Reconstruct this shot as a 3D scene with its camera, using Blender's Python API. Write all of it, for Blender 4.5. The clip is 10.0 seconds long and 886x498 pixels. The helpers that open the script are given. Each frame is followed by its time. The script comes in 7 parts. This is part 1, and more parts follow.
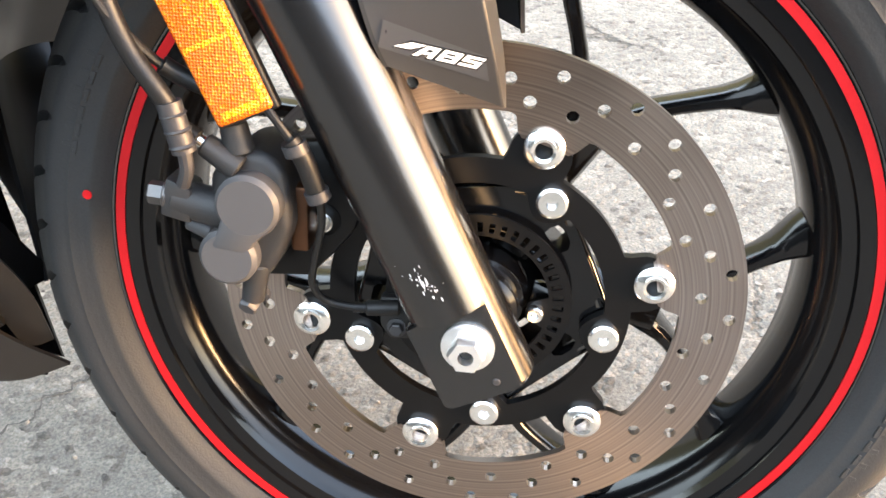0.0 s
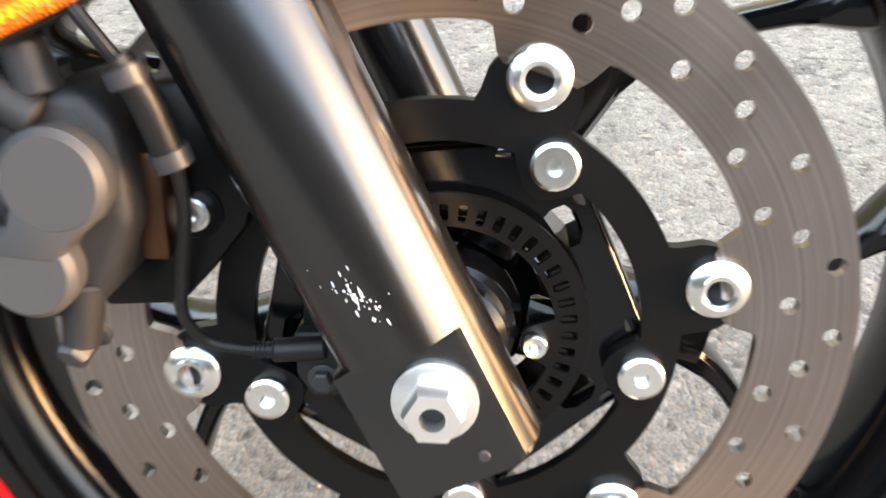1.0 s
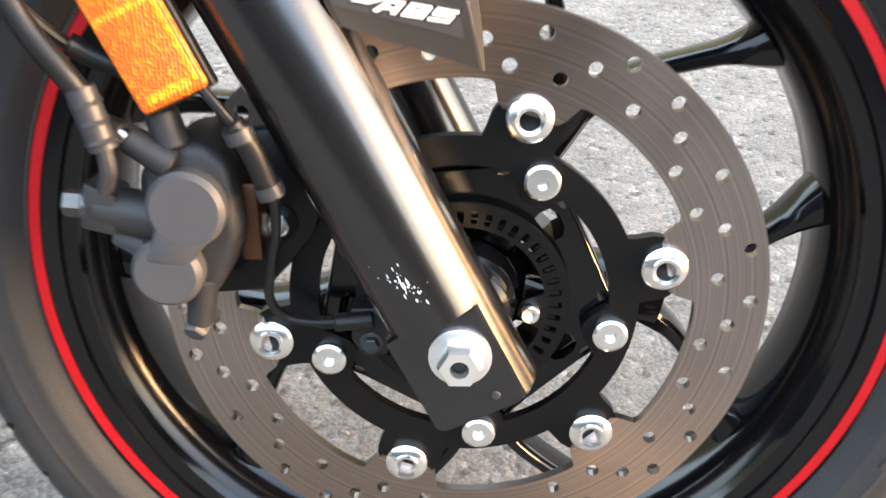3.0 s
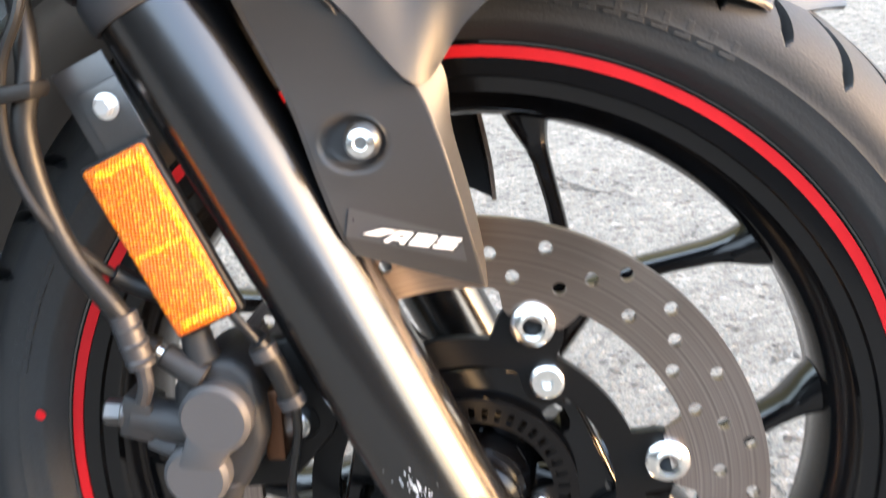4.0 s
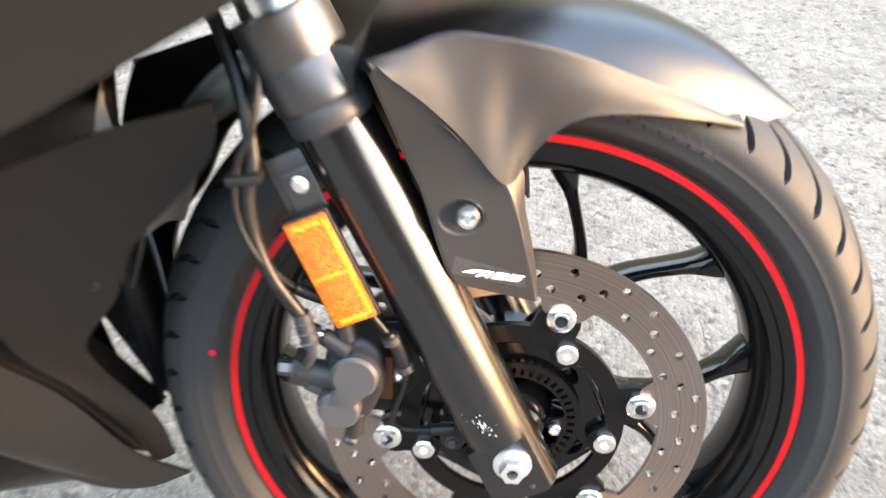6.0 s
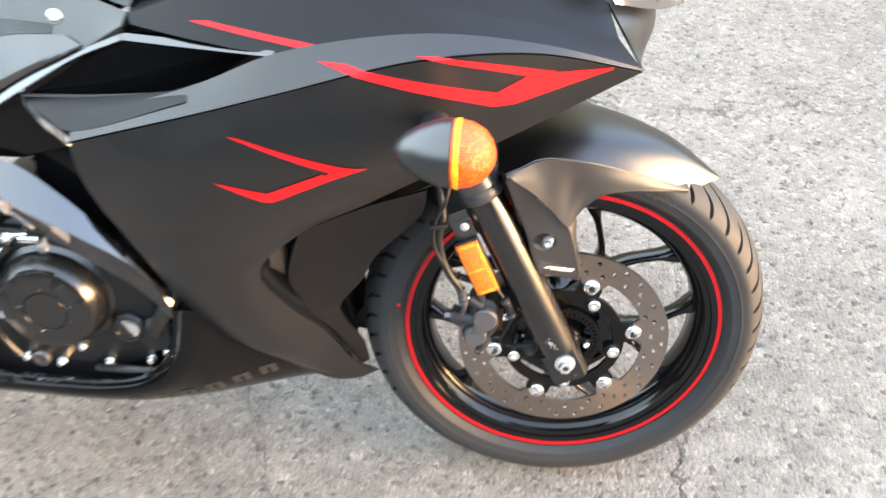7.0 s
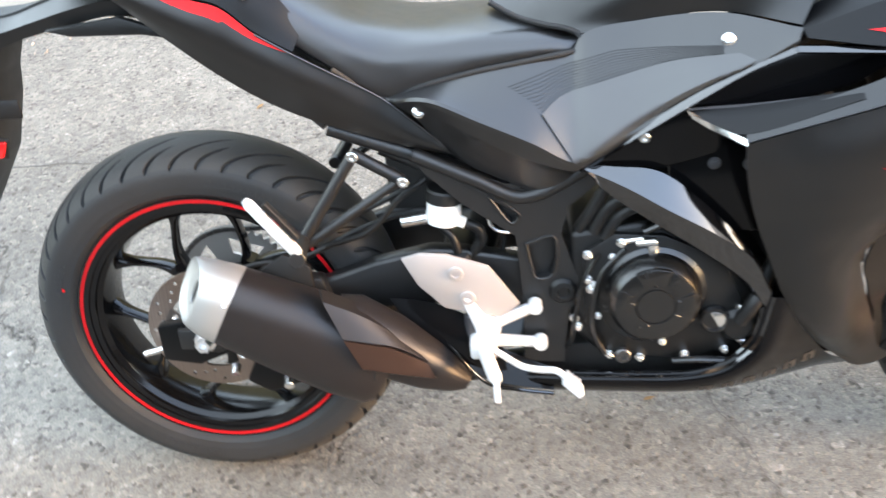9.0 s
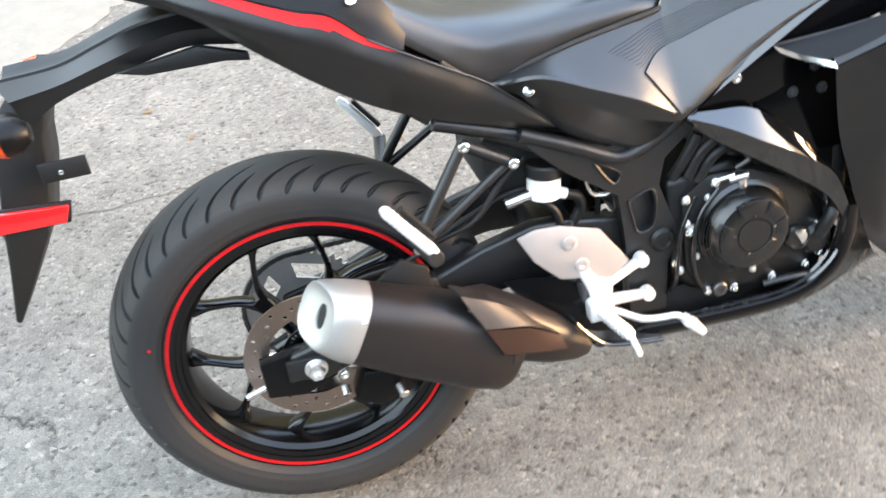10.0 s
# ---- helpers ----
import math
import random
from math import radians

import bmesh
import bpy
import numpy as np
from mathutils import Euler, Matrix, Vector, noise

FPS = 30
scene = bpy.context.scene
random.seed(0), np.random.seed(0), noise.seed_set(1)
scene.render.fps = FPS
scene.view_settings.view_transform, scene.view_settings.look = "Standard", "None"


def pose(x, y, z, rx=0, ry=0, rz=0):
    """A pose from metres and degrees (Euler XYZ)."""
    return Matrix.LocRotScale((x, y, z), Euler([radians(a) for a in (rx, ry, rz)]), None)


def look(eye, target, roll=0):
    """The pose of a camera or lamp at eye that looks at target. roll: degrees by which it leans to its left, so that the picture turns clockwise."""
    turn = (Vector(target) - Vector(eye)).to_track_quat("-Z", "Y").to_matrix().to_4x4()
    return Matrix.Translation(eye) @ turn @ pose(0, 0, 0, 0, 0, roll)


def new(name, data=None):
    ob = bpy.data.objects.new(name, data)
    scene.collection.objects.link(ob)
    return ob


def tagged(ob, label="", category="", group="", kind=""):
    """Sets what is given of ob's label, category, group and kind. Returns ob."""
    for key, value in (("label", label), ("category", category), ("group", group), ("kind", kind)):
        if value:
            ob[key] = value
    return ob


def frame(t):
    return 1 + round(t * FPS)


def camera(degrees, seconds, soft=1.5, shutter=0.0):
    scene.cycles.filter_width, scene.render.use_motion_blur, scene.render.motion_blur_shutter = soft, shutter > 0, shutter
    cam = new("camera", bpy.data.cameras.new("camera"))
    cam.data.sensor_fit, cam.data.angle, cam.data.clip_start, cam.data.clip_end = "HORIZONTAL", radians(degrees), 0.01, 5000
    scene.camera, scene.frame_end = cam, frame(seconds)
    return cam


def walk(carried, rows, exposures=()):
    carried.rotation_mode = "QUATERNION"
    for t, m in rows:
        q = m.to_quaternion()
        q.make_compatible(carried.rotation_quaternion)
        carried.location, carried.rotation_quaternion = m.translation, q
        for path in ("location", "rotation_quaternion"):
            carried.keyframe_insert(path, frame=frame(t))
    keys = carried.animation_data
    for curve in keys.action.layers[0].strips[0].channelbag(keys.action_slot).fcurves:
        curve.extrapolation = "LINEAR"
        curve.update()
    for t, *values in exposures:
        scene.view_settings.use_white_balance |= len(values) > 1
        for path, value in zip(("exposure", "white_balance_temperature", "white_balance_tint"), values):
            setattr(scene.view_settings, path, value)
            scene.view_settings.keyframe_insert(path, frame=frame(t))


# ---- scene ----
from mathutils.bvhtree import BVHTree

cam = camera(52.1, 10.0, shutter=0.5)
# The machine's own frame: x ahead, y to its left, z up, origin on the ground line under the front axle. It leans on its left.
LEAN = 13.87
STAND = pose(0, 0, 0.285, -LEAN, 0, 0) @ pose(0, 0, -0.293)
PATH = [
    (0, (0.0326, -0.5262, 0.5395), (-0.0727, 0.3737, 0.1161), 2.15),
    (0.5, (0.0382, -0.4966, 0.5146), (-0.0591, 0.4080, 0.0995), 0.48),
    (1, (0.0179, -0.3723, 0.4415), (-0.0403, 0.5603, 0.0855), 0.48),
    (1.5, (0.0101, -0.3191, 0.4061), (-0.0340, 0.6244, 0.0777), 0.77),
    (2, (0.0072, -0.3143, 0.4011), (-0.0433, 0.6291, 0.0731), 0.69),
    (2.2, (0.0067, -0.3174, 0.4092), (-0.0384, 0.6185, 0.0597), 0.52),
    (3.3, (0.0158, -0.5059, 0.5280), (-0.0427, 0.4096, 0.1299), -1.59),
    (3.5, (0.0290, -0.5073, 0.5378), (-0.0535, 0.4193, 0.1709), -2.45),
    (4, (0.0263, -0.4880, 0.5433), (-0.0605, 0.4717, 0.2761), -2.51),
    (4.5, (0.0170, -0.4164, 0.5275), (-0.0852, 0.5488, 0.2869), -1.68),
    (5, (0.0114, -0.5122, 0.5443), (-0.0573, 0.4491, 0.2774), -1.26),
    (5.2, (0.0116, -0.5183, 0.5421), (-0.0539, 0.4387, 0.2594), -0.93),
    (6.3, (-0.0577, -0.7553, 0.8669), (-0.0938, 0.1000, 0.3500), 1.86),
    (6.5, (-0.0777, -0.8482, 0.9659), (-0.1158, -0.0107, 0.4208), 0.71),
    (7, (-0.1359, -1.1019, 1.0953), (-0.1677, -0.2581, 0.5596), 1.44),
    (7.5, (-0.2232, -1.3260, 1.1058), (-0.3230, -0.4558, 0.6232), 0.72),
    (8, (-0.4423, -1.4270, 1.0995), (-0.5537, -0.5421, 0.6472), -0.31),
    (8.5, (-0.6775, -1.4311, 1.0871), (-0.7853, -0.5455, 0.6354), -2.25),
    (9, (-0.8687, -1.3287, 1.0907), (-0.9513, -0.4440, 0.6319), -4.24),
    (9.5, (-1.0644, -1.2818, 1.1154), (-1.0617, -0.3997, 0.6444), -7.11),
    (10, (-1.3142, -1.3101, 1.1203), (-1.1895, -0.4417, 0.6403), -9.69),
]
walk(cam, [(t, STAND @ look(eye, target, roll)) for t, eye, target, roll in PATH], [(0.0, 4.40, 6600.0, 10.0), (0.7, 4.32, 6600.0, 10.0), (1.5, 3.95, 6500.0, 10.0), (2.3, 3.97, 6450.0, 10.0), (3.3, 4.20, 6250.0, 10.0), (4.5, 4.25, 6150.0, 10.0), (5.2, 4.26, 6200.0, 10.0), (6.5, 4.45, 6400.0, 10.0), (7.5, 4.00, 6420.0, 10.0), (10.0, 3.99, 6400.0, 10.0)])

# ---- world and light ----
SUN_AZ, SUN_EL = 101.0, 7.0      # degrees clockwise from +y, and above the horizon
world = bpy.data.worlds.new("evening_sky")
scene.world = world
world.use_nodes = True
wn = world.node_tree.nodes
sky = wn.new("ShaderNodeTexSky")
sky.sky_type = "NISHITA"
sky.sun_disc = False
sky.sun_elevation, sky.sun_rotation = radians(SUN_EL), radians(SUN_AZ)
sky.air_density, sky.dust_density, sky.ozone_density = 1.0, 3.0, 1.5
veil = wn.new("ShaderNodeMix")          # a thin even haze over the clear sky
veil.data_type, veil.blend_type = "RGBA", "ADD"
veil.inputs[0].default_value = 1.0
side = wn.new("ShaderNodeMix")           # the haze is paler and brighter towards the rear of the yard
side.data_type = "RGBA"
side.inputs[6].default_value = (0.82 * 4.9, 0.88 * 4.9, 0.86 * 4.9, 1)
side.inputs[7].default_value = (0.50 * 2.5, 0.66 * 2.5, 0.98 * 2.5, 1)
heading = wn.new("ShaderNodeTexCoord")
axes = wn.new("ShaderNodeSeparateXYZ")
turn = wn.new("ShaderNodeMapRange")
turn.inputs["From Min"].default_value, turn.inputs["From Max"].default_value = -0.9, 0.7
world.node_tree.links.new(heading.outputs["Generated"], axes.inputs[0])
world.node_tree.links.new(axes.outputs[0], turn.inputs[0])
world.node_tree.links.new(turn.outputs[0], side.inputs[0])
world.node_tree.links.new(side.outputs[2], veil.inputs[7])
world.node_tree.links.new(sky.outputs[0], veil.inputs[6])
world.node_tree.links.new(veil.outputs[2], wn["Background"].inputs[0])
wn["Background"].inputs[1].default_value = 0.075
sun = new("sun", bpy.data.lights.new("sun", "SUN"))
sun.data.energy, sun.data.angle, sun.data.color = 0.58, radians(25.0), (1.0, 0.53, 0.25)
_d = Vector((math.sin(radians(SUN_AZ)) * math.cos(radians(SUN_EL)), math.cos(radians(SUN_AZ)) * math.cos(radians(SUN_EL)), math.sin(radians(SUN_EL))))
sun.matrix_world = look(_d * 20, (0, 0, 0))


# ---- materials ----
def material(name, base, rough, metal=0.0, vary=0.12, scale=40.0, fine=600.0, bump=0.0, coat=0.0, spec=0.5, tint=None, rough_vary=0.08, ior=1.5):
    """A surface with coarse and fine variation of colour and gloss, and a fine relief."""
    m = bpy.data.materials.new(name)
    m.use_nodes = True
    nt = m.node_tree
    n, link = nt.nodes, nt.links.new
    b = n["Principled BSDF"]
    b.inputs["Metallic"].default_value = metal
    b.inputs["Coat Weight"].default_value = coat
    b.inputs["Coat Roughness"].default_value = 0.06
    b.inputs["Specular IOR Level"].default_value = spec
    b.inputs["IOR"].default_value = ior
    tc = n.new("ShaderNodeTexCoord")
    big, small = n.new("ShaderNodeTexNoise"), n.new("ShaderNodeTexNoise")
    big.inputs["Scale"].default_value, small.inputs["Scale"].default_value = scale, fine
    big.inputs["Detail"].default_value, small.inputs["Detail"].default_value = 5, 2
    for k in (big, small):
        link(tc.outputs["Object"], k.inputs["Vector"])
    mix = n.new("ShaderNodeMix")
    mix.data_type = "RGBA"
    dark = [c * (1 - vary) for c in base]
    light = [min(1, c * (1 + vary)) for c in (tint or base)]
    mix.inputs[6].default_value, mix.inputs[7].default_value = (*dark, 1), (*light, 1)
    add = n.new("ShaderNodeMath")
    add.operation = "MULTIPLY_ADD"
    link(small.outputs[0], add.inputs[0])
    add.inputs[1].default_value = 0.5
    half = n.new("ShaderNodeMath")
    half.operation = "MULTIPLY"
    half.inputs[1].default_value = 0.5
    link(big.outputs[0], half.inputs[0])
    link(half.outputs[0], add.inputs[2])
    link(add.outputs[0], mix.inputs[0])
    link(mix.outputs[2], b.inputs["Base Color"])
    rr = n.new("ShaderNodeMapRange")
    rr.inputs["To Min"].default_value, rr.inputs["To Max"].default_value = max(0.02, rough - rough_vary), min(1, rough + rough_vary)
    link(big.outputs[0], rr.inputs["Value"])
    link(rr.outputs[0], b.inputs["Roughness"])
    if bump:
        bp = n.new("ShaderNodeBump")
        bp.inputs["Strength"].default_value, bp.inputs["Distance"].default_value = 1.0, bump
        link(small.outputs[0], bp.inputs["Height"])
        link(bp.outputs[0], b.inputs["Normal"])
    return m


def node(m, kind, **values):
    k = m.node_tree.nodes.new(kind)
    for key, value in values.items():
        k.inputs[key].default_value = value
    return k


M_MATTE = material("matte_black_paint", (0.0050, 0.0049, 0.0049), 0.33, vary=0.15, fine=2500, bump=0.00003, ior=1.53)
# copy of the matte black with stronger reflection, brightening the near side cover
M_COVER = material("black_cover_paint_brightened", (0.006, 0.00588, 0.00588), 0.33, vary=0.15, fine=2500, bump=0.00003, ior=1.65)
# lighter copy of the matte black: lit look of mudguard side and stay
M_GUARD = material("matte_black_guard_lightened", (0.021, 0.0203, 0.0200), 0.44, vary=0.12, fine=2500, bump=0.00003, ior=1.47)
M_SATIN = material("satin_black_paint", (0.0024, 0.0024, 0.00258), 0.34, vary=0.2, fine=1800, bump=0.00003, spec=0.22)
M_GLOSS = material("gloss_black_plastic", (0.0024, 0.0024, 0.0027), 0.06, vary=0.2, bump=0.0, ior=1.9, rough_vary=0.03)
M_RESIN = material("black_grained_plastic", (0.0054, 0.0054, 0.0054), 0.5, vary=0.2, fine=1400, bump=0.00008, spec=0.4)
M_DUCT = material("satin_black_plastic", (0.003, 0.003, 0.00318), 0.42, vary=0.2, fine=1400, bump=0.00006, spec=0.3)
M_BELLY = material("deep_gloss_black_plastic", (0.0024, 0.0024, 0.0027), 0.14, vary=0.2, spec=0.2, rough_vary=0.03)
M_FORK = material("black_anodised_fork", (0.0036, 0.0036, 0.0039), 0.21, vary=0.2, fine=1500, ior=1.68, rough_vary=0.03, bump=0.00001)
M_FRAME = material("black_frame_paint", (0.0054, 0.0054, 0.00558), 0.42, vary=0.2, fine=900, bump=0.00006, ior=1.55)
M_ENGINE = material("black_engine_casting", (0.0042, 0.0042, 0.0042), 0.42, vary=0.3, scale=25, fine=700, bump=0.00015, spec=0.4)
M_ENGINE_GLOSS = material("black_engine_cover", (0.0048, 0.0048, 0.0048), 0.25, vary=0.2, fine=900, bump=0.00004, ior=1.6)
M_RED = material("red_graphic", (0.48, 0.006, 0.009), 0.45, vary=0.06, spec=0.25)
M_RIMRED = material("dull_red_rim_tape", (0.40, 0.006, 0.009), 0.4, vary=0.15, scale=60, spec=0.25)
M_TYRE = material("tyre_rubber", (0.0178, 0.0179, 0.0182), 0.55, vary=0.3, scale=18, fine=700, bump=0.0002, tint=(0.026, 0.0262, 0.0262), spec=0.25)
M_TREAD = material("dusty_tread_rubber", (0.024, 0.0231, 0.0216), 0.6, vary=0.3, scale=14, fine=700, bump=0.0002, tint=(0.0336, 0.0318, 0.0294), spec=0.3)
M_SEAT = material("seat_vinyl", (0.006, 0.006, 0.0063), 0.34, vary=0.15, fine=1500, bump=0.00003, ior=1.7)
M_SILVER = material("silver_cast_aluminium", (0.70, 0.685, 0.67), 0.42, metal=0.35, vary=0.06, fine=800, bump=0.00005)
M_CHROME = material("zinc_plated_steel", (0.82, 0.82, 0.80), 0.22, metal=1.0, vary=0.1, scale=60, fine=900, bump=0.00002)
M_NUT = material("bare_steel_nut", (0.84, 0.84, 0.83), 0.33, metal=0.95, vary=0.12, scale=90, fine=1200, bump=0.00003)
M_CALIPER = material("grey_caliper_paint", (0.0162, 0.0162, 0.01684), 0.55, metal=0.2, vary=0.2, scale=50, fine=900, bump=0.00012)
M_CALIPER_FACE = material("machined_grey_piston_cap", (0.05355, 0.05355, 0.0561), 0.55, metal=0.2, vary=0.08, fine=1200, bump=0.00004)
M_GOLD = material("bronze_brake_pad", (0.084, 0.0384, 0.0192), 0.4, metal=0.8, vary=0.2)
M_HOSE = material("black_rubber_hose", (0.0084, 0.0084, 0.0084), 0.42, vary=0.2, fine=900, bump=0.0001, spec=0.3)
M_CLIP = material("dull_grey_clip", (0.036, 0.036, 0.039), 0.45, metal=0.3, vary=0.2)
M_BRACKET = material("dull_plated_bracket", (0.10, 0.098, 0.098), 0.36, metal=0.85, vary=0.15, scale=60, fine=900, bump=0.00003)
M_SHELL = material("gloss_black_signal_shell", (0.0084, 0.0084, 0.0087), 0.34, vary=0.15, ior=1.7, rough_vary=0.04)
M_TITAN = material("brushed_titanium_cap", (0.4151, 0.4039, 0.3815), 0.45, metal=0.7, vary=0.08, fine=700)
M_MUFFLER = material("matte_black_muffler", (0.0185, 0.0155, 0.0148), 0.40, metal=0.4, vary=0.2, fine=1500, bump=0.00005)
M_SHIELD = material("bronze_black_heat_shield", (0.04875, 0.02795, 0.0208), 0.35, metal=0.6, vary=0.2, fine=1000)
M_HEEL = material("anodised_heel_plate", (0.4588, 0.4154, 0.3906), 0.36, metal=0.5, vary=0.06, fine=800, bump=0.00004)
# black of closed boxes and joints; also fills openings in place of their shade
M_DARK = material("deep_black_fill", (0.0036, 0.0036, 0.0036), 0.7, vary=0.3)
M_RADIATOR = material("radiator_core", (0.0072, 0.0072, 0.0072), 0.5, vary=0.5, fine=300, bump=0.0008)
M_TANKPAD = material("grey_ribbed_tank_panel", (0.0204, 0.021, 0.0216), 0.4, vary=0.1, fine=1200, bump=0.0001, ior=1.72)
M_GLASSY = material("headlight_glass", (0.10, 0.11, 0.12), 0.08, metal=0.5, vary=0.4, scale=30, coat=0.8)
M_WHITE = material("white_reservoir_plastic", (0.78, 0.77, 0.74), 0.35, vary=0.05)
M_STICKER = material("pale_sticker", (0.46, 0.47, 0.48), 0.3, vary=0.05)
M_TAILRED = material("red_reflector", (0.6, 0.01, 0.012), 0.18, vary=0.15, fine=700, coat=0.6)
M_DECALGREY = material("grey_clear_sticker", (0.036, 0.036, 0.0378), 0.3, vary=0.08)
M_LETTER = material("embossed_grey_mark", (0.0144, 0.0144, 0.0144), 0.5, vary=0.1)


def brushed_disc():
    """Ground steel with fine rings round the axle and slight heat tint."""
    m = material("brushed_disc_steel", (0.44, 0.40, 0.36), 0.32, metal=1.0, vary=0.1, scale=30)
    nt = m.node_tree
    link = nt.links.new
    b = nt.nodes["Principled BSDF"]
    tc = nt.nodes.new("ShaderNodeTexCoord")
    sep = nt.nodes.new("ShaderNodeSeparateXYZ")
    link(tc.outputs["Object"], sep.inputs[0])
    comb = nt.nodes.new("ShaderNodeCombineXYZ")
    sub = nt.nodes.new("ShaderNodeMath")
    sub.operation = "SUBTRACT"
    sub.inputs[1].default_value = 0.293
    link(sep.outputs[2], sub.inputs[0])
    link(sep.outputs[0], comb.inputs[0])
    link(sub.outputs[0], comb.inputs[1])
    ln = nt.nodes.new("ShaderNodeVectorMath")
    ln.operation = "LENGTH"
    link(comb.outputs[0], ln.inputs[0])
    rings = nt.nodes.new("ShaderNodeTexNoise")
    rings.noise_dimensions = "1D"
    rings.inputs["Scale"].default_value, rings.inputs["Detail"].default_value = 700, 4
    link(ln.outputs["Value"], rings.inputs["W"])
    mix = nt.nodes.new("ShaderNodeMix")
    mix.data_type = "RGBA"
    mix.inputs[6].default_value, mix.inputs[7].default_value = (0.15, 0.118, 0.098, 1), (0.42, 0.345, 0.30, 1)
    link(rings.outputs[0], mix.inputs[0])
    link(mix.outputs[2], b.inputs["Base Color"])
    bp = nt.nodes.new("ShaderNodeBump")
    tan = nt.nodes.new("ShaderNodeTangent")
    tan.direction_type, tan.axis = "RADIAL", "Y"
    link(tan.outputs[0], b.inputs["Tangent"])
    b.inputs["Anisotropic"].default_value = 0.75
    bp.inputs["Strength"].default_value, bp.inputs["Distance"].default_value = 0.25, 0.00012
    link(rings.outputs[0], bp.inputs["Height"])
    link(bp.outputs[0], b.inputs["Normal"])
    return m


def prismatic(name, base, cell):
    """Translucent reflector plastic with a moulded hexagonal prism relief."""
    m = material(name, base, 0.22, vary=0.18, scale=25, fine=500, coat=0.2, spec=0.35)
    nt = m.node_tree
    link = nt.links.new
    b = nt.nodes["Principled BSDF"]
    b.inputs["Transmission Weight"].default_value = 0.15
    b.inputs["Subsurface Weight"].default_value = 0.3
    b.inputs["Subsurface Radius"].default_value = (0.004, 0.002, 0.0005)
    tc = nt.nodes.new("ShaderNodeTexCoord")
    vo = nt.nodes.new("ShaderNodeTexVoronoi")
    vo.inputs["Scale"].default_value, vo.inputs["Randomness"].default_value = cell, 0.25
    link(tc.outputs["Object"], vo.inputs["Vector"])
    # glints painted into the base colour: random cells turn brighter and yellower
    glint = nt.nodes.new("ShaderNodeMapRange")
    glint.inputs["From Min"].default_value, glint.inputs["From Max"].default_value = 0.6, 1.0
    sp = nt.nodes.new("ShaderNodeSeparateColor")
    link(vo.outputs["Color"], sp.inputs[0])
    link(sp.outputs[0], glint.inputs["Value"])
    gm = nt.nodes.new("ShaderNodeMix")
    gm.data_type = "RGBA"
    gm.inputs[6].default_value, gm.inputs[7].default_value = (*base, 1), (min(1, base[0] * 1.25), min(1, base[1] * 2.1), 0.004, 1)
    link(glint.outputs[0], gm.inputs[0])
    link(gm.outputs[2], b.inputs["Base Color"])
    bp = nt.nodes.new("ShaderNodeBump")
    bp.inputs["Strength"].default_value, bp.inputs["Distance"].default_value = 1.0, 0.0012
    link(vo.outputs["Distance"], bp.inputs["Height"])
    link(bp.outputs[0], b.inputs["Normal"])
    return m


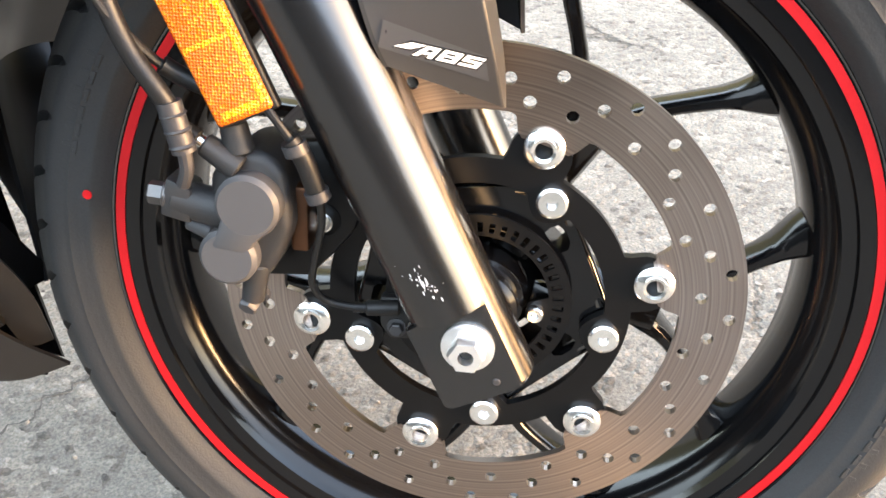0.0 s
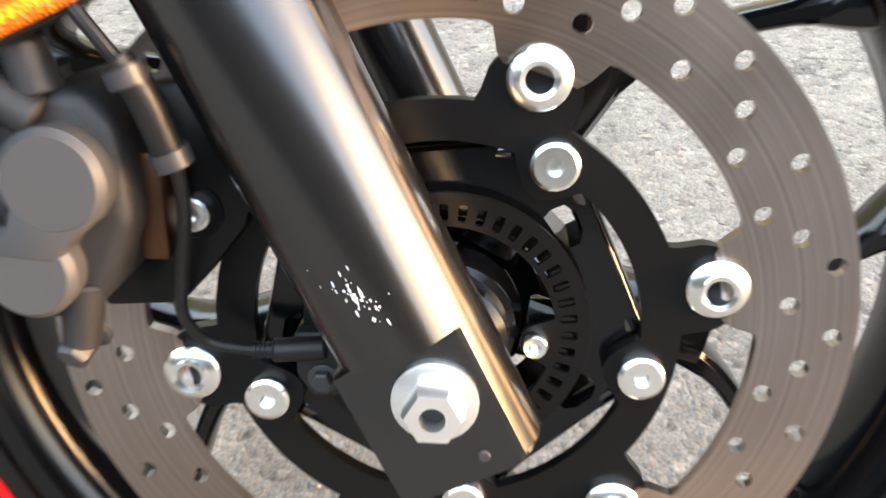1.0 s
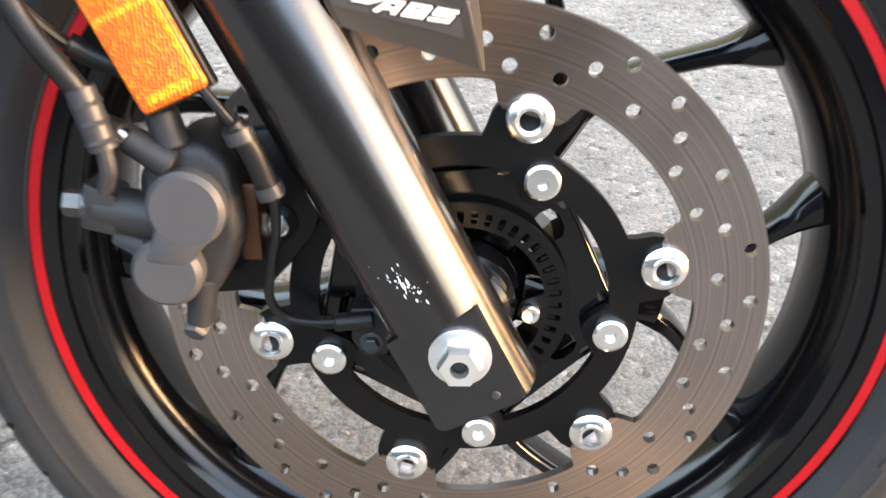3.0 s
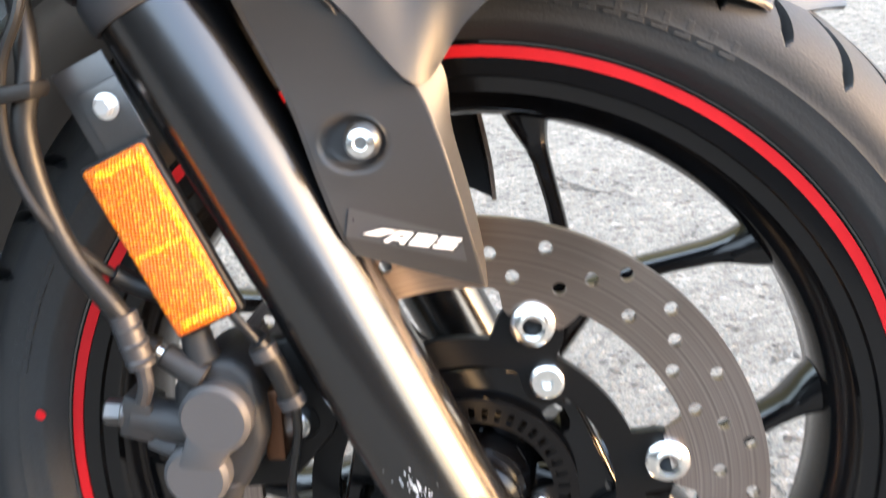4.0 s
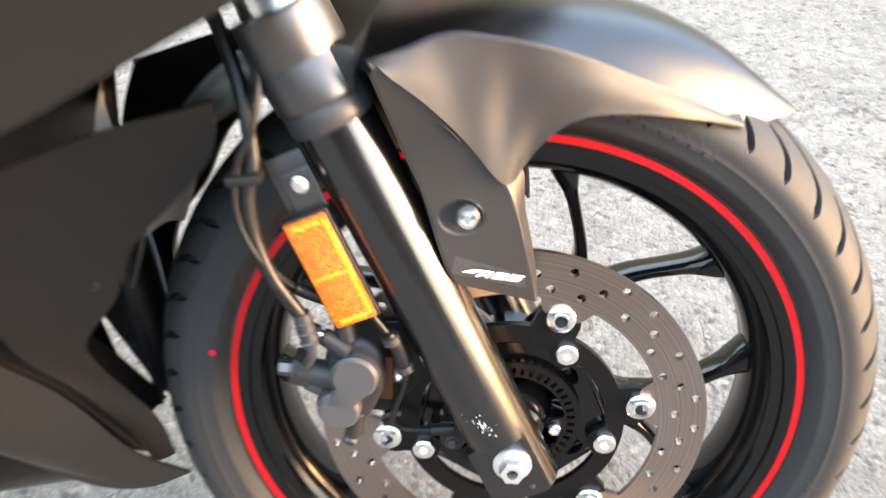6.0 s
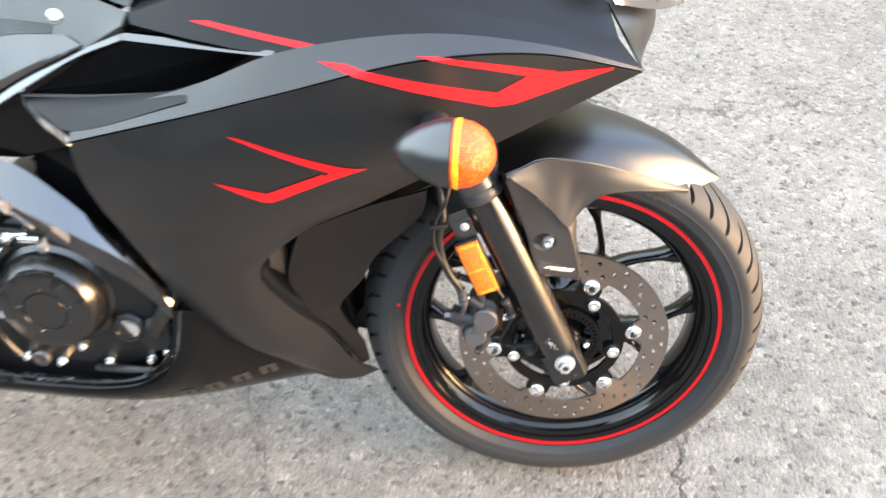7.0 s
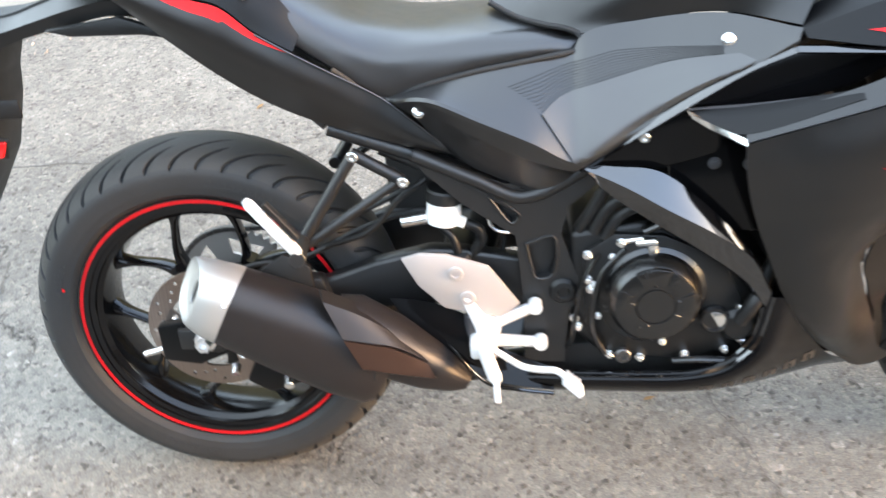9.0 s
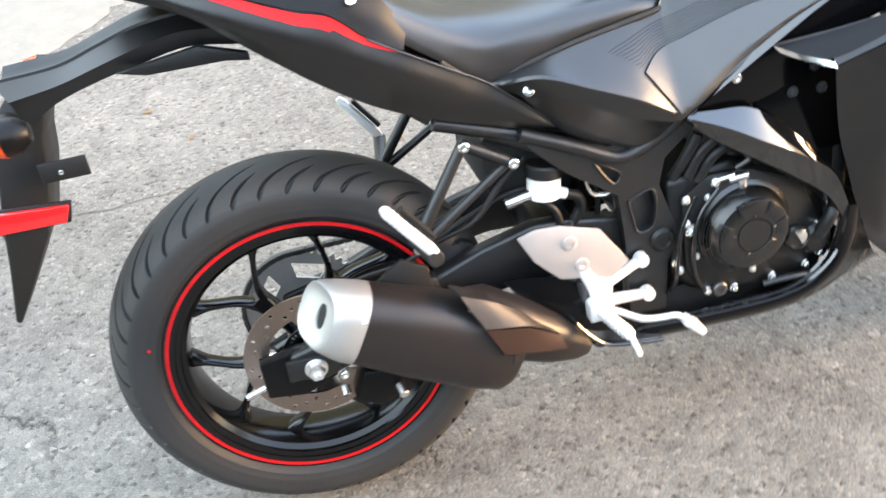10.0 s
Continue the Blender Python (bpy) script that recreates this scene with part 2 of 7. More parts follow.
def asphalt():
    """Worn asphalt: stone chips half sunk in a pale binder, mottled stains, wandering hairline cracks."""
    m = bpy.data.materials.new("worn_asphalt")
    m.use_nodes = True
    nt = m.node_tree
    n, link = nt.nodes, nt.links.new
    b = n["Principled BSDF"]
    b.inputs["Roughness"].default_value = 0.9
    b.inputs["Specular IOR Level"].default_value = 0.3
    tc = n.new("ShaderNodeTexCoord")

    def noise_at(scale, detail, rough=0.5):
        k = node(m, "ShaderNodeTexNoise", Scale=scale, Detail=detail, Roughness=rough)
        link(tc.outputs["Object"], k.inputs["Vector"])
        return k.outputs[0]

    def spread(value, lo, hi, a=0.0, z=1.0):
        k = n.new("ShaderNodeMapRange")
        for name, v in (("From Min", a), ("From Max", z), ("To Min", lo), ("To Max", hi)):
            k.inputs[name].default_value = v
        link(value, k.inputs["Value"])
        return k.outputs[0]

    def maths(kind, a, c):
        k = n.new("ShaderNodeMath")
        k.operation = kind
        link(a, k.inputs[0])
        if isinstance(c, float):
            k.inputs[1].default_value = c
        else:
            link(c, k.inputs[1])
        return k.outputs[0]

    warp = node(m, "ShaderNodeTexNoise", Scale=60.0, Detail=3.0)
    link(tc.outputs["Object"], warp.inputs["Vector"])
    bent = n.new("ShaderNodeMix")
    bent.data_type = "VECTOR"
    bent.inputs[0].default_value = 0.012
    link(tc.outputs["Object"], bent.inputs[4])
    link(warp.outputs["Color"], bent.inputs[5])
    chips = node(m, "ShaderNodeTexVoronoi", Scale=105.0)
    link(bent.outputs[1], chips.inputs["Vector"])
    sepc = n.new("ShaderNodeSeparateColor")
    link(chips.outputs["Color"], sepc.inputs[0])
    ramp = n.new("ShaderNodeValToRGB")
    e = ramp.color_ramp.elements
    e[0].position, e[0].color = 0.0, (0.075, 0.066, 0.057, 1)
    e[1].position, e[1].color = 1.0, (0.57, 0.52, 0.455, 1)
    for p, c in ((0.2, (0.23, 0.208, 0.178, 1)), (0.6, (0.33, 0.30, 0.257, 1)), (0.85, (0.42, 0.378, 0.32, 1)), (0.95, (0.47, 0.405, 0.335, 1))):
        k = e.new(p)
        k.color = c
    link(sepc.outputs[0], ramp.inputs[0])
    # where the binder covers the stones
    cover = maths("MULTIPLY", spread(noise_at(38.0, 5.0, 0.6), 0.10, 0.92, 0.35, 0.6), spread(chips.outputs["Distance"], 0.35, 1.0, 0.15, 0.5))
    mixb = n.new("ShaderNodeMix")
    mixb.data_type = "RGBA"
    mixb.inputs[7].default_value = (0.315, 0.288, 0.247, 1)
    link(cover, mixb.inputs[0])
    link(ramp.outputs[0], mixb.inputs[6])
    tone = maths("MULTIPLY", spread(noise_at(1.3, 6.0, 0.6), 0.40, 0.57, 0.3, 0.7), spread(noise_at(11.0, 5.0, 0.65), 0.80, 1.16, 0.3, 0.7))
    tone = maths("MULTIPLY", tone, spread(noise_at(330.0, 4.0, 0.7), 0.44, 1.54, 0.27, 0.73))
    # hairline cracks along the borders of large wandering cells
    wob = node(m, "ShaderNodeTexNoise", Scale=5.0, Detail=6.0, Roughness=0.7)
    link(tc.outputs["Object"], wob.inputs["Vector"])
    way = n.new("ShaderNodeMix")
    way.data_type = "VECTOR"
    way.inputs[0].default_value = 0.22
    link(tc.outputs["Object"], way.inputs[4])
    link(wob.outputs["Color"], way.inputs[5])
    cells = node(m, "ShaderNodeTexVoronoi", Scale=0.8)
    cells.feature = "DISTANCE_TO_EDGE"
    link(way.outputs[1], cells.inputs["Vector"])
    crack = maths("MULTIPLY", spread(cells.outputs["Distance"], 1.0, 0.0, 0.0015, 0.006), spread(noise_at(3.0, 3.0), 0.0, 1.0, 0.45, 0.6))
    tone = maths("MULTIPLY", tone, spread(crack, 1.0, 0.35))
    sc = n.new("ShaderNodeVectorMath")
    sc.operation = "SCALE"
    link(mixb.outputs[2], sc.inputs[0])
    link(tone, sc.inputs["Scale"])
    link(sc.outputs[0], b.inputs["Base Color"])
    height = maths("ADD", maths("MULTIPLY", noise_at(240.0, 5.0, 0.7), 0.7), spread(chips.outputs["Distance"], 0.8, 0.0, 0.0, 0.6))
    height = maths("SUBTRACT", height, crack)
    bp = n.new("ShaderNodeBump")
    bp.inputs["Strength"].default_value, bp.inputs["Distance"].default_value = 0.8, 0.004
    link(height, bp.inputs["Height"])
    link(bp.outputs[0], b.inputs["Normal"])
    return m


M_DISC = brushed_disc()
M_AMBER = prismatic("amber_reflector", (0.62, 0.13, 0.0008), 640)
M_AMBER_BAND = prismatic("bright_amber_prism", (0.80, 0.31, 0.004), 640)
M_LENS = prismatic("orange_signal_lens", (0.66, 0.070, 0.001), 420)
M_ASPHALT = asphalt()


# ---- mesh tools ----
def part(name, bm, mat, parent=None, label="", angle=32):
    """Links a bmesh as one mesh object under a thing or a part."""
    bmesh.ops.recalc_face_normals(bm, faces=bm.faces[:])
    me = bpy.data.meshes.new(name)
    bm.to_mesh(me)
    bm.free()
    me.polygons.foreach_set("use_smooth", [True] * len(me.polygons))
    me.set_sharp_from_angle(angle=radians(angle))
    me.materials.append(mat)
    ob = new(name, me)
    ob.parent = parent
    return tagged(ob, label)


def again(ob, m, parent=None):
    """Another object on the same mesh at the pose m."""
    o = ob.copy()
    scene.collection.objects.link(o)
    o.parent = parent or ob.parent
    o.matrix_basis = m
    return o


def spline(pts, n):
    """n + 1 points of a smooth curve through pts."""
    p = np.array(pts, float)
    if len(p) == 2:
        s = np.linspace(0, 1, n + 1)[:, None]
        return p[0] * (1 - s) + p[1] * s
    d = np.r_[0, np.cumsum(np.sqrt(np.linalg.norm(np.diff(p, axis=0), axis=1)) + 1e-9)]
    q = np.vstack([2 * p[0] - p[1], p, 2 * p[-1] - p[-2]])
    k = np.r_[2 * d[0] - d[1], d, 2 * d[-1] - d[-2]]
    chord = np.r_[0, np.cumsum(np.linalg.norm(np.diff(p, axis=0), axis=1))]
    out = []
    for t in np.interp(np.linspace(0, chord[-1], n + 1), chord, d):
        i = min(max(np.searchsorted(d, t, side="right") - 1, 0), len(p) - 2) + 1
        a1 = (k[i] - t) / (k[i] - k[i - 1]) * q[i - 1] + (t - k[i - 1]) / (k[i] - k[i - 1]) * q[i]
        a2 = (k[i + 1] - t) / (k[i + 1] - k[i]) * q[i] + (t - k[i]) / (k[i + 1] - k[i]) * q[i + 1]
        a3 = (k[i + 2] - t) / (k[i + 2] - k[i + 1]) * q[i + 1] + (t - k[i + 1]) / (k[i + 2] - k[i + 1]) * q[i + 2]
        b1 = (k[i + 1] - t) / (k[i + 1] - k[i - 1]) * a1 + (t - k[i - 1]) / (k[i + 1] - k[i - 1]) * a2
        b2 = (k[i + 2] - t) / (k[i + 2] - k[i]) * a2 + (t - k[i]) / (k[i + 2] - k[i]) * a3
        out.append((k[i + 1] - t) / (k[i + 1] - k[i]) * b1 + (t - k[i]) / (k[i + 1] - k[i]) * b2)
    return np.array(out)


def grid(rows, nu, nv, straight=False):
    """A smooth sheet through rows of points, as an array of (nv + 1, nu + 1) places."""
    r = np.array([spline(row, nu) for row in rows])
    if straight:
        at = np.linspace(0, len(rows) - 1, nv + 1)
        lo = np.minimum(at.astype(int), len(rows) - 2)
        w = (at - lo)[:, None, None]
        return r[lo] * (1 - w) + r[lo + 1] * w
    return np.stack([spline(r[:, j], nv) for j in range(nu + 1)], 1)


def sheet(g, thick=0.0, flip=1):
    """A bmesh from a grid of places, with thickness to the side away from flip times its normal."""
    bm = bmesh.new()
    h, w = g.shape[:2]
    du, dv = np.gradient(g, axis=1), np.gradient(g, axis=0)
    nrm = np.cross(du, dv)
    nrm /= np.linalg.norm(nrm, axis=2, keepdims=True) + 1e-12
    top = [[bm.verts.new(g[i, j]) for j in range(w)] for i in range(h)]
    for i in range(h - 1):
        for j in range(w - 1):
            bm.faces.new((top[i][j], top[i][j + 1], top[i + 1][j + 1], top[i + 1][j]))
    if thick:
        low = [[bm.verts.new(g[i, j] - flip * thick * nrm[i, j]) for j in range(w)] for i in range(h)]
        for i in range(h - 1):
            for j in range(w - 1):
                bm.faces.new((low[i][j], low[i + 1][j], low[i + 1][j + 1], low[i][j + 1]))
        ring = [(0, j) for j in range(w)] + [(i, w - 1) for i in range(1, h)] + [(h - 1, j) for j in range(w - 2, -1, -1)] + [(i, 0) for i in range(h - 2, 0, -1)]
        for (a, b), (c, d) in zip(ring, ring[1:] + ring[:1]):
            bm.faces.new((top[a][b], top[c][d], low[c][d], low[a][b]))
    return bm


def mirrored(rows):
    return [[(x, -y, z) for x, y, z in row] for row in rows]


def circle(cx, cz, r, n=24, start=0.0):
    return [(cx + r * math.cos(start + 2 * math.pi * i / n), cz + r * math.sin(start + 2 * math.pi * i / n)) for i in range(n)]


def plate(loops, y0, y1, bevel=0.0):
    """A plate across y, from an outline and its holes in x and z."""
    bm = bmesh.new()
    edges = []
    for loop in loops:
        vs = [bm.verts.new((x, y0, z)) for x, z in loop]
        edges += [bm.edges.new((a, b)) for a, b in zip(vs, vs[1:] + vs[:1])]
    bmesh.ops.triangle_fill(bm, use_beauty=True, use_dissolve=False, edges=edges, normal=(0, -1, 0))
    front = bm.faces[:]
    rim = [e for e in bm.edges if e.is_boundary]
    ext = bmesh.ops.extrude_face_region(bm, geom=front, use_keep_orig=True)
    moved = [v for v in ext["geom"] if isinstance(v, bmesh.types.BMVert)]
    for v in moved:
        v.co.y = y1
    return bm


def prism(poly, y0, y1, bevel=0.003, seg=2):
    """A solid with one outline in x and z, rounded along its edges."""
    bm = bmesh.new()
    f = bm.faces.new([bm.verts.new((x, y0, z)) for x, z in poly])
    ext = bmesh.ops.extrude_face_region(bm, geom=[f], use_keep_orig=True)
    for v in ext["geom"]:
        if isinstance(v, bmesh.types.BMVert):
            v.co.y = y1
    if bevel:
        bmesh.ops.bevel(bm, geom=bm.edges[:], offset=bevel, segments=seg, profile=0.5, affect="EDGES", clamp_overlap=True)
    return bm


def box(p0, p1, bevel=0.002):
    (x0, y0, z0), (x1, y1, z1) = p0, p1
    return prism([(x0, z0), (x1, z0), (x1, z1), (x0, z1)], y0, y1, bevel)


def frame_of(d):
    """A turn that lays z along d."""
    return Vector(d).to_track_quat("Z", "Y").to_matrix().to_4x4()


def lathe(profile, n=32, origin=(0, 0, 0), axis=(0, 0, 1), closed=False):
    """A solid of revolution. profile: radius and height along the axis."""
    bm = bmesh.new()
    m = Matrix.Translation(origin) @ frame_of(axis)
    rings = []
    for r, h in profile:
        if r < 1e-6:
            rings.append([bm.verts.new(m @ Vector((0, 0, h)))])
        else:
            rings.append([bm.verts.new(m @ Vector((r * math.cos(2 * math.pi * i / n), r * math.sin(2 * math.pi * i / n), h))) for i in range(n)])
    pairs = list(zip(rings, rings[1:])) + ([(rings[-1], rings[0])] if closed else [])
    for a, b in pairs:
        for i in range(n):
            k = (i + 1) % n
            if len(a) == 1 and len(b) == 1:
                continue
            if len(a) == 1:
                bm.faces.new((a[0], b[k], b[i]))
            elif len(b) == 1:
                bm.faces.new((a[i], a[k], b[0]))
            else:
                bm.faces.new((a[i], a[k], b[k], b[i]))
    return bm


def rod(p0, p1, r0, r1=None, n=20, c=0.001):
    """A round bar from p0 to p1 with chamfered ends."""
    p0, p1 = Vector(p0), Vector(p1)
    r1 = r0 if r1 is None else r1
    L = (p1 - p0).length
    c = min(c, r0 * 0.5, r1 * 0.5, L * 0.3)
    return lathe([(0, 0), (r0 - c, 0), (r0, c), (r1, L - c), (r1 - c, L), (0, L)], n, p0, p1 - p0)


def tube(pts, r, n=10, steps=40):
    """A bent round tube or hose through pts. r: one radius, or one at each end."""
    c = spline(pts, steps)
    bm = bmesh.new()
    t = np.gradient(c, axis=0)
    t /= np.linalg.norm(t, axis=1, keepdims=True) + 1e-12
    up = np.array([0.3, 0.9, 0.2])
    rings = []
    for i in range(len(c)):
        a = np.cross(t[i], up)
        a /= np.linalg.norm(a) + 1e-12
        b = np.cross(a, t[i])
        up = b
        rad = r if not isinstance(r, tuple) else r[0] + (r[1] - r[0]) * i / (len(c) - 1)
        rings.append([bm.verts.new(c[i] + rad * (a * math.cos(2 * math.pi * k / n) + b * math.sin(2 * math.pi * k / n))) for k in range(n)])
    for p, q in zip(rings, rings[1:]):
        for k in range(n):
            bm.faces.new((p[k], p[(k + 1) % n], q[(k + 1) % n], q[k]))
    bm.faces.new(rings[0])
    bm.faces.new(rings[-1][::-1])
    return bm


def join(*bms):
    out = bmesh.new()
    for b in bms:
        me = bpy.data.meshes.new("tmp")
        b.to_mesh(me)
        b.free()
        out.from_mesh(me)
        bpy.data.meshes.remove(me)
    return out


def loft(sections, cap=True):
    """A closed body through rings of equal count."""
    bm = bmesh.new()
    rings = [[bm.verts.new(p) for p in s] for s in sections]
    n = len(rings[0])
    for a, b in zip(rings, rings[1:]):
        for i in range(n):
            bm.faces.new((a[i], a[(i + 1) % n], b[(i + 1) % n], b[i]))
    if cap:
        bm.faces.new(rings[0])
        bm.faces.new(rings[-1][::-1])
    return bm


def squircle(c, e1, e2, a, b, p=0.7, n=36, lean=None):
    out = []
    for i in range(n):
        t = 2 * math.pi * i / n
        u = math.copysign(abs(math.cos(t)) ** p, math.cos(t)) * a
        v = math.copysign(abs(math.sin(t)) ** p, math.sin(t)) * b
        out.append(Vector(c) + e1 * u + e2 * v + (lean * u if lean else Vector((0, 0, 0))))
    return out


def hex_head(p, r, h, axis=(0, -1, 0), flange=1.35, hole=0.0):
    """A hexagon bolt head or nut with a round flange."""
    prof = [(0, 0), (r * flange, 0), (r * flange, h * 0.16), (r * 1.12, h * 0.24), (0, h * 0.24)]
    a = lathe(prof, 28, p, axis)
    d = Vector(axis).normalized()
    top = [(hole, h), (r * 0.8, h), (r * 0.98, h * 0.9), (r, h * 0.8), (r, h * 0.2)] if hole else [(0, h), (r * 0.8, h), (r * 0.98, h * 0.9), (r, h * 0.8), (r, h * 0.2)]
    if hole:
        top = [(0, h * 0.35), (hole, h * 0.35)] + top
    b = lathe(top, 6, p, axis) if not hole else None
    if b is None:
        b = bmesh.new()
        m = Matrix.Translation(p) @ frame_of(axis)
        n = 24
        def rad(i, f):
            ang = (2 * math.pi * i / n) % (math.pi / 3) - math.pi / 6
            return f * r * math.cos(math.pi / 6) / math.cos(ang)
        rings = []
        for f, z in ((1.0, 0.2), (1.0, 0.85), (0.9, 1.0)):
            rings.append([b.verts.new(m @ Vector((rad(i, f) * math.cos(2 * math.pi * i / n), rad(i, f) * math.sin(2 * math.pi * i / n), h * z))) for i in range(n)])
        for f, z in ((hole, 1.0), (hole, 0.35)):
            rings.append([b.verts.new(m @ Vector((f * math.cos(2 * math.pi * i / n), f * math.sin(2 * math.pi * i / n), h * z))) for i in range(n)])
        for p0, q0 in zip(rings, rings[1:]):
            for i in range(n):
                b.faces.new((p0[i], p0[(i + 1) % n], q0[(i + 1) % n], q0[i]))
        b.faces.new(rings[-1])
    return join(a, b)


def cap_head(p, r, h, axis=(0, -1, 0), socket=0.45):
    """A round bolt head with a hexagon socket."""
    s = r * socket
    return lathe([(0, h * 0.45), (s, h * 0.45), (s, h), (r * 0.8, h), (r * 0.95, h * 0.85), (r, h * 0.6), (r, 0), (0, 0)], 18, p, axis)


def decal(quads, bvh, off=0.0015, n=14, m=4):
    """A thin film laid on a surface: quads in x and z, thrown on it from the right side."""
    bm = bmesh.new()
    for a, b, c, d in quads:
        vs = []
        for i in range(n + 1):
            row = []
            for j in range(m + 1):
                s, t = i / n, j / m
                x = (1 - s) * ((1 - t) * a[0] + t * d[0]) + s * ((1 - t) * b[0] + t * c[0])
                z = (1 - s) * ((1 - t) * a[1] + t * d[1]) + s * ((1 - t) * b[1] + t * c[1])
                hit = bvh.ray_cast(Vector((x, -1, z)), Vector((0, 1, 0)))
                row.append(bm.verts.new((x, hit[0].y - off, z)) if hit[0] is not None else None)
            vs.append(row)
        for i in range(n):
            for j in range(m):
                f = (vs[i][j], vs[i + 1][j], vs[i + 1][j + 1], vs[i][j + 1])
                if all(f):
                    bm.faces.new(f)
    return bm


# ---- ground ----
def build_ground():
    bm = bmesh.new()
    bmesh.ops.create_grid(bm, x_segments=200, y_segments=200, size=60)
    for v in bm.verts:
        for k in (0, 1):
            v.co[k] = math.copysign(abs(v.co[k] / 60) ** 2.2 * 400, v.co[k])
        d = math.hypot(v.co.x, v.co.y)
        v.co.z = 0.0 if d < 3 else -0.002
    ob = part("ground", bm, M_ASPHALT)
    return tagged(ob, "worn grey asphalt with pale stone chips", "asphalt ground", kind="structure")


build_ground()


def build_wall(name, x0, x1, y0, y1, h, label):
    """A plain wall out of view, added only to shape reflections on the bike."""
    ob = part(name, box((x0, y0, 0), (x1, y1, h), 0.02), M_WALL)
    return tagged(ob, label, "wall", kind="structure")


# invented walls: dark ones block low sky from reflections, the olive one tints them
M_OLIVE = material("olive_reflection_wall", (0.20, 0.19, 0.11), 0.9, vary=0.3, scale=1.5, fine=60, bump=0.003)
M_WALL = material("dark_reflection_wall", (0.045, 0.042, 0.038), 0.9, vary=0.35, scale=1.5, fine=60, bump=0.003)
build_wall("unseen_wall_south", -12.0, 5.5, -6.3, -6.0, 3.3, "unseen dark wall added to darken side reflections")
build_wall("unseen_wall_west", -9.3, -9.0, -5.9, -1.5, 4.0, "unseen dark wall added to darken rearward reflections")
build_wall("unseen_wall_north", -20.0, 14.0, 10.0, 10.3, 4.0, "unseen olive wall added to tint reflections from the far side").data.materials[0] = M_OLIVE

# ---- the motorcycle ----
bike = new("motorcycle")
bike.matrix_world = STAND
tagged(bike, "matte black sport motorcycle with red graphics leaning on asphalt", "motorcycle")

FW = (0.0, 0.0, 0.293)
RW = (-1.371, -0.02, 0.314)


def polar(c, r, a):
    return (c[0] + r * math.cos(radians(a)), c[2] + r * math.sin(radians(a)))


def tyre_bm(centre, R, half, bead, count, groove, sweep, n=1440, m=96):
    """A round-shouldered road tyre with curved tread grooves cut into it; its columns follow the grooves."""
    side = [(bead, -half * 0.78), (bead + 0.008, -half * 0.93), (bead + (R - bead) * 0.42, -half * 1.0), (R - (R - bead) * 0.42, -half * 0.97)]
    crown = [(R - (R - bead) * 0.20, -half * 0.76), (R - (R - bead) * 0.06, -half * 0.42), (R, 0.0)]
    pts = side + crown
    pts = pts + [(r, -y) for r, y in pts[-2::-1]]
    prof = spline([(r, y, 0) for r, y in pts], m)[:, :2]
    tan = np.gradient(prof, axis=0)
    nrm = np.stack([-tan[:, 1], tan[:, 0]], 1)
    nrm /= np.linalg.norm(nrm, axis=1, keepdims=True)
    nrm *= np.sign((nrm @ np.array([1.0, 0])).mean())
    tread = bead + (R - bead) * 0.60
    bm = bmesh.new()
    rings, cuts = [], []
    for i in range(n):
        ring, deep = [], []
        for j, (r, y) in enumerate(prof):
            u = abs(y) / half
            depth = 0.0
            a = 2 * math.pi * i / n + sweep * max(0.0, 1 - u) ** 1.5
            if r > tread:
                turn = count * i / n + (0.5 if y > 0 else 0.0)
                s = turn % 1.0
                first = 0.14 if int(turn) % 2 else 0.46
                taper = min(1.0, max(0.0, (u - first) / 0.14), max(0.0, (0.955 - u) / 0.05))
                cut = 0.10 * taper ** 0.6
                depth = groove * min(1.0, max(0.0, (cut - abs(s - 0.5)) / 0.03)) if taper > 0 else 0.0
            elif abs(r - bead - 0.010) < 0.0012 or abs(r - bead - 0.0225) < 0.001:
                depth = -0.0007
            p, q = r - depth * nrm[j, 0], y - depth * nrm[j, 1]
            ring.append(bm.verts.new((centre[0] + p * math.cos(a), centre[1] + q, centre[2] + p * math.sin(a))))
            deep.append(depth > groove * 0.3)
        rings.append(ring)
        cuts.append(deep)
    for i in range(n):
        k = (i + 1) % n
        a, b = rings[i], rings[k]
        for j in range(m):
            f = bm.faces.new((a[j], a[j + 1], b[j + 1], b[j]))
            if prof[j, 0] > tread and prof[j + 1, 0] > tread and not (cuts[i][j] or cuts[k][j] or cuts[i][j + 1] or cuts[k][j + 1]):
                f.material_index = 1
    return bm


def ring_lathe(profile, centre, n=160):
    """Revolves r, y about the wheel axle."""
    return lathe([(r, -y) for r, y in profile], n, centre, (0, -1, 0), closed=True)


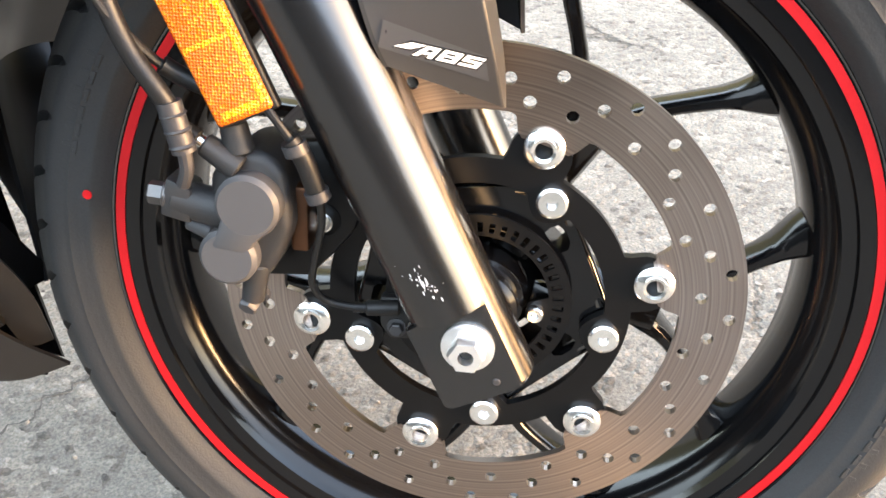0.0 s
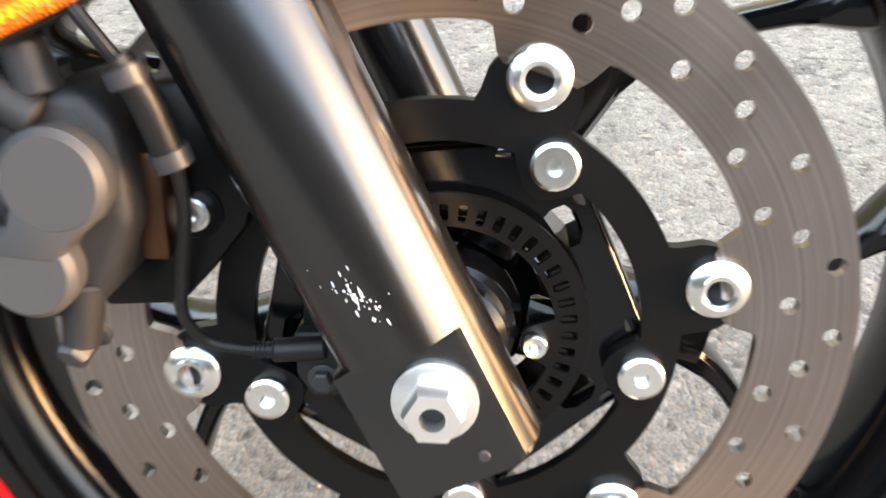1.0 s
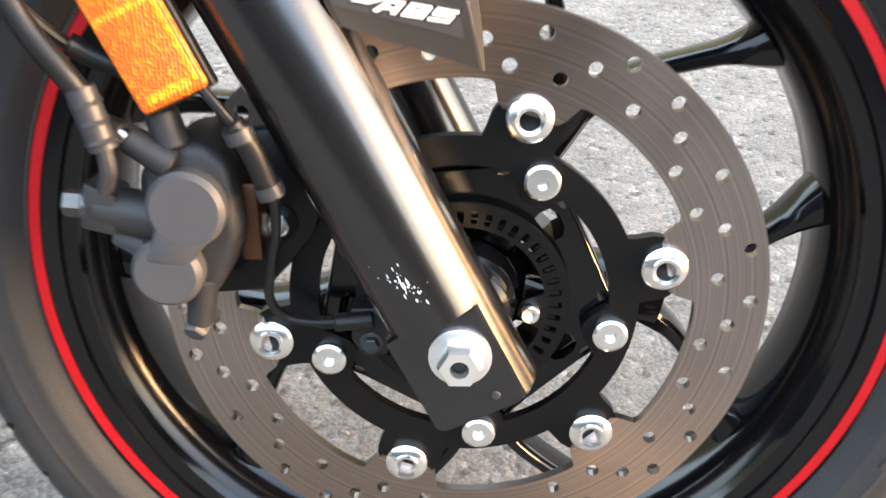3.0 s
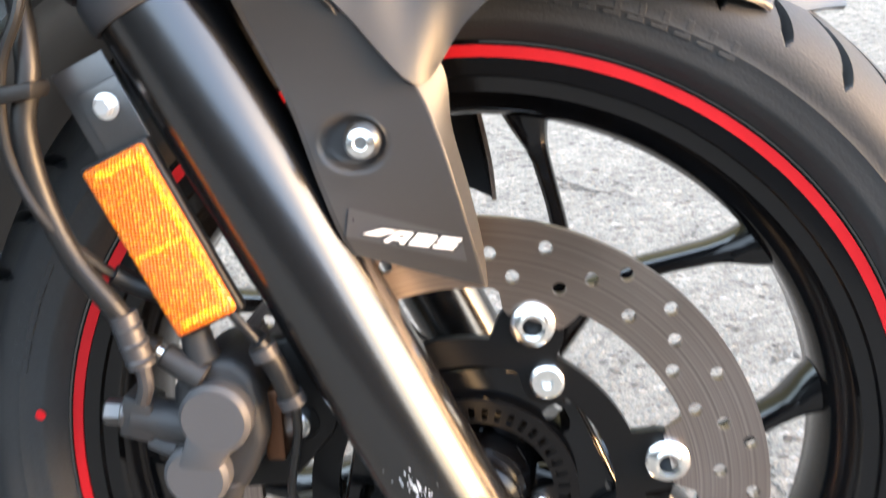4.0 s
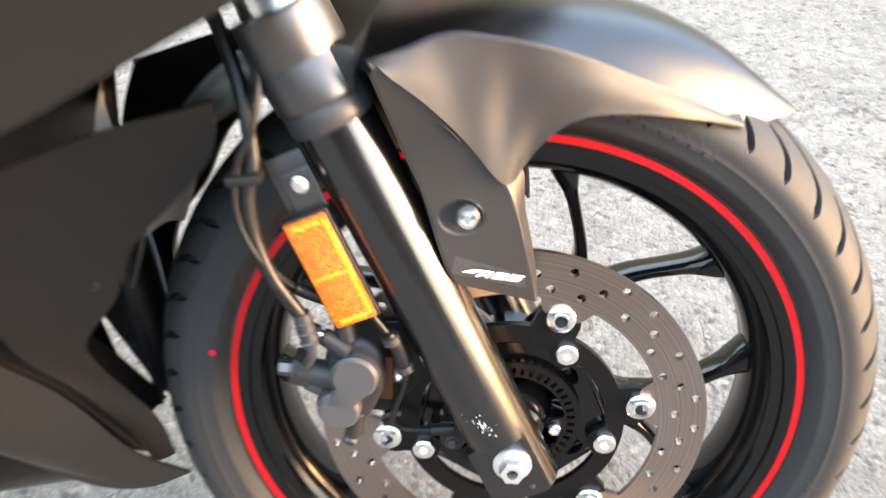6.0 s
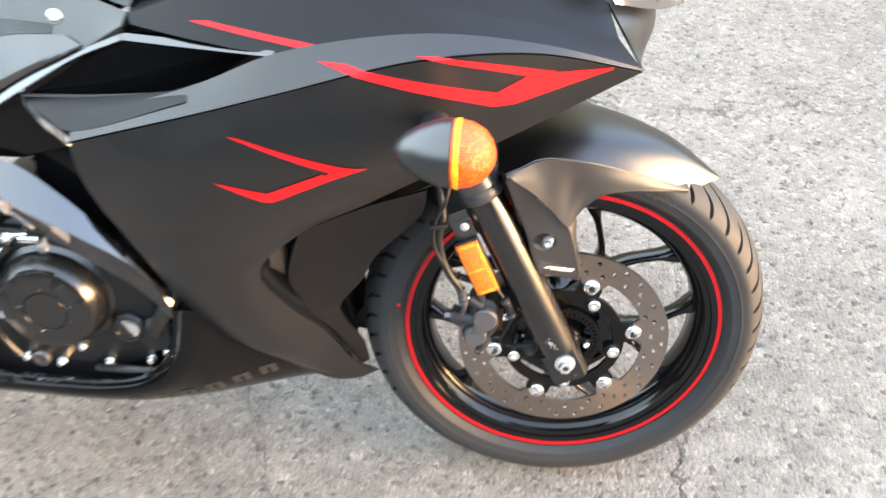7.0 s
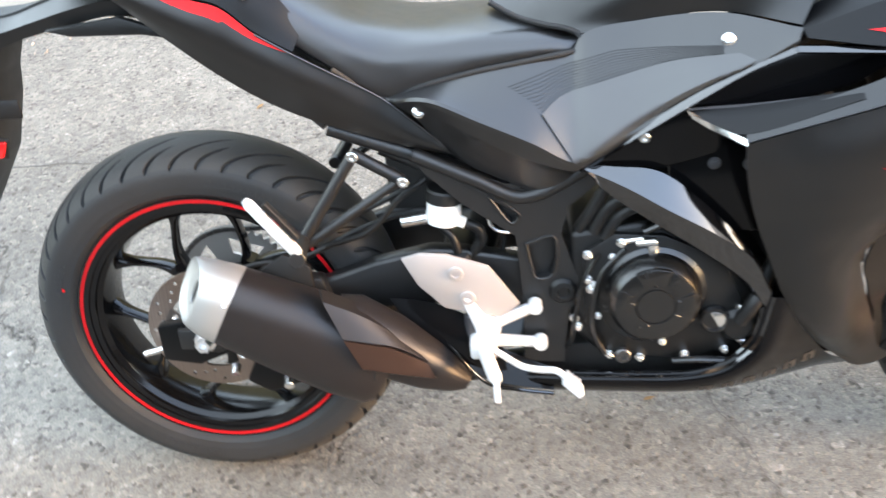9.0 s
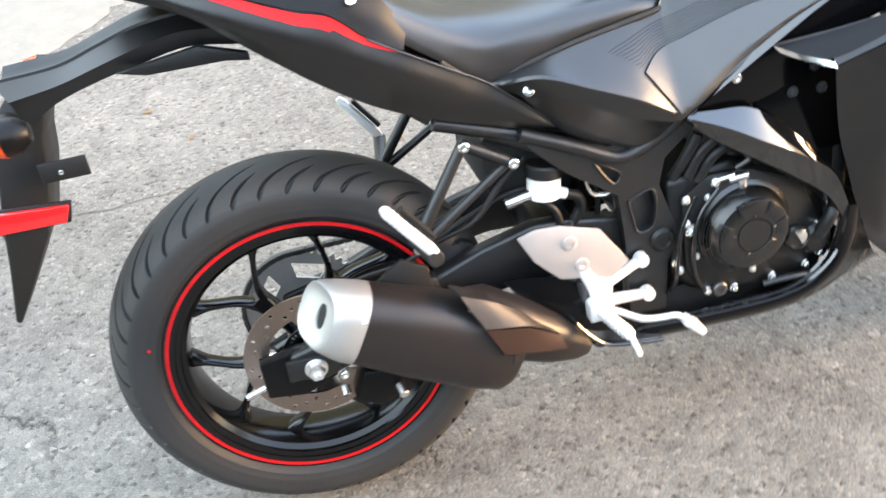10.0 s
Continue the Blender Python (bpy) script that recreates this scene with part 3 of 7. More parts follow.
def spoke_bm(centre, a_in, a_out, r_in, r_out, w_in, w_out, t_in, t_out, y_in=0.0, y_out=0.0):
    """One cast spoke, thicker towards the hub and flared at the rim."""
    bm = bmesh.new()
    secs = []
    for s in np.linspace(0, 1, 9):
        a = radians(a_in + (a_out - a_in) * s)
        r = r_in + (r_out - r_in) * s
        flare = max(0, (s - 0.8) / 0.2) ** 2 * 1.1
        w = (w_in + (w_out - w_in) * s) * (1 + flare) / 2
        t = (t_in + (t_out - t_in) * s) / 2
        yc = centre[1] + y_in + (y_out - y_in) * s
        c = Vector((centre[0] + r * math.cos(a), yc, centre[2] + r * math.sin(a)))
        e = Vector((-math.sin(a), 0, math.cos(a)))
        sec = []
        for k in range(12):
            ph = 2 * math.pi * k / 12
            cx = math.copysign(abs(math.cos(ph)) ** 0.55, math.cos(ph))
            cy = math.copysign(abs(math.sin(ph)) ** 0.55, math.sin(ph))
            sec.append(bm.verts.new(c + e * (w * cx) + Vector((0, t * cy, 0))))
        secs.append(sec)
    for p, q in zip(secs, secs[1:]):
        for k in range(12):
            bm.faces.new((p[k], p[(k + 1) % 12], q[(k + 1) % 12], q[k]))
    bm.faces.new(secs[0])
    bm.faces.new(secs[-1])
    return bm


def bar_bm(pts, widths, depths):
    """A cast bar of rounded section along pts, w wide in its plane and t deep across the wheel."""
    c = spline(pts, 14)
    ws, ts = np.interp(np.linspace(0, 1, 15), np.linspace(0, 1, len(widths)), widths), np.interp(np.linspace(0, 1, 15), np.linspace(0, 1, len(depths)), depths)
    d = np.gradient(c, axis=0)
    secs = []
    for p, q, w, t in zip(c, d, ws, ts):
        e = Vector((-q[2], 0, q[0])).normalized()
        secs.append([Vector(p) + e * (w / 2 * math.copysign(abs(math.cos(f)) ** 0.6, math.cos(f))) + Vector((0, t / 2 * math.copysign(abs(math.sin(f)) ** 0.6, math.sin(f)), 0)) for f in np.linspace(0, 2 * math.pi, 15)[:-1]])
    bm = bmesh.new()
    rings = [[bm.verts.new(p) for p in s] for s in secs]
    for a, b in zip(rings, rings[1:]):
        for i in range(14):
            bm.faces.new((a[i], a[(i + 1) % 14], b[(i + 1) % 14], b[i]))
    bm.faces.new(rings[0])
    bm.faces.new(rings[-1])
    return bm


def y_spoke(c, mid, r0):
    """A spoke that forks on its way to the rim."""
    at = lambda r, a: (c[0] + r * math.cos(radians(mid + a)), c[1], c[2] + r * math.sin(radians(mid + a)))
    out = [bar_bm([at(r0, 0), at(0.075, 0), at(0.112, 0)], (0.034, 0.028, 0.034), (0.05, 0.042, 0.036))]
    for s in (-1, 1):
        out.append(bar_bm([at(0.098, 3.5 * s), at(0.128, 9 * s), at(0.165, 17.5 * s), at(0.188, 21.5 * s), at(0.197, 22.5 * s)], (0.018, 0.0106, 0.0093, 0.0106, 0.029), (0.034, 0.030, 0.026, 0.028, 0.034)))
    return join(*out)


def wheel(name, centre, R, half, rim_half, count, sweep, spokes, hub_r, hub_half, label):
    bead = 0.2305
    c = centre
    h = rim_half
    rim = ring_lathe([(0.2320, -h), (0.2325, -h + 0.0035), (0.226, -h + 0.007), (0.205, -h + 0.012), (0.199, -h * 0.45), (0.199, h * 0.45), (0.205, h - 0.012), (0.226, h - 0.007), (0.2325, h - 0.0035), (0.2320, h),
                      (0.2215, h + 0.0005), (0.2135, h), (0.2125, h - 0.003), (0.2050, h - 0.0045), (0.2040, h - 0.010), (0.1960, h - 0.016), (0.1915, h * 0.4), (0.1915, -h * 0.4), (0.1960, -h + 0.016), (0.2040, -h + 0.010), (0.2050, -h + 0.0045), (0.2125, -h + 0.003), (0.2135, -h), (0.2215, -h - 0.0005)], c)
    w = part(name, rim, M_GLOSS_RIM, bike, label)
    tyre = part("tyre", tyre_bm(c, R, half, bead, count, 0.0062, sweep), M_TYRE, w, "black road tyre with dusty grooved tread")
    tyre.data.materials.append(M_TREAD)
    ridges = []
    low, high = (bead + (R - bead) * 0.30, bead + (R - bead) * 0.44)
    for start, count in ((60, 9), (150, 6), (240, 9), (335, 5)):
        for i in range(count):
            a0 = start + 2.6 * i
            loop = [polar(c, r, a0 + q) for r, q in ((low, 0.0), (high, 0.3), (high, 1.0), (low + 0.002, 0.9), (low + 0.002, 1.9), (low, 1.9))]
            ridges.append(prism(loop, c[1] - half * 0.9, c[1] - half * 0.999 - 0.0003, 0.0002, 1))
    tagged(part("sidewall_mark", join(*ridges), M_TYRE, w), "raised worn maker mark on the sidewall", kind="stuff")
    part("rim_stripe", ring_lathe([(0.2222, -h - 0.0006), (0.2278, -h - 0.0006), (0.2278, -h - 0.0014), (0.2222, -h - 0.0014)], c), M_RIMRED, w, "thin red stripe round the rim")
    part("rim_lip", ring_lathe([(0.2290, -h + 0.001), (0.2305, -h - 0.0004), (0.2300, -h - 0.0016), (0.2290, -h - 0.0012)], c), M_GLOSS, w)
    part("hub", lathe([(0.0125, -hub_half), (hub_r * 0.75, -hub_half), (hub_r, -hub_half + 0.01), (hub_r * 0.86, -hub_half * 0.4), (hub_r * 0.86, hub_half * 0.4), (hub_r, hub_half - 0.01), (hub_r * 0.75, hub_half), (0.0125, hub_half)], 48, c, (0, 1, 0)), M_GLOSS_RIM, w)
    for mid in spokes:
        part("spoke", y_spoke(c, mid, hub_r * 0.7), M_GLOSS_RIM, w, "forked black cast spoke")
    return w


M_GLOSS_RIM = material("satin_black_wheel_paint", (0.003, 0.003, 0.0033), 0.14, vary=0.2, scale=30, fine=1200, bump=0.00002, spec=0.32, rough_vary=0.04)

fspokes = []
for k in range(5):
    fspokes.append(59.0 + 72 * k)
front_wheel = wheel("front_wheel", FW, 0.293, 0.055, 0.042, 48, radians(15), fspokes, 0.036, 0.05, "gloss black ten-spoke front wheel with red rim stripe")
rspokes = []
for k in range(5):
    rspokes.append(56.0 + 72 * k)
rear_wheel = wheel("rear_wheel", RW, 0.314, 0.071, 0.058, 44, radians(-22), rspokes, 0.045, 0.06, "gloss black ten-spoke rear wheel with red rim stripe")


# ---- front brake disc ----
def disc_outline(rout, rin, n, c, tabs=(), tab_r=0.0, tab_half=8.0):
    outer = circle(c[0], c[2], rout, n)
    inner = []
    for i in range(n):
        a = 360.0 * i / n
        near = min([abs((a - t + 180) % 360 - 180) for t in tabs] or [999])
        f = min(1, max(0, (tab_half - near) / 3.0 + 0.5))
        f = f * f * (3 - 2 * f)
        r = rin + (tab_r - rin) * f
        inner.append((c[0] + r * math.cos(radians(a)), c[2] + r * math.sin(radians(a))))
    return outer, inner


BT0, IN0 = 12.08, -11.88
buttons = [BT0 + 60 * k for k in range(6)]
inners = [IN0 + 72 * k for k in range(5)]


def build_front_disc():
    outer, inner = disc_outline(0.149, 0.1135, 240, FW, buttons, 0.101, 9.5)
    holes = []
    radii = (0.1412, 0.1246, 0.1405, 0.131, 0.1205, 0.138, 0.1205, 0.131)
    for i in range(64):
        p = polar(FW, radii[i % 8], 12.35 - 5.625 * i)
        holes.append(circle(*p, 0.0036, 10))
    disc = part("front_brake_disc", plate([outer, inner] + holes, -0.0685, -0.0635), M_DISC, bike, "drilled brushed steel brake disc on black carrier")
    # carrier: a ring with lobes towards the buttons and bosses at the hub bolts
    n = 360
    out, inn = [], []
    for i in range(n):
        a = 360.0 * i / n
        nb = min(abs((a - t + 180) % 360 - 180) for t in buttons)
        ni = min(abs((a - t + 180) % 360 - 180) for t in inners)
        lobe = max(0, 1 - (nb / 11.0) ** 4)
        out.append(polar(FW, 0.0868 + 0.0195 * lobe ** 0.5, a))
        boss = max(0, 1 - (ni / 11.0) ** 2)
        inn.append(polar(FW, 0.0722 - 0.0115 * boss, a))
    part("carrier", plate([out, inn], -0.0675, -0.0615), M_SATIN, disc, "black disc carrier")
    arms = []
    for t in inners:
        arms.append(spoke_bm((FW[0], -0.050, FW[2]), t, t, 0.03, 0.079, 0.026, 0.019, 0.012, 0.016, 0.004, -0.004))
        part("hub_arm", arms[-1], M_GLOSS_RIM, disc)
    flange = []
    for i in range(180):
        a = 2.0 * i
        ni = min(abs((a - t + 180) % 360 - 180) for t in inners)
        flange.append(polar(FW, min(0.0845, 0.0665 / math.cos(radians(36 - ni))) + 0.0035 * max(0, 1 - (ni / 7.0) ** 2), a))
    eyes = [[polar(FW, r, t - 17.4 + q) for r, q in ((0.0545, -8), (0.0590, -8.5), (0.0625, -5), (0.0645, 1), (0.0635, 6), (0.0590, 8), (0.0550, 8), (0.0535, 0))] for t in inners]
    part("hub_flange", plate([flange, circle(FW[0], FW[2], 0.0425, 64)] + eyes, -0.0600, -0.0330), M_GLOSS_RIM, disc, "gloss black five-lobed hub flange", 20)
    # gloss bars added along the flange edges to draw a line of sheen
    order = sorted(t % 360 for t in inners)
    for a, b in zip(order, order[1:] + [order[0] + 360]):
        p, q = polar(FW, 0.0705, a + 11), polar(FW, 0.0705, b - 11)
        part("flange_sheen_bar", tube([(p[0], -0.0560, p[1]), (0.5 * (p[0] + q[0]), -0.0520, 0.5 * (p[1] + q[1])), (q[0], -0.0560, q[1])], 0.0050, 12, 20), M_GLOSS, disc)
    for t in buttons:
        x, z = polar(FW, 0.0995, t)
        part("button", lathe([(0.0048, 0.0), (0.0048, 0.0062), (0.0066, 0.0068), (0.0066, 0.0050), (0.0098, 0.0042), (0.0112, 0.003), (0.0112, 0.0)], 28, (x, -0.0675, z), (0, -1, 0)), M_CHROME, disc, "silver floating disc button")
    for t in inners:
        x, z = polar(FW, 0.0748, t)
        part("bolt", cap_head((x, -0.0665, z), 0.0092, 0.0062, socket=0.36), M_CHROME, disc, "silver socket bolt")
    ring_out = circle(FW[0], FW[2], 0.0535, 96)
    ring_in = []
    for i in range(180):
        near = min(abs((2.0 * i - t + 180) % 360 - 180) for t in (-6, 114, 234))
        ring_in.append(polar(FW, 0.0408 - 0.0125 * max(0.0, 1 - (near / 13.0) ** 4) ** 0.5, 2.0 * i))
    slots = []
    for i in range(43):
        a = 32.6 + 360.0 / 43 * i
        slots.append([polar(FW, r, a + d) for r, d in ((0.0428, -1.5), (0.0437, -2.1), (0.0483, -2.0), (0.0492, -1.4), (0.0492, 1.4), (0.0483, 2.0), (0.0437, 2.1), (0.0428, 1.5))])
    part("tone_ring", plate([ring_out, ring_in] + slots, -0.0675, -0.0655), M_SATIN, disc, "black slotted wheel speed ring")
    for a in (-6, 114, 234):
        x, z = polar(FW, 0.0335, a)
        part("ring_bolt", cap_head((x, -0.0676, z), 0.0052, 0.006), M_CHROME, disc)
    part("hub_collar", lathe([(0.0, 0.0), (0.0285, 0.0), (0.0285, 0.012), (0.0262, 0.016), (0.0262, 0.021), (0.0235, 0.022), (0.0235, 0.034), (0.0205, 0.036), (0.0195, 0.034), (0.016, 0.034), (0.016, 0.036), (0, 0.036)], 40, (0, -0.045, 0.293), (0, -1, 0)), M_GLOSS_RIM, disc)
    return disc


build_front_disc()


# ---- fork ----
RAKE = 24.2
UP = Vector((-math.sin(radians(RAKE)), 0, math.cos(radians(RAKE))))
AHEAD = Vector((math.cos(radians(RAKE)), 0, math.sin(radians(RAKE))))
FORK_FOOT = Vector((-0.002, 0, 0.293))


def on_fork(s, out=0.0, y=0.0):
    """A place s up the fork from the axle, out ahead of its axis."""
    p = FORK_FOOT + UP * s + AHEAD * out
    return Vector((p.x, y, p.z))


LEG_UP = Vector((-math.sin(radians(26.2)), 0, math.cos(radians(26.2))))
LEG_AHEAD = Vector((math.cos(radians(26.2)), 0, math.sin(radians(26.2))))


def on_leg(s, out=0.0, y=0.0):
    p = FORK_FOOT + LEG_UP * s + LEG_AHEAD * out
    return Vector((p.x, y, p.z))


def leg_section(s, y, r, side, flat, n=72):
    """A round section of the leg; near the axle its outer side is milled flat and its rear corner is squared."""
    ring = []
    for i in range(n):
        a = 2 * math.pi * i / n
        u, v = math.cos(a), math.sin(a)
        o, q = r * u, r * v
        if flat and v > 0:
            if u < 0:
                k = (abs(u) ** 5 + v ** 5) ** (-1 / 5)
                o, q = r * u * k, r * v * k
            q = min(q, 0.0175)
        ring.append(on_leg(s, o, y + side * q))
    return ring


def build_fork(side):
    y = 0.1015 * side
    r = 0.0262
    rows = [(-0.0340, r - 0.0035, True), (-0.0332, r - 0.0014, True), (-0.0310, r, True), (-0.010, r, True), (0.0185, r, True), (0.0197, r, False), (0.03, r, False), (0.10, r, False), (0.20, r, False), (0.2825, r, False)]
    leg = part("fork_leg", loft([leg_section(s, y, q, side, f) for s, q, f in rows]), M_FORK, bike, "black fork leg with worn scratches", 24)
    part("dust_seal", lathe([(0.0205, 0.280), (r + 0.0016, 0.280), (r + 0.0030, 0.2825), (r + 0.0030, 0.2925), (r + 0.0015, 0.2955), (0.0205, 0.2965)], 48, on_leg(0, 0, y), LEG_UP, True), M_CLIP, leg, "grey dust seal ring")
    part("stanchion", rod(on_leg(0.28, 0, y), on_leg(0.56, 0, y), 0.0205, n=40), M_CHROME, leg, "polished fork tube")
    part("fork_shroud", lathe([(0.0215, 0.296), (0.0295, 0.296), (0.0308, 0.298), (0.0312, 0.322), (0.0305, 0.324), (0.0305, 0.3255), (0.0312, 0.3275), (0.0305, 0.355), (0.029, 0.357), (0.0215, 0.357)], 48, on_leg(0, 0, y), LEG_UP, True), M_BRACKET, leg, "dull metal fork shroud")
    part("drain_plug", lathe([(0, 0), (0.0021, 0), (0.0021, 0.0006), (0.0017, 0.0009), (0, 0.0009)], 20, on_leg(-0.026, 0.0075, y + side * 0.0174), (0, side, 0)), M_CLIP, leg)
    if side < 0:
        part("axle_nut", hex_head((0, y - 0.0172, 0.293), 0.0100, 0.0130, flange=1.42, hole=0.0042), M_NUT, leg, "bare steel axle nut")
        # black plug that puts the shade into the nut's bore
        part("bore_shade", rod((0, y - 0.0185, 0.293), (0, y - 0.0250, 0.293), 0.0041, n=20), M_DARK, leg)
        random.seed(4)
        flakes = bmesh.new()
        for i in range(44):
            s = random.gauss(0.042, 0.006)
            a = radians(random.gauss(268, 6) + (0.042 - s) * 900)
            rr = r + 0.0003
            size = abs(random.gauss(0.0001, 0.0003)) + 0.00014
            base = on_leg(s, 0, y)
            cs, sn = math.cos(a), math.sin(a)
            c = base + LEG_AHEAD * (rr * cs) + Vector((0, rr * sn, 0))
            e1, e2 = -LEG_AHEAD * sn + Vector((0, cs, 0)), LEG_UP
            k = random.randint(4, 6)
            st = random.uniform(0.7, 3.2)
            flakes.faces.new([flakes.verts.new(c + e1 * (size * math.cos(2 * math.pi * q / k) * random.uniform(0.6, 1.2)) + e2 * (st * size * math.sin(2 * math.pi * q / k) * random.uniform(0.6, 1.2))) for q in range(k)])
        part("paint_chip", flakes, M_STICKER, leg, "pale chips in the black paint")
    return leg


build_fork(-1)
build_fork(1)
part("axle", rod((0, -0.1, 0.293), (0, 0.115, 0.293), 0.0095), M_NUT, bike)


# ---- front mudguard ----
def build_mudguard():
    crest = [(-0.1006, -0.1340, 0.5888), (-0.0784, -0.1240, 0.5952), (-0.0635, -0.1170, 0.6007), (-0.0484, -0.1130, 0.6026), (-0.0279, -0.1090, 0.6002), (-0.0018, -0.1040, 0.5953), (0.0252, -0.0960, 0.5870), (0.0535, -0.0860, 0.5753), (0.0950, -0.0700, 0.5577), (0.1411, -0.0450, 0.5334)]
    foot = [(-0.0969, -0.1370, 0.5877), (-0.0697, -0.1270, 0.5661), (-0.0424, -0.1180, 0.5382), (-0.0165, -0.1113, 0.5091), (-0.0071, -0.1010, 0.5184), (0.0086, -0.0995, 0.5369), (0.0287, -0.0980, 0.5503), (0.0558, -0.0900, 0.5518), (0.0959, -0.0750, 0.5457), (0.1417, -0.0460, 0.5321)]
    ridge = [(-0.292, -0.062, 0.392), (-0.252, -0.070, 0.490), (-0.190, -0.088, 0.548)] + [(x + 0.002, y + 0.009, z - 0.005) for x, y, z in crest[1:9:2]] + [(0.141, -0.041, 0.532), (0.190, -0.006, 0.531)]
    top = [(-0.303, 0, 0.405), (-0.266, 0, 0.505), (-0.198, 0, 0.568), (-0.080, 0, 0.602), (-0.042, 0, 0.6095), (0.003, 0, 0.6115), (0.060, 0, 0.6045), (0.1187, 0, 0.583), (0.191, 0, 0.533)]
    mid = [(0.5 * (a[0] + b[0]), 0.62 * a[1], b[2] - 0.22 * (b[2] - a[2])) for a, b in zip(ridge, top)]
    rows = [ridge, mid, top, [(x, -y, z) for x, y, z in mid], [(x, -y, z) for x, y, z in ridge]]
    crown = part("front_mudguard", sheet(grid(rows, 64, 40), 0.003), M_MATTE, bike, "matte black front mudguard over the tyre")
    shelf = [(x + 0.001, y + 0.010, z - 0.005) for x, y, z in crest]
    side = [crest, [(0.5 * (a[0] + b[0]), 0.5 * (a[1] + b[1]) - 0.0012, 0.5 * (a[2] + b[2])) for a, b in zip(crest, foot)], foot]
    stay = [
        [(-0.0975, -0.1360, 0.5840), (-0.0890, -0.1270, 0.5590), (-0.0810, -0.1190, 0.5350), (-0.0740, -0.1165, 0.5185), (-0.0670, -0.1154, 0.5020), (-0.0575, -0.1155, 0.4700), (-0.0500, -0.1154, 0.4480), (-0.0450, -0.1129, 0.4365)],
        foot[:4] + [(-0.0075, -0.1099, 0.4880), (-0.0005, -0.1079, 0.4630), (0.0055, -0.1024, 0.4370), (0.0095, -0.0934, 0.4150)],
        [(x + 0.0006, y + 0.0008, z + 0.0004) for x, y, z in foot[:3]] + [foot[4], (-0.0025, -0.0994, 0.4890), (0.0035, -0.0965, 0.4630), (0.0085, -0.0930, 0.4370), (0.0105, -0.0920, 0.4145)],
    ]
    for rws, s in ((side, 1), (mirrored(side), -1)):
        part("mudguard_side", sheet(grid(rws, 60, 16), 0.0025, s), M_GUARD, crown, "raised side of the mudguard", 60)
    for rws, s in (([shelf, crest], 1), (mirrored([shelf, crest]), -1)):
        part("mudguard_shelf", sheet(grid(rws, 60, 4, True), 0.002, s), M_GUARD, crown)
    g = grid(stay, 110, 60, True)
    hx, hz = -0.0398, 0.4868
    for p in g.reshape(-1, 3):        # sunk seat round the bolt, longer towards the fork
        px, pz = p[0] - hx, p[2] - hz
        far = math.hypot((px + 0.0038) / 0.0150, (pz + 0.0010) / 0.0128)
        f = min(1.0, max(0.0, (1 - far) / 0.30))
        p[1] += 0.0048 * f * f * (3 - 2 * f)
    probe = sheet(g, 0.003)
    bvh = BVHTree.FromBMesh(probe)
    for row in (g[0], g[0] * np.array([1, -1, 1])):
        deep = row + np.array([-0.014, 0.050 * (1 if row[0][1] < 0 else -1), 0.0])
        part("stay_flange", sheet(np.stack([row, 0.5 * (row + deep), deep]), 0.002), M_RESIN, crown, "black inner flange of the stay")
    part("mudguard_stay", probe, M_GUARD, crown, "matte black side stay with antilock badge", 70)
    part("mudguard_stay", sheet(grid(mirrored(stay), 40, 12, True), 0.003, -1), M_GUARD, crown)
    part("bolt", lathe([(0, 0.0080), (0.0026, 0.0080), (0.0032, 0.0092), (0.0060, 0.0084), (0.0078, 0.0055), (0.0086, 0.0), (0, 0.0)], 32, (hx, -0.1120, hz), (0.06, -1, 0)), M_CHROME, crown, "silver domed bolt")
    # badge: clear grey film with white slanted letters
    a, b, c, d = (-0.0470, 0.4585), (0.0000, 0.4425), (0.0020, 0.4295), (-0.0490, 0.4460)
    part("badge_film", decal([(a, b, c, d)], bvh, 0.0007, 12, 4), M_DECALGREY, crown)
    ang = math.atan2(-0.0082, 0.0385)
    bars = {
        "A": (((0.2, 0.74), (1, 0.74), (1, 1), (0.32, 1)), ((0.74, 0), (1, 0), (1, 1), (0.74, 1)), ((0.3, 0.26), (0.8, 0.26), (0.8, 0.48), (0.36, 0.48)), ((0, 0), (0.27, 0), (0.5, 0.8), (0.22, 0.8))),
        "B": (((0, 0), (0.25, 0), (0.25, 1), (0, 1)), ((0, 0.76), (0.95, 0.76), (0.95, 1), (0, 1)), ((0, 0.4), (1, 0.4), (1, 0.6), (0, 0.6)), ((0, 0), (1, 0), (1, 0.24), (0, 0.24)), ((0.72, 0), (1, 0), (1, 0.95), (0.72, 0.95))),
        "S": (((0.05, 0.76), (1, 0.76), (1, 1), (0, 1)), ((0, 0.4), (0.27, 0.4), (0.27, 0.95), (0, 0.95)), ((0, 0.4), (1, 0.4), (1, 0.62), (0, 0.62)), ((0.73, 0), (1, 0), (1, 0.6), (0.73, 0.6)), ((0, 0), (0.95, 0), (0.95, 0.24), (0, 0.24))),
        "-": (((-0.3, 0.42), (0.5, 0.42), (1.1, 1), (0.35, 1)),),
    }
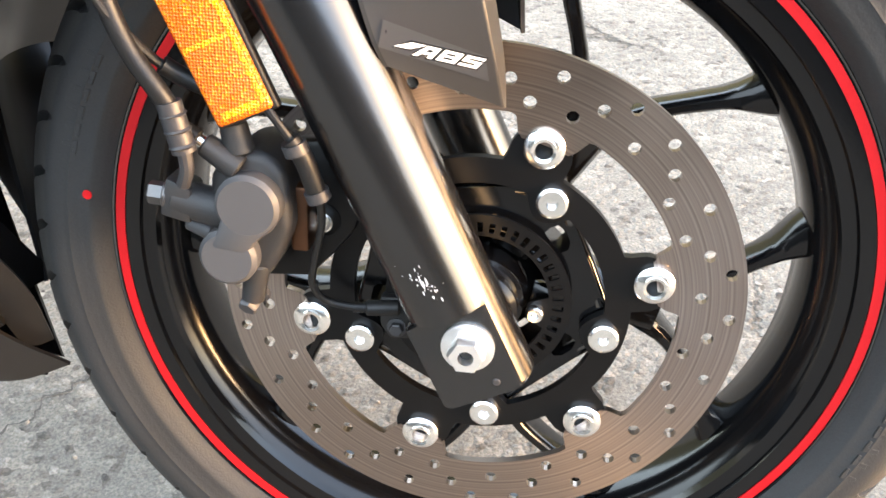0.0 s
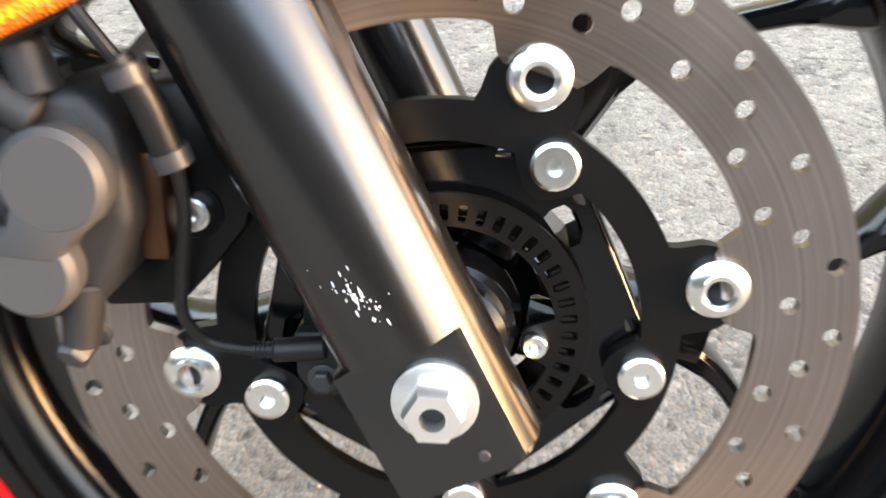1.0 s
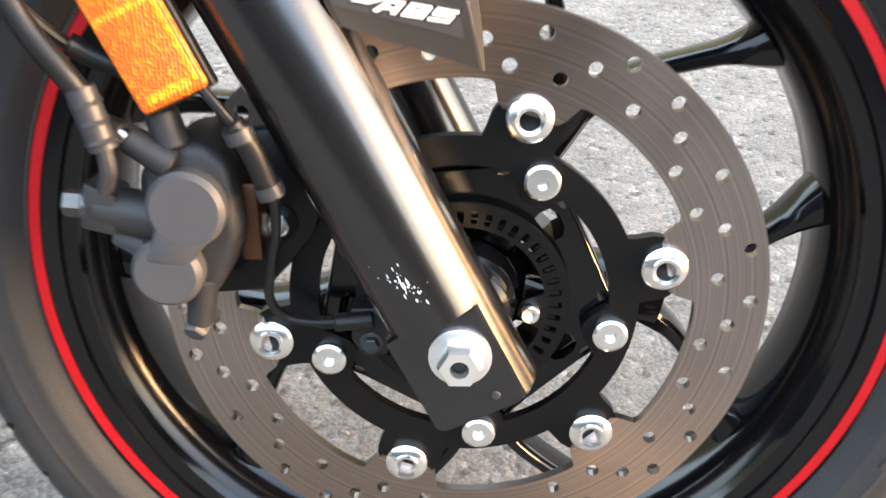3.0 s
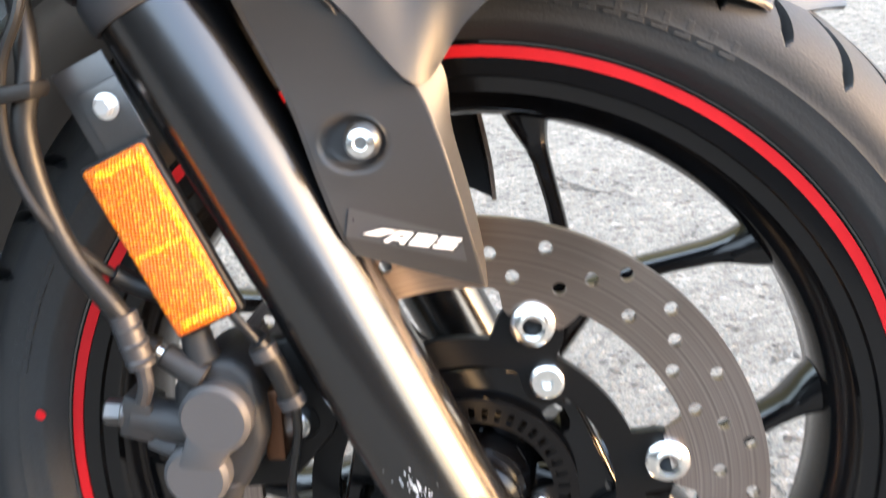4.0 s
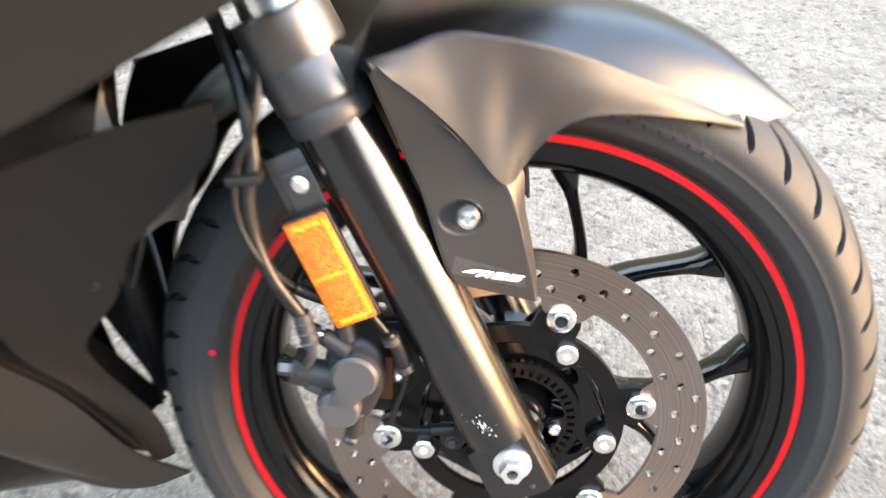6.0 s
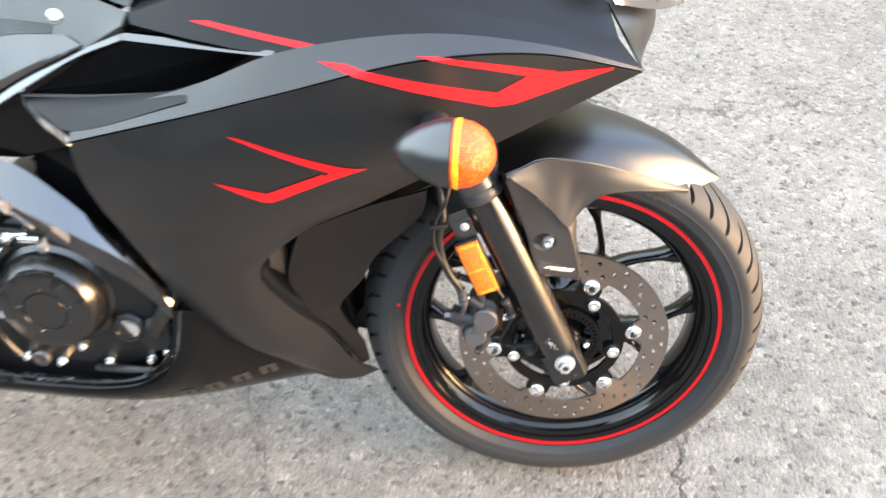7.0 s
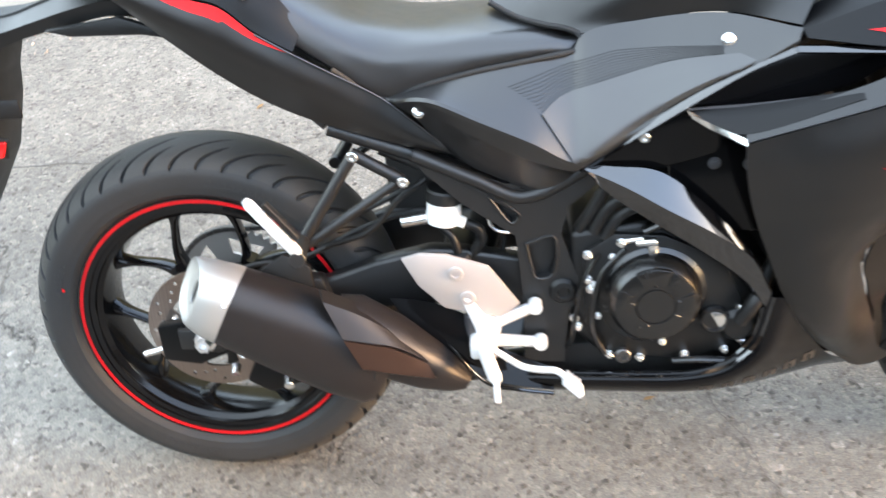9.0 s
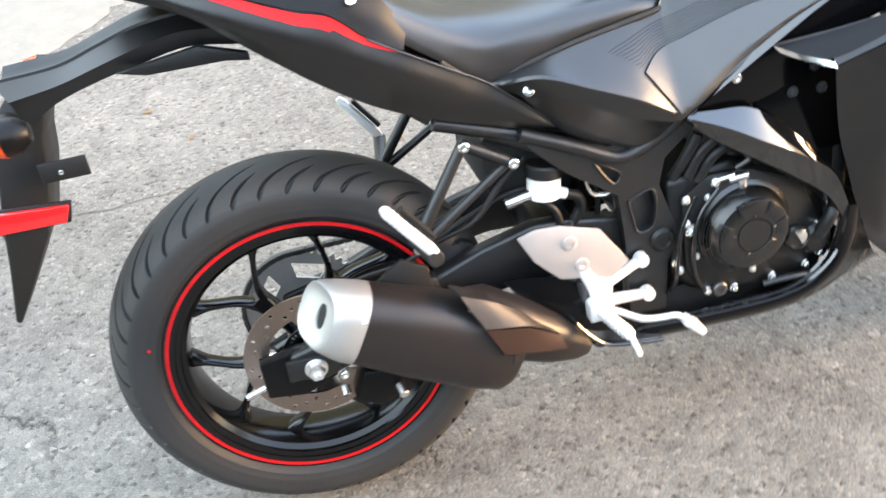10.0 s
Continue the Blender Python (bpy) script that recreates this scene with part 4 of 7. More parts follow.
    for kind, grow, off, mat, what in (("badge_shadow", 0.0008, 0.0010, M_GLOSS, "black outline of the badge letters"), ("badge_letters", 0.0, 0.0014, M_WHITE, "white antilock badge letters")):
        letters = bmesh.new()
        for k, (ch, at) in enumerate((("-", -0.0046), ("A", 0.0032), ("B", 0.0140), ("S", 0.0244))):
            for quad in bars[ch]:
                cx, cz = sum(q[0] for q in quad) / 4, sum(q[1] for q in quad) / 4
                ring = []
                for u, v in quad:
                    px = at + 0.0090 * u + 0.0036 * v + math.copysign(grow, u - cx)
                    pz = 0.0058 * v + math.copysign(grow, v - cz)
                    x0 = -0.0368 + px * math.cos(ang) - pz * math.sin(ang)
                    z0 = 0.4432 + px * math.sin(ang) + pz * math.cos(ang)
                    h = bvh.ray_cast(Vector((x0, -1, z0)), Vector((0, 1, 0)))[0]
                    ring.append(letters.verts.new((x0, (h.y if h else -0.125) - off, z0)))
                letters.faces.new(ring)
        part(kind, letters, mat, crown, what)
    return crown


build_mudguard()


# ---- amber reflector on its bracket ----
def fork_box(s0, s1, o0, o1, y0, y1, bevel):
    poly = [(on_fork(s, o).x, on_fork(s, o).z) for s, o in ((s0, o0), (s0, o1), (s1, o1), (s1, o0))]
    return prism(poly, y0, y1, bevel, 3)


def build_reflector():
    back = part("side_reflector", fork_box(0.1500, 0.2345, -0.0625, -0.0288, -0.128, -0.1345, 0.0015), M_RESIN, bike, "amber side reflector in a black holder")
    part("lens", fork_box(0.1515, 0.2330, -0.0608, -0.0304, -0.1340, -0.1385, 0.0022), M_AMBER, back, "amber prismatic lens")
    for s0, s1, o0, o1 in ((0.156, 0.229, -0.0346, -0.0322), (0.2265, 0.2300, -0.056, -0.036), (0.1545, 0.1580, -0.056, -0.036), (0.1890, 0.1912, -0.0590, -0.036)):
        part("prism_band", fork_box(s0, s1, o0, o1, -0.1378, -0.1388, 0.0002), M_AMBER_BAND, back)
    br = part("bracket", fork_box(0.2335, 0.274, -0.0560, -0.0300, -0.1265, -0.1245, 0.0006), M_BRACKET, back, "bent zinc plated bracket")
    part("bracket_step", fork_box(0.2335, 0.262, -0.0500, -0.0290, -0.1290, -0.1266, 0.0006), M_BRACKET, back)
    part("bracket_tab", fork_box(0.248, 0.272, -0.030, -0.018, -0.121, -0.119, 0.0006), M_BRACKET, back)
    p = on_fork(0.2525, -0.0393)
    part("bolt", hex_head((p.x, -0.1291, p.z), 0.0042, 0.005), M_NUT, back)
    back.location = (-0.005, 0.0115, -0.002)
    return back


build_reflector()


# ---- front brake caliper, hoses, sensor cable ----
def build_caliper():
    body = part("front_caliper", prism([(-0.089, 0.384), (-0.087, 0.352), (-0.098, 0.328), (-0.108, 0.318), (-0.128, 0.318), (-0.139, 0.334), (-0.131, 0.352), (-0.129, 0.382), (-0.112, 0.395), (-0.098, 0.394)], -0.122, -0.074, 0.006, 3), M_CALIPER, bike, "grey two-piston front brake caliper")
    for x, z, r, y in ((-0.107, 0.368, 0.0168, -0.1325), (-0.119, 0.3385, 0.0155, -0.1315)):
        part("piston_housing", lathe([(0, 0), (r, 0), (r, 0.012), (r - 0.0015, 0.0135), (r - 0.0022, 0.0145), (0, 0.0145)], 40, (x, y + 0.0145, z), (0, -1, 0)), M_CALIPER_FACE, body, "flat grey piston cap")
    part("bridge", prism([(-0.0925, 0.3575), (-0.1030, 0.3495), (-0.1080, 0.3415), (-0.1285, 0.3435), (-0.1225, 0.3560), (-0.1195, 0.3655)], -0.1322, -0.118, 0.003), M_CALIPER_FACE, body)
    part("hose_boss", rod((-0.118, -0.118, 0.359), (-0.149, -0.118, 0.366), 0.0105, 0.0098), M_CALIPER, body)
    part("hose_block", prism([(-0.155, 0.358), (-0.139, 0.354), (-0.137, 0.373), (-0.150, 0.379)], -0.127, -0.108, 0.002), M_CALIPER, body)
    part("banjo_bolt", hex_head((-0.152, -0.119, 0.3665), 0.0062, 0.011, (-0.95, -0.1, 0.12)), M_BRACKET, body, "plated banjo bolt")
    part("bleed_boss", rod((-0.112, -0.122, 0.385), (-0.130, -0.122, 0.397), 0.0075, 0.0062), M_CALIPER, body)
    part("bleed_screw", rod((-0.129, -0.122, 0.3965), (-0.1335, -0.122, 0.3995), 0.0036, 0.0036, 12), M_CHROME, body)
    part("bleed_cap", rod((-0.1325, -0.122, 0.399), (-0.1405, -0.122, 0.4045), 0.0055, 0.0042, 14), M_HOSE, body, "black rubber bleed cap")
    part("slide_pin", rod((-0.107, -0.118, 0.332), (-0.111, -0.118, 0.309), 0.0072, 0.0062), M_CALIPER, body)
    part("pin_bolt", hex_head((-0.1105, -0.1105, 0.3115), 0.0058, 0.014, (-0.2, -0.8, -0.45)), M_CLIP, body)
    part("lower_ear", rod((-0.128, -0.112, 0.343), (-0.146, -0.112, 0.350), 0.006, 0.005), M_CALIPER_FACE, body)
    part("top_ear", rod((-0.113, -0.118, 0.392), (-0.116, -0.118, 0.408), 0.008, 0.007), M_CALIPER, body)
    part("pad", box((-0.092, -0.108, 0.335), (-0.082, -0.09, 0.372), 0.002), M_GOLD, body, "bronze edge of the brake pad")
    body.location = (-0.0070, 0.0070, -0.0045)
    part("carrier_bracket", prism([(-0.060, 0.378), (-0.055, 0.360), (-0.062, 0.340), (-0.074, 0.325), (-0.088, 0.310), (-0.117, 0.308), (-0.112, 0.33), (-0.096, 0.36), (-0.094, 0.390), (-0.072, 0.392)], -0.088, -0.074, 0.003), M_SATIN, body, "black caliper carrier")
    part("carrier_lug", rod((-0.0790, -0.072, 0.346), (-0.0790, -0.0885, 0.346), 0.0105, n=32), M_SATIN, body)
    part("carrier_bolt", cap_head((-0.0790, -0.0882, 0.346), 0.0064, 0.005), M_CHROME, body)
    return body


def build_front_lines():
    hose = part("brake_hose", tube([(-0.215, -0.085, 0.640), (-0.182, -0.112, 0.565), (-0.174, -0.125, 0.522), (-0.178, -0.128, 0.499), (-0.175, -0.128, 0.469), (-0.165, -0.128, 0.441), (-0.152, -0.127, 0.420), (-0.147, -0.125, 0.410)], 0.0050, 12, 70), M_HOSE, bike, "black front brake hose")
    part("crimp", tube([(-0.1485, -0.126, 0.416), (-0.1450, -0.1255, 0.400), (-0.1430, -0.125, 0.391)], 0.0062, 14, 12), M_CLIP, hose, "crimped hose fitting")
    for s in (0.2, 0.55, 0.9):
        x, z = -0.1480 + 0.005 * s, 0.414 - 0.022 * s
        part("crimp_ring", lathe([(0.0060, -0.0012), (0.0070, 0.0), (0.0060, 0.0012)], 16, (x, -0.1255, z), (0.22, 0.02, -1)), M_CLIP, hose)
    part("pipe", tube([(-0.1430, -0.125, 0.391), (-0.1432, -0.124, 0.381), (-0.1470, -0.121, 0.372)], 0.0036, 10, 16), M_CLIP, hose)
    link = part("hose_upper", tube([(-0.195, -0.088, 0.640), (-0.168, -0.120, 0.580), (-0.171, -0.131, 0.546), (-0.181, -0.132, 0.525), (-0.185, -0.132, 0.500), (-0.183, -0.132, 0.482), (-0.174, -0.132, 0.461), (-0.160, -0.124, 0.440), (-0.1514, -0.118, 0.4300), (-0.136, -0.113, 0.4200), (-0.118, -0.113, 0.418), (-0.104, -0.118, 0.418)], 0.0025, 10, 90), M_HOSE, hose)
    part("clip", tube([(-0.1530, -0.119, 0.4320), (-0.1461, -0.1155, 0.4264), (-0.128, -0.113, 0.4185)], 0.0048, 12, 12), M_HOSE, hose)
    part("hose_clip", prism([(-0.190, 0.508), (-0.168, 0.511), (-0.167, 0.518), (-0.190, 0.515)], -0.137, -0.120, 0.002), M_RESIN, hose, "black clip round hose and cable")
    cable = part("sensor_cable", tube([(-0.112, -0.120, 0.428), (-0.0985, -0.122, 0.4109), (-0.088, -0.120, 0.395), (-0.081, -0.118, 0.3817), (-0.0787, -0.114, 0.3652), (-0.080, -0.108, 0.3508), (-0.0868, -0.098, 0.3251), (-0.0905, -0.090, 0.3054), (-0.0853, -0.083, 0.2927), (-0.0705, -0.078, 0.2873), (-0.060, -0.0755, 0.2862)], 0.0023, 10, 90), M_HOSE, bike, "thin black wheel speed sensor cable")
    part("sleeve", tube([(-0.091, -0.1212, 0.400), (-0.0855, -0.1195, 0.391), (-0.0795, -0.1155, 0.370)], 0.0052, 14, 16), M_HOSE, cable)
    for x, y, z in ((-0.0885, -0.1205, 0.3955), (-0.0795, -0.1155, 0.3700)):
        part("clamp", lathe([(0.0050, -0.0028), (0.0064, -0.0028), (0.0064, 0.0028), (0.0050, 0.0028)], 18, (x, y, z), (0.3, 0.1, -0.9), True), M_CLIP, cable, "grey cable clamp")
    for k in range(5):
        part("strain_ring", lathe([(0.0022, -0.0006), (0.0032, -0.0006), (0.0032, 0.0006), (0.0022, 0.0006)], 14, (-0.0700 + 0.0016 * k, -0.0779 + 0.0003 * k, 0.2871 - 0.0001 * k), (1, 0.15, -0.05), True), M_HOSE, cable)
    part("sensor", rod((-0.0635, -0.0762, 0.2862), (-0.0440, -0.0735, 0.2868), 0.0046), M_RESIN, cable, "black wheel speed sensor")
    part("sensor_mount", prism([(-0.0560, 0.2925), (-0.0400, 0.2930), (-0.0330, 0.2820), (-0.0380, 0.2660), (-0.0500, 0.2650), (-0.0560, 0.2740)], -0.0730, -0.0640, 0.002), M_RESIN, cable)
    part("sensor_bolt", hex_head((-0.0457, -0.0730, 0.2735), 0.0044, 0.005), M_CLIP, cable)


build_caliper()
build_front_lines()


# ---- turn signal ----
def build_signal(side):
    c = (-0.160, 0.300 * side, 0.698)
    ax = (1, 0.06 * side, 0.0)
    body = part("front_turn_signal", lathe([(0, -0.060), (0.009, -0.056), (0.019, -0.046), (0.0275, -0.030), (0.0335, -0.012), (0.0350, 0.0), (0.033, 0.001), (0, 0.001)], 48, c, ax), M_SHELL, bike, "front turn signal with black shell and orange lens")
    part("lens", lathe([(0, 0.0012), (0.0345, 0.0012), (0.0348, 0.006), (0.0325, 0.020), (0.026, 0.032), (0.016, 0.040), (0.006, 0.0435), (0, 0.044)], 48, c, ax), M_LENS, body, "orange ribbed lens")
    part("lens_band", lathe([(0.0346, 0.0035), (0.0354, 0.0040), (0.0353, 0.0090), (0.0340, 0.0095)], 48, c, ax, True), M_AMBER_BAND, body, "bright yellow inner band of the lens")
    part("stalk", tube([(-0.172, 0.285 * side, 0.698), (-0.178, 0.25 * side, 0.697), (-0.182, 0.215 * side, 0.695)], (0.014, 0.019), 16, 14), M_RESIN, body)
    return body


build_signal(-1)
build_signal(1)


# ---- fairing ----
FACET = [
    [(-0.574, -0.213, 0.676), (-0.430, -0.222, 0.726), (-0.340, -0.226, 0.766), (-0.200, -0.216, 0.787), (-0.080, -0.196, 0.775), (0.040, -0.166, 0.742)],
    [(-0.577, -0.231, 0.657), (-0.430, -0.247, 0.703), (-0.340, -0.249, 0.731), (-0.200, -0.238, 0.767), (-0.080, -0.203, 0.767), (0.038, -0.167, 0.740)],
]
SIDE = [
    [(-0.577, -0.231, 0.657), (-0.430, -0.247, 0.703), (-0.340, -0.249, 0.731), (-0.200, -0.238, 0.767), (-0.080, -0.203, 0.767), (0.038, -0.167, 0.740)],
    [(-0.572, -0.229, 0.615), (-0.450, -0.252, 0.645), (-0.350, -0.253, 0.662), (-0.240, -0.244, 0.678), (-0.140, -0.217, 0.693), (-0.045, -0.182, 0.698)],
    [(-0.560, -0.219, 0.570), (-0.460, -0.246, 0.590), (-0.370, -0.244, 0.603), (-0.280, -0.228, 0.618), (-0.200, -0.206, 0.632), (-0.150, -0.190, 0.640)],
    [(-0.547, -0.209, 0.535), (-0.470, -0.234, 0.548), (-0.410, -0.234, 0.557), (-0.350, -0.222, 0.565), (-0.300, -0.205, 0.572), (-0.260, -0.192, 0.578)],
    [(-0.535, -0.202, 0.505), (-0.480, -0.222, 0.508), (-0.440, -0.222, 0.512), (-0.400, -0.214, 0.520), (-0.365, -0.202, 0.528), (-0.338, -0.190, 0.534)],
    [(-0.522, -0.196, 0.475), (-0.480, -0.211, 0.472), (-0.450, -0.212, 0.470), (-0.432, -0.208, 0.470), (-0.414, -0.202, 0.472), (-0.395, -0.190, 0.476)],
    [(-0.496, -0.181, 0.415), (-0.450, -0.188, 0.395), (-0.410, -0.180, 0.388), (-0.374, -0.158, 0.403)],
    [(-0.463, -0.160, 0.355), (-0.418, -0.155, 0.325), (-0.375, -0.135, 0.310), (-0.336, -0.108, 0.325)],
    [(-0.415, -0.115, 0.285), (-0.375, -0.100, 0.255), (-0.342, -0.085, 0.236), (-0.300, -0.070, 0.242)],
    [(-0.345, -0.075, 0.213), (-0.325, -0.066, 0.202), (-0.298, -0.058, 0.200), (-0.268, -0.050, 0.210)],
]
LIP = [(-0.362, -0.199, 0.532), (-0.395, -0.189, 0.475), (-0.374, -0.157, 0.402), (-0.336, -0.107, 0.325), (-0.300, -0.069, 0.243)]
INNER = [[(x, y, z), (x - 0.012, y + 0.025, z), (x - 0.012, y + 0.05, z), (x - 0.006, y + 0.075, z)] for x, y, z in LIP]
DUCT = [
    [(-0.352, -0.150, 0.508), (-0.277, -0.135, 0.537), (-0.195, -0.125, 0.562)],
    [(-0.366, -0.145, 0.465), (-0.300, -0.130, 0.485), (-0.200, -0.118, 0.527)],
    [(-0.371, -0.140, 0.425), (-0.320, -0.125, 0.438), (-0.262, -0.115, 0.455)],
    [(-0.360, -0.132, 0.396), (-0.325, -0.118, 0.400), (-0.282, -0.108, 0.412)],
    [(-0.350, -0.122, 0.366), (-0.332, -0.112, 0.366), (-0.312, -0.104, 0.370)],
    [(-0.332, -0.100, 0.328), (-0.322, -0.090, 0.328), (-0.312, -0.082, 0.330)],
    [(-0.310, -0.064, 0.262), (-0.300, -0.058, 0.262), (-0.290, -0.050, 0.264)],
    [(-0.299, -0.052, 0.222), (-0.292, -0.046, 0.220), (-0.284, -0.040, 0.222)],
]
VANE = [[(-0.388, -0.165, 0.492), (-0.388, -0.163, 0.462)], [(-0.366, -0.140, 0.510), (-0.370, -0.138, 0.430)]]
UPPER = [
    [(-0.505, -0.150, 0.800), (-0.416, -0.145, 0.838), (-0.324, -0.135, 0.862), (-0.205, -0.118, 0.866), (-0.115, -0.100, 0.850), (-0.050, -0.095, 0.825), (0.000, -0.110, 0.792)],
    [(-0.507, -0.183, 0.785), (-0.403, -0.188, 0.822), (-0.320, -0.186, 0.833), (-0.203, -0.183, 0.808), (-0.115, -0.172, 0.792), (-0.050, -0.160, 0.780), (0.010, -0.150, 0.768)],
    [(-0.503, -0.190, 0.777), (-0.425, -0.212, 0.770), (-0.345, -0.222, 0.764), (-0.205, -0.212, 0.784), (-0.100, -0.196, 0.774), (-0.030, -0.181, 0.760), (0.036, -0.163, 0.740)],
]
NOSE = [
    [(0.000, -0.110, 0.793), (0.040, -0.065, 0.790), (0.065, 0.0, 0.788), (0.040, 0.065, 0.790), (0.000, 0.110, 0.793)],
    [(0.022, -0.145, 0.762), (0.052, -0.085, 0.752), (0.070, 0.0, 0.745), (0.052, 0.085, 0.752), (0.022, 0.145, 0.762)],
    [(0.037, -0.163, 0.740), (0.045, -0.090, 0.722), (0.050, 0.0, 0.715), (0.045, 0.090, 0.722), (0.037, 0.163, 0.740)],
]


def build_fairing():
    skin = lambda f, k, s: join(sheet(grid(f, 90, 6, True), 0.003, s), sheet(grid(k, 90, 90), 0.003, s))
    probe = skin(FACET, SIDE, 1)
    bvh = BVHTree.FromBMesh(probe)
    fairing = part("side_fairing", probe, M_MATTE, bike, "matte black side fairing with red angular graphics")
    other = part("side_fairing", skin(mirrored(FACET), mirrored(SIDE), -1), M_MATTE, bike, "matte black side fairing")
    for rws, s, p in ((INNER, 1, fairing), (mirrored(INNER), -1, other)):
        part("inner_cowl", sheet(grid(rws, 24, 36), 0.003, s), M_SATIN, p, "black inner lip of the air duct")
    for flip, p in ((1, fairing), (-1, other)):
        turn = (lambda r: r) if flip == 1 else mirrored
        duct = part("duct_panel", sheet(grid(turn(DUCT), 24, 34), 0.004, flip), M_DUCT, p, "black duct panel behind the tyre")
        part("duct_vane", sheet(grid(turn(VANE), 6, 8), 0.003, flip), M_MATTE, p)
        part("duct_screw", cap_head((-0.293, -0.116 * flip, 0.425), 0.005, 0.003, (0, -flip, 0)), M_RESIN, duct)
    up = sheet(grid(UPPER, 60, 18, True), 0.003)
    ubvh = BVHTree.FromBMesh(up)
    # near panel takes the duller black in place of the dark reflection on it
    upper = part("upper_fairing", up, M_SATIN, bike, "matte black upper fairing with a red stripe", 14)
    part("upper_fairing", sheet(grid(mirrored(UPPER), 60, 18, True), 0.003, -1), M_MATTE, bike, "matte black upper fairing")
    part("nose", sheet(grid(NOSE, 40, 12), 0.003), M_MATTE, upper)
    # red graphics
    part("stripe", decal([((-0.437, 0.789), (-0.417, 0.791), (-0.303, 0.775), (-0.317, 0.7705))], ubvh, 0.0012, 4, 16), M_RED, upper, "thin red stripe")
    arrow = [
        ((-0.300, 0.7635), (-0.272, 0.7635), (-0.117, 0.7290), (-0.120, 0.7135)),
        ((-0.120, 0.7135), (-0.117, 0.7290), (-0.084, 0.7465), (-0.097, 0.7145)),
        ((-0.097, 0.7145), (-0.084, 0.7465), (0.005, 0.7475), (0.006, 0.7455)),
        ((-0.201, 0.7725), (-0.180, 0.7725), (-0.055, 0.7480), (-0.088, 0.7455)),
    ]
    part("arrow_graphic", decal(arrow[:3], bvh, 0.0012, 14, 14), M_RED, fairing, "red arrow graphic")
    part("arrow_bar", decal(arrow[3:], bvh, 0.0012, 14, 14), M_RED, fairing)
    vee = [
        ((-0.397, 0.6850), (-0.382, 0.6820), (-0.270, 0.6470), (-0.292, 0.6430)),
        ((-0.292, 0.6430), (-0.270, 0.6470), (-0.252, 0.6450), (-0.300, 0.6270)),
        ((-0.300, 0.6405), (-0.285, 0.6330), (-0.355, 0.6020), (-0.361, 0.6150)),
        ((-0.361, 0.6150), (-0.355, 0.6020), (-0.366, 0.6030), (-0.416, 0.6290)),
    ]
    part("vee_graphic", decal(vee, bvh, 0.0012, 14, 10), M_RED, fairing, "red chevron graphic")
    # intake lip behind the shoulder of the fairing
    lip = [
        [(-0.640, -0.183, 0.686), (-0.560, -0.196, 0.694), (-0.440, -0.222, 0.718)],
        [(-0.634, -0.192, 0.680), (-0.570, -0.212, 0.680), (-0.440, -0.228, 0.715)],
        [(-0.616, -0.204, 0.670), (-0.576, -0.222, 0.666), (-0.440, -0.236, 0.710)],
    ]
    part("intake_lip", sheet(grid(lip, 20, 8), 0.004), M_SATIN, fairing, "black intake scoop with bright edge")
    part("lip_edge", sheet(grid([[(-0.643, -0.184, 0.690), (-0.622, -0.203, 0.680), (-0.577, -0.230, 0.664)], [(-0.636, -0.190, 0.680), (-0.614, -0.209, 0.670), (-0.575, -0.234, 0.655)]], 16, 3, True), 0.003), M_CHROME, fairing, "bright edge of the scoop")
    part("lip_line", tube([(-0.642, -0.184, 0.690), (-0.56, -0.196, 0.697), (-0.46, -0.215, 0.712)], 0.0022, 8, 20), M_CLIP, fairing)
    # headlight in the nose
    lens = [
        [(-0.040, -0.105, 0.855), (0.040, -0.075, 0.850), (0.090, -0.015, 0.848)],
        [(-0.010, -0.118, 0.825), (0.060, -0.080, 0.820), (0.108, -0.015, 0.815)],
        [(0.005, -0.118, 0.796), (0.062, -0.075, 0.780), (0.100, -0.015, 0.770)],
    ]
    lamp = part("headlight", sheet(grid(lens, 20, 10), 0.004), M_GLASSY, bike, "clear headlight in the nose")
    part("headlight_lens", sheet(grid(mirrored(lens), 20, 10), 0.004, -1), M_GLASSY, lamp)
    part("position_lamp", sheet(grid([[(-0.055, -0.128, 0.858), (-0.010, -0.118, 0.850)], [(-0.030, -0.134, 0.828), (0.012, -0.124, 0.815)]], 10, 8), 0.003), M_GLASSY, lamp, "clear position lamp")
    # windscreen
    screen = [
        [(-0.115, -0.122, 0.849), (-0.05, -0.07, 0.868), (-0.03, 0, 0.875), (-0.05, 0.07, 0.868), (-0.115, 0.122, 0.849)],
        [(-0.21, -0.135, 0.90), (-0.16, -0.075, 0.94), (-0.145, 0, 0.955), (-0.16, 0.075, 0.94), (-0.21, 0.135, 0.90)],
        [(-0.30, -0.12, 0.96), (-0.28, -0.065, 1.02), (-0.27, 0, 1.035), (-0.28, 0.065, 1.02), (-0.30, 0.12, 0.96)],
    ]
    part("windscreen", sheet(grid(screen, 24, 14), 0.003), M_GLOSS, bike, "dark smoked windscreen")
    part("cockpit_deck", sheet(grid([[(-0.50, -0.18, 0.79), (-0.32, -0.17, 0.85), (-0.12, -0.12, 0.845), (0.0, -0.118, 0.786)], [(-0.50, 0, 0.80), (-0.32, 0, 0.86), (-0.10, 0, 0.85), (0.06, 0, 0.77)], [(-0.50, 0.18, 0.79), (-0.32, 0.17, 0.85), (-0.12, 0.12, 0.845), (0.0, 0.118, 0.786)]], 24, 14), 0.003), M_RESIN, upper)
    return fairing


build_fairing()


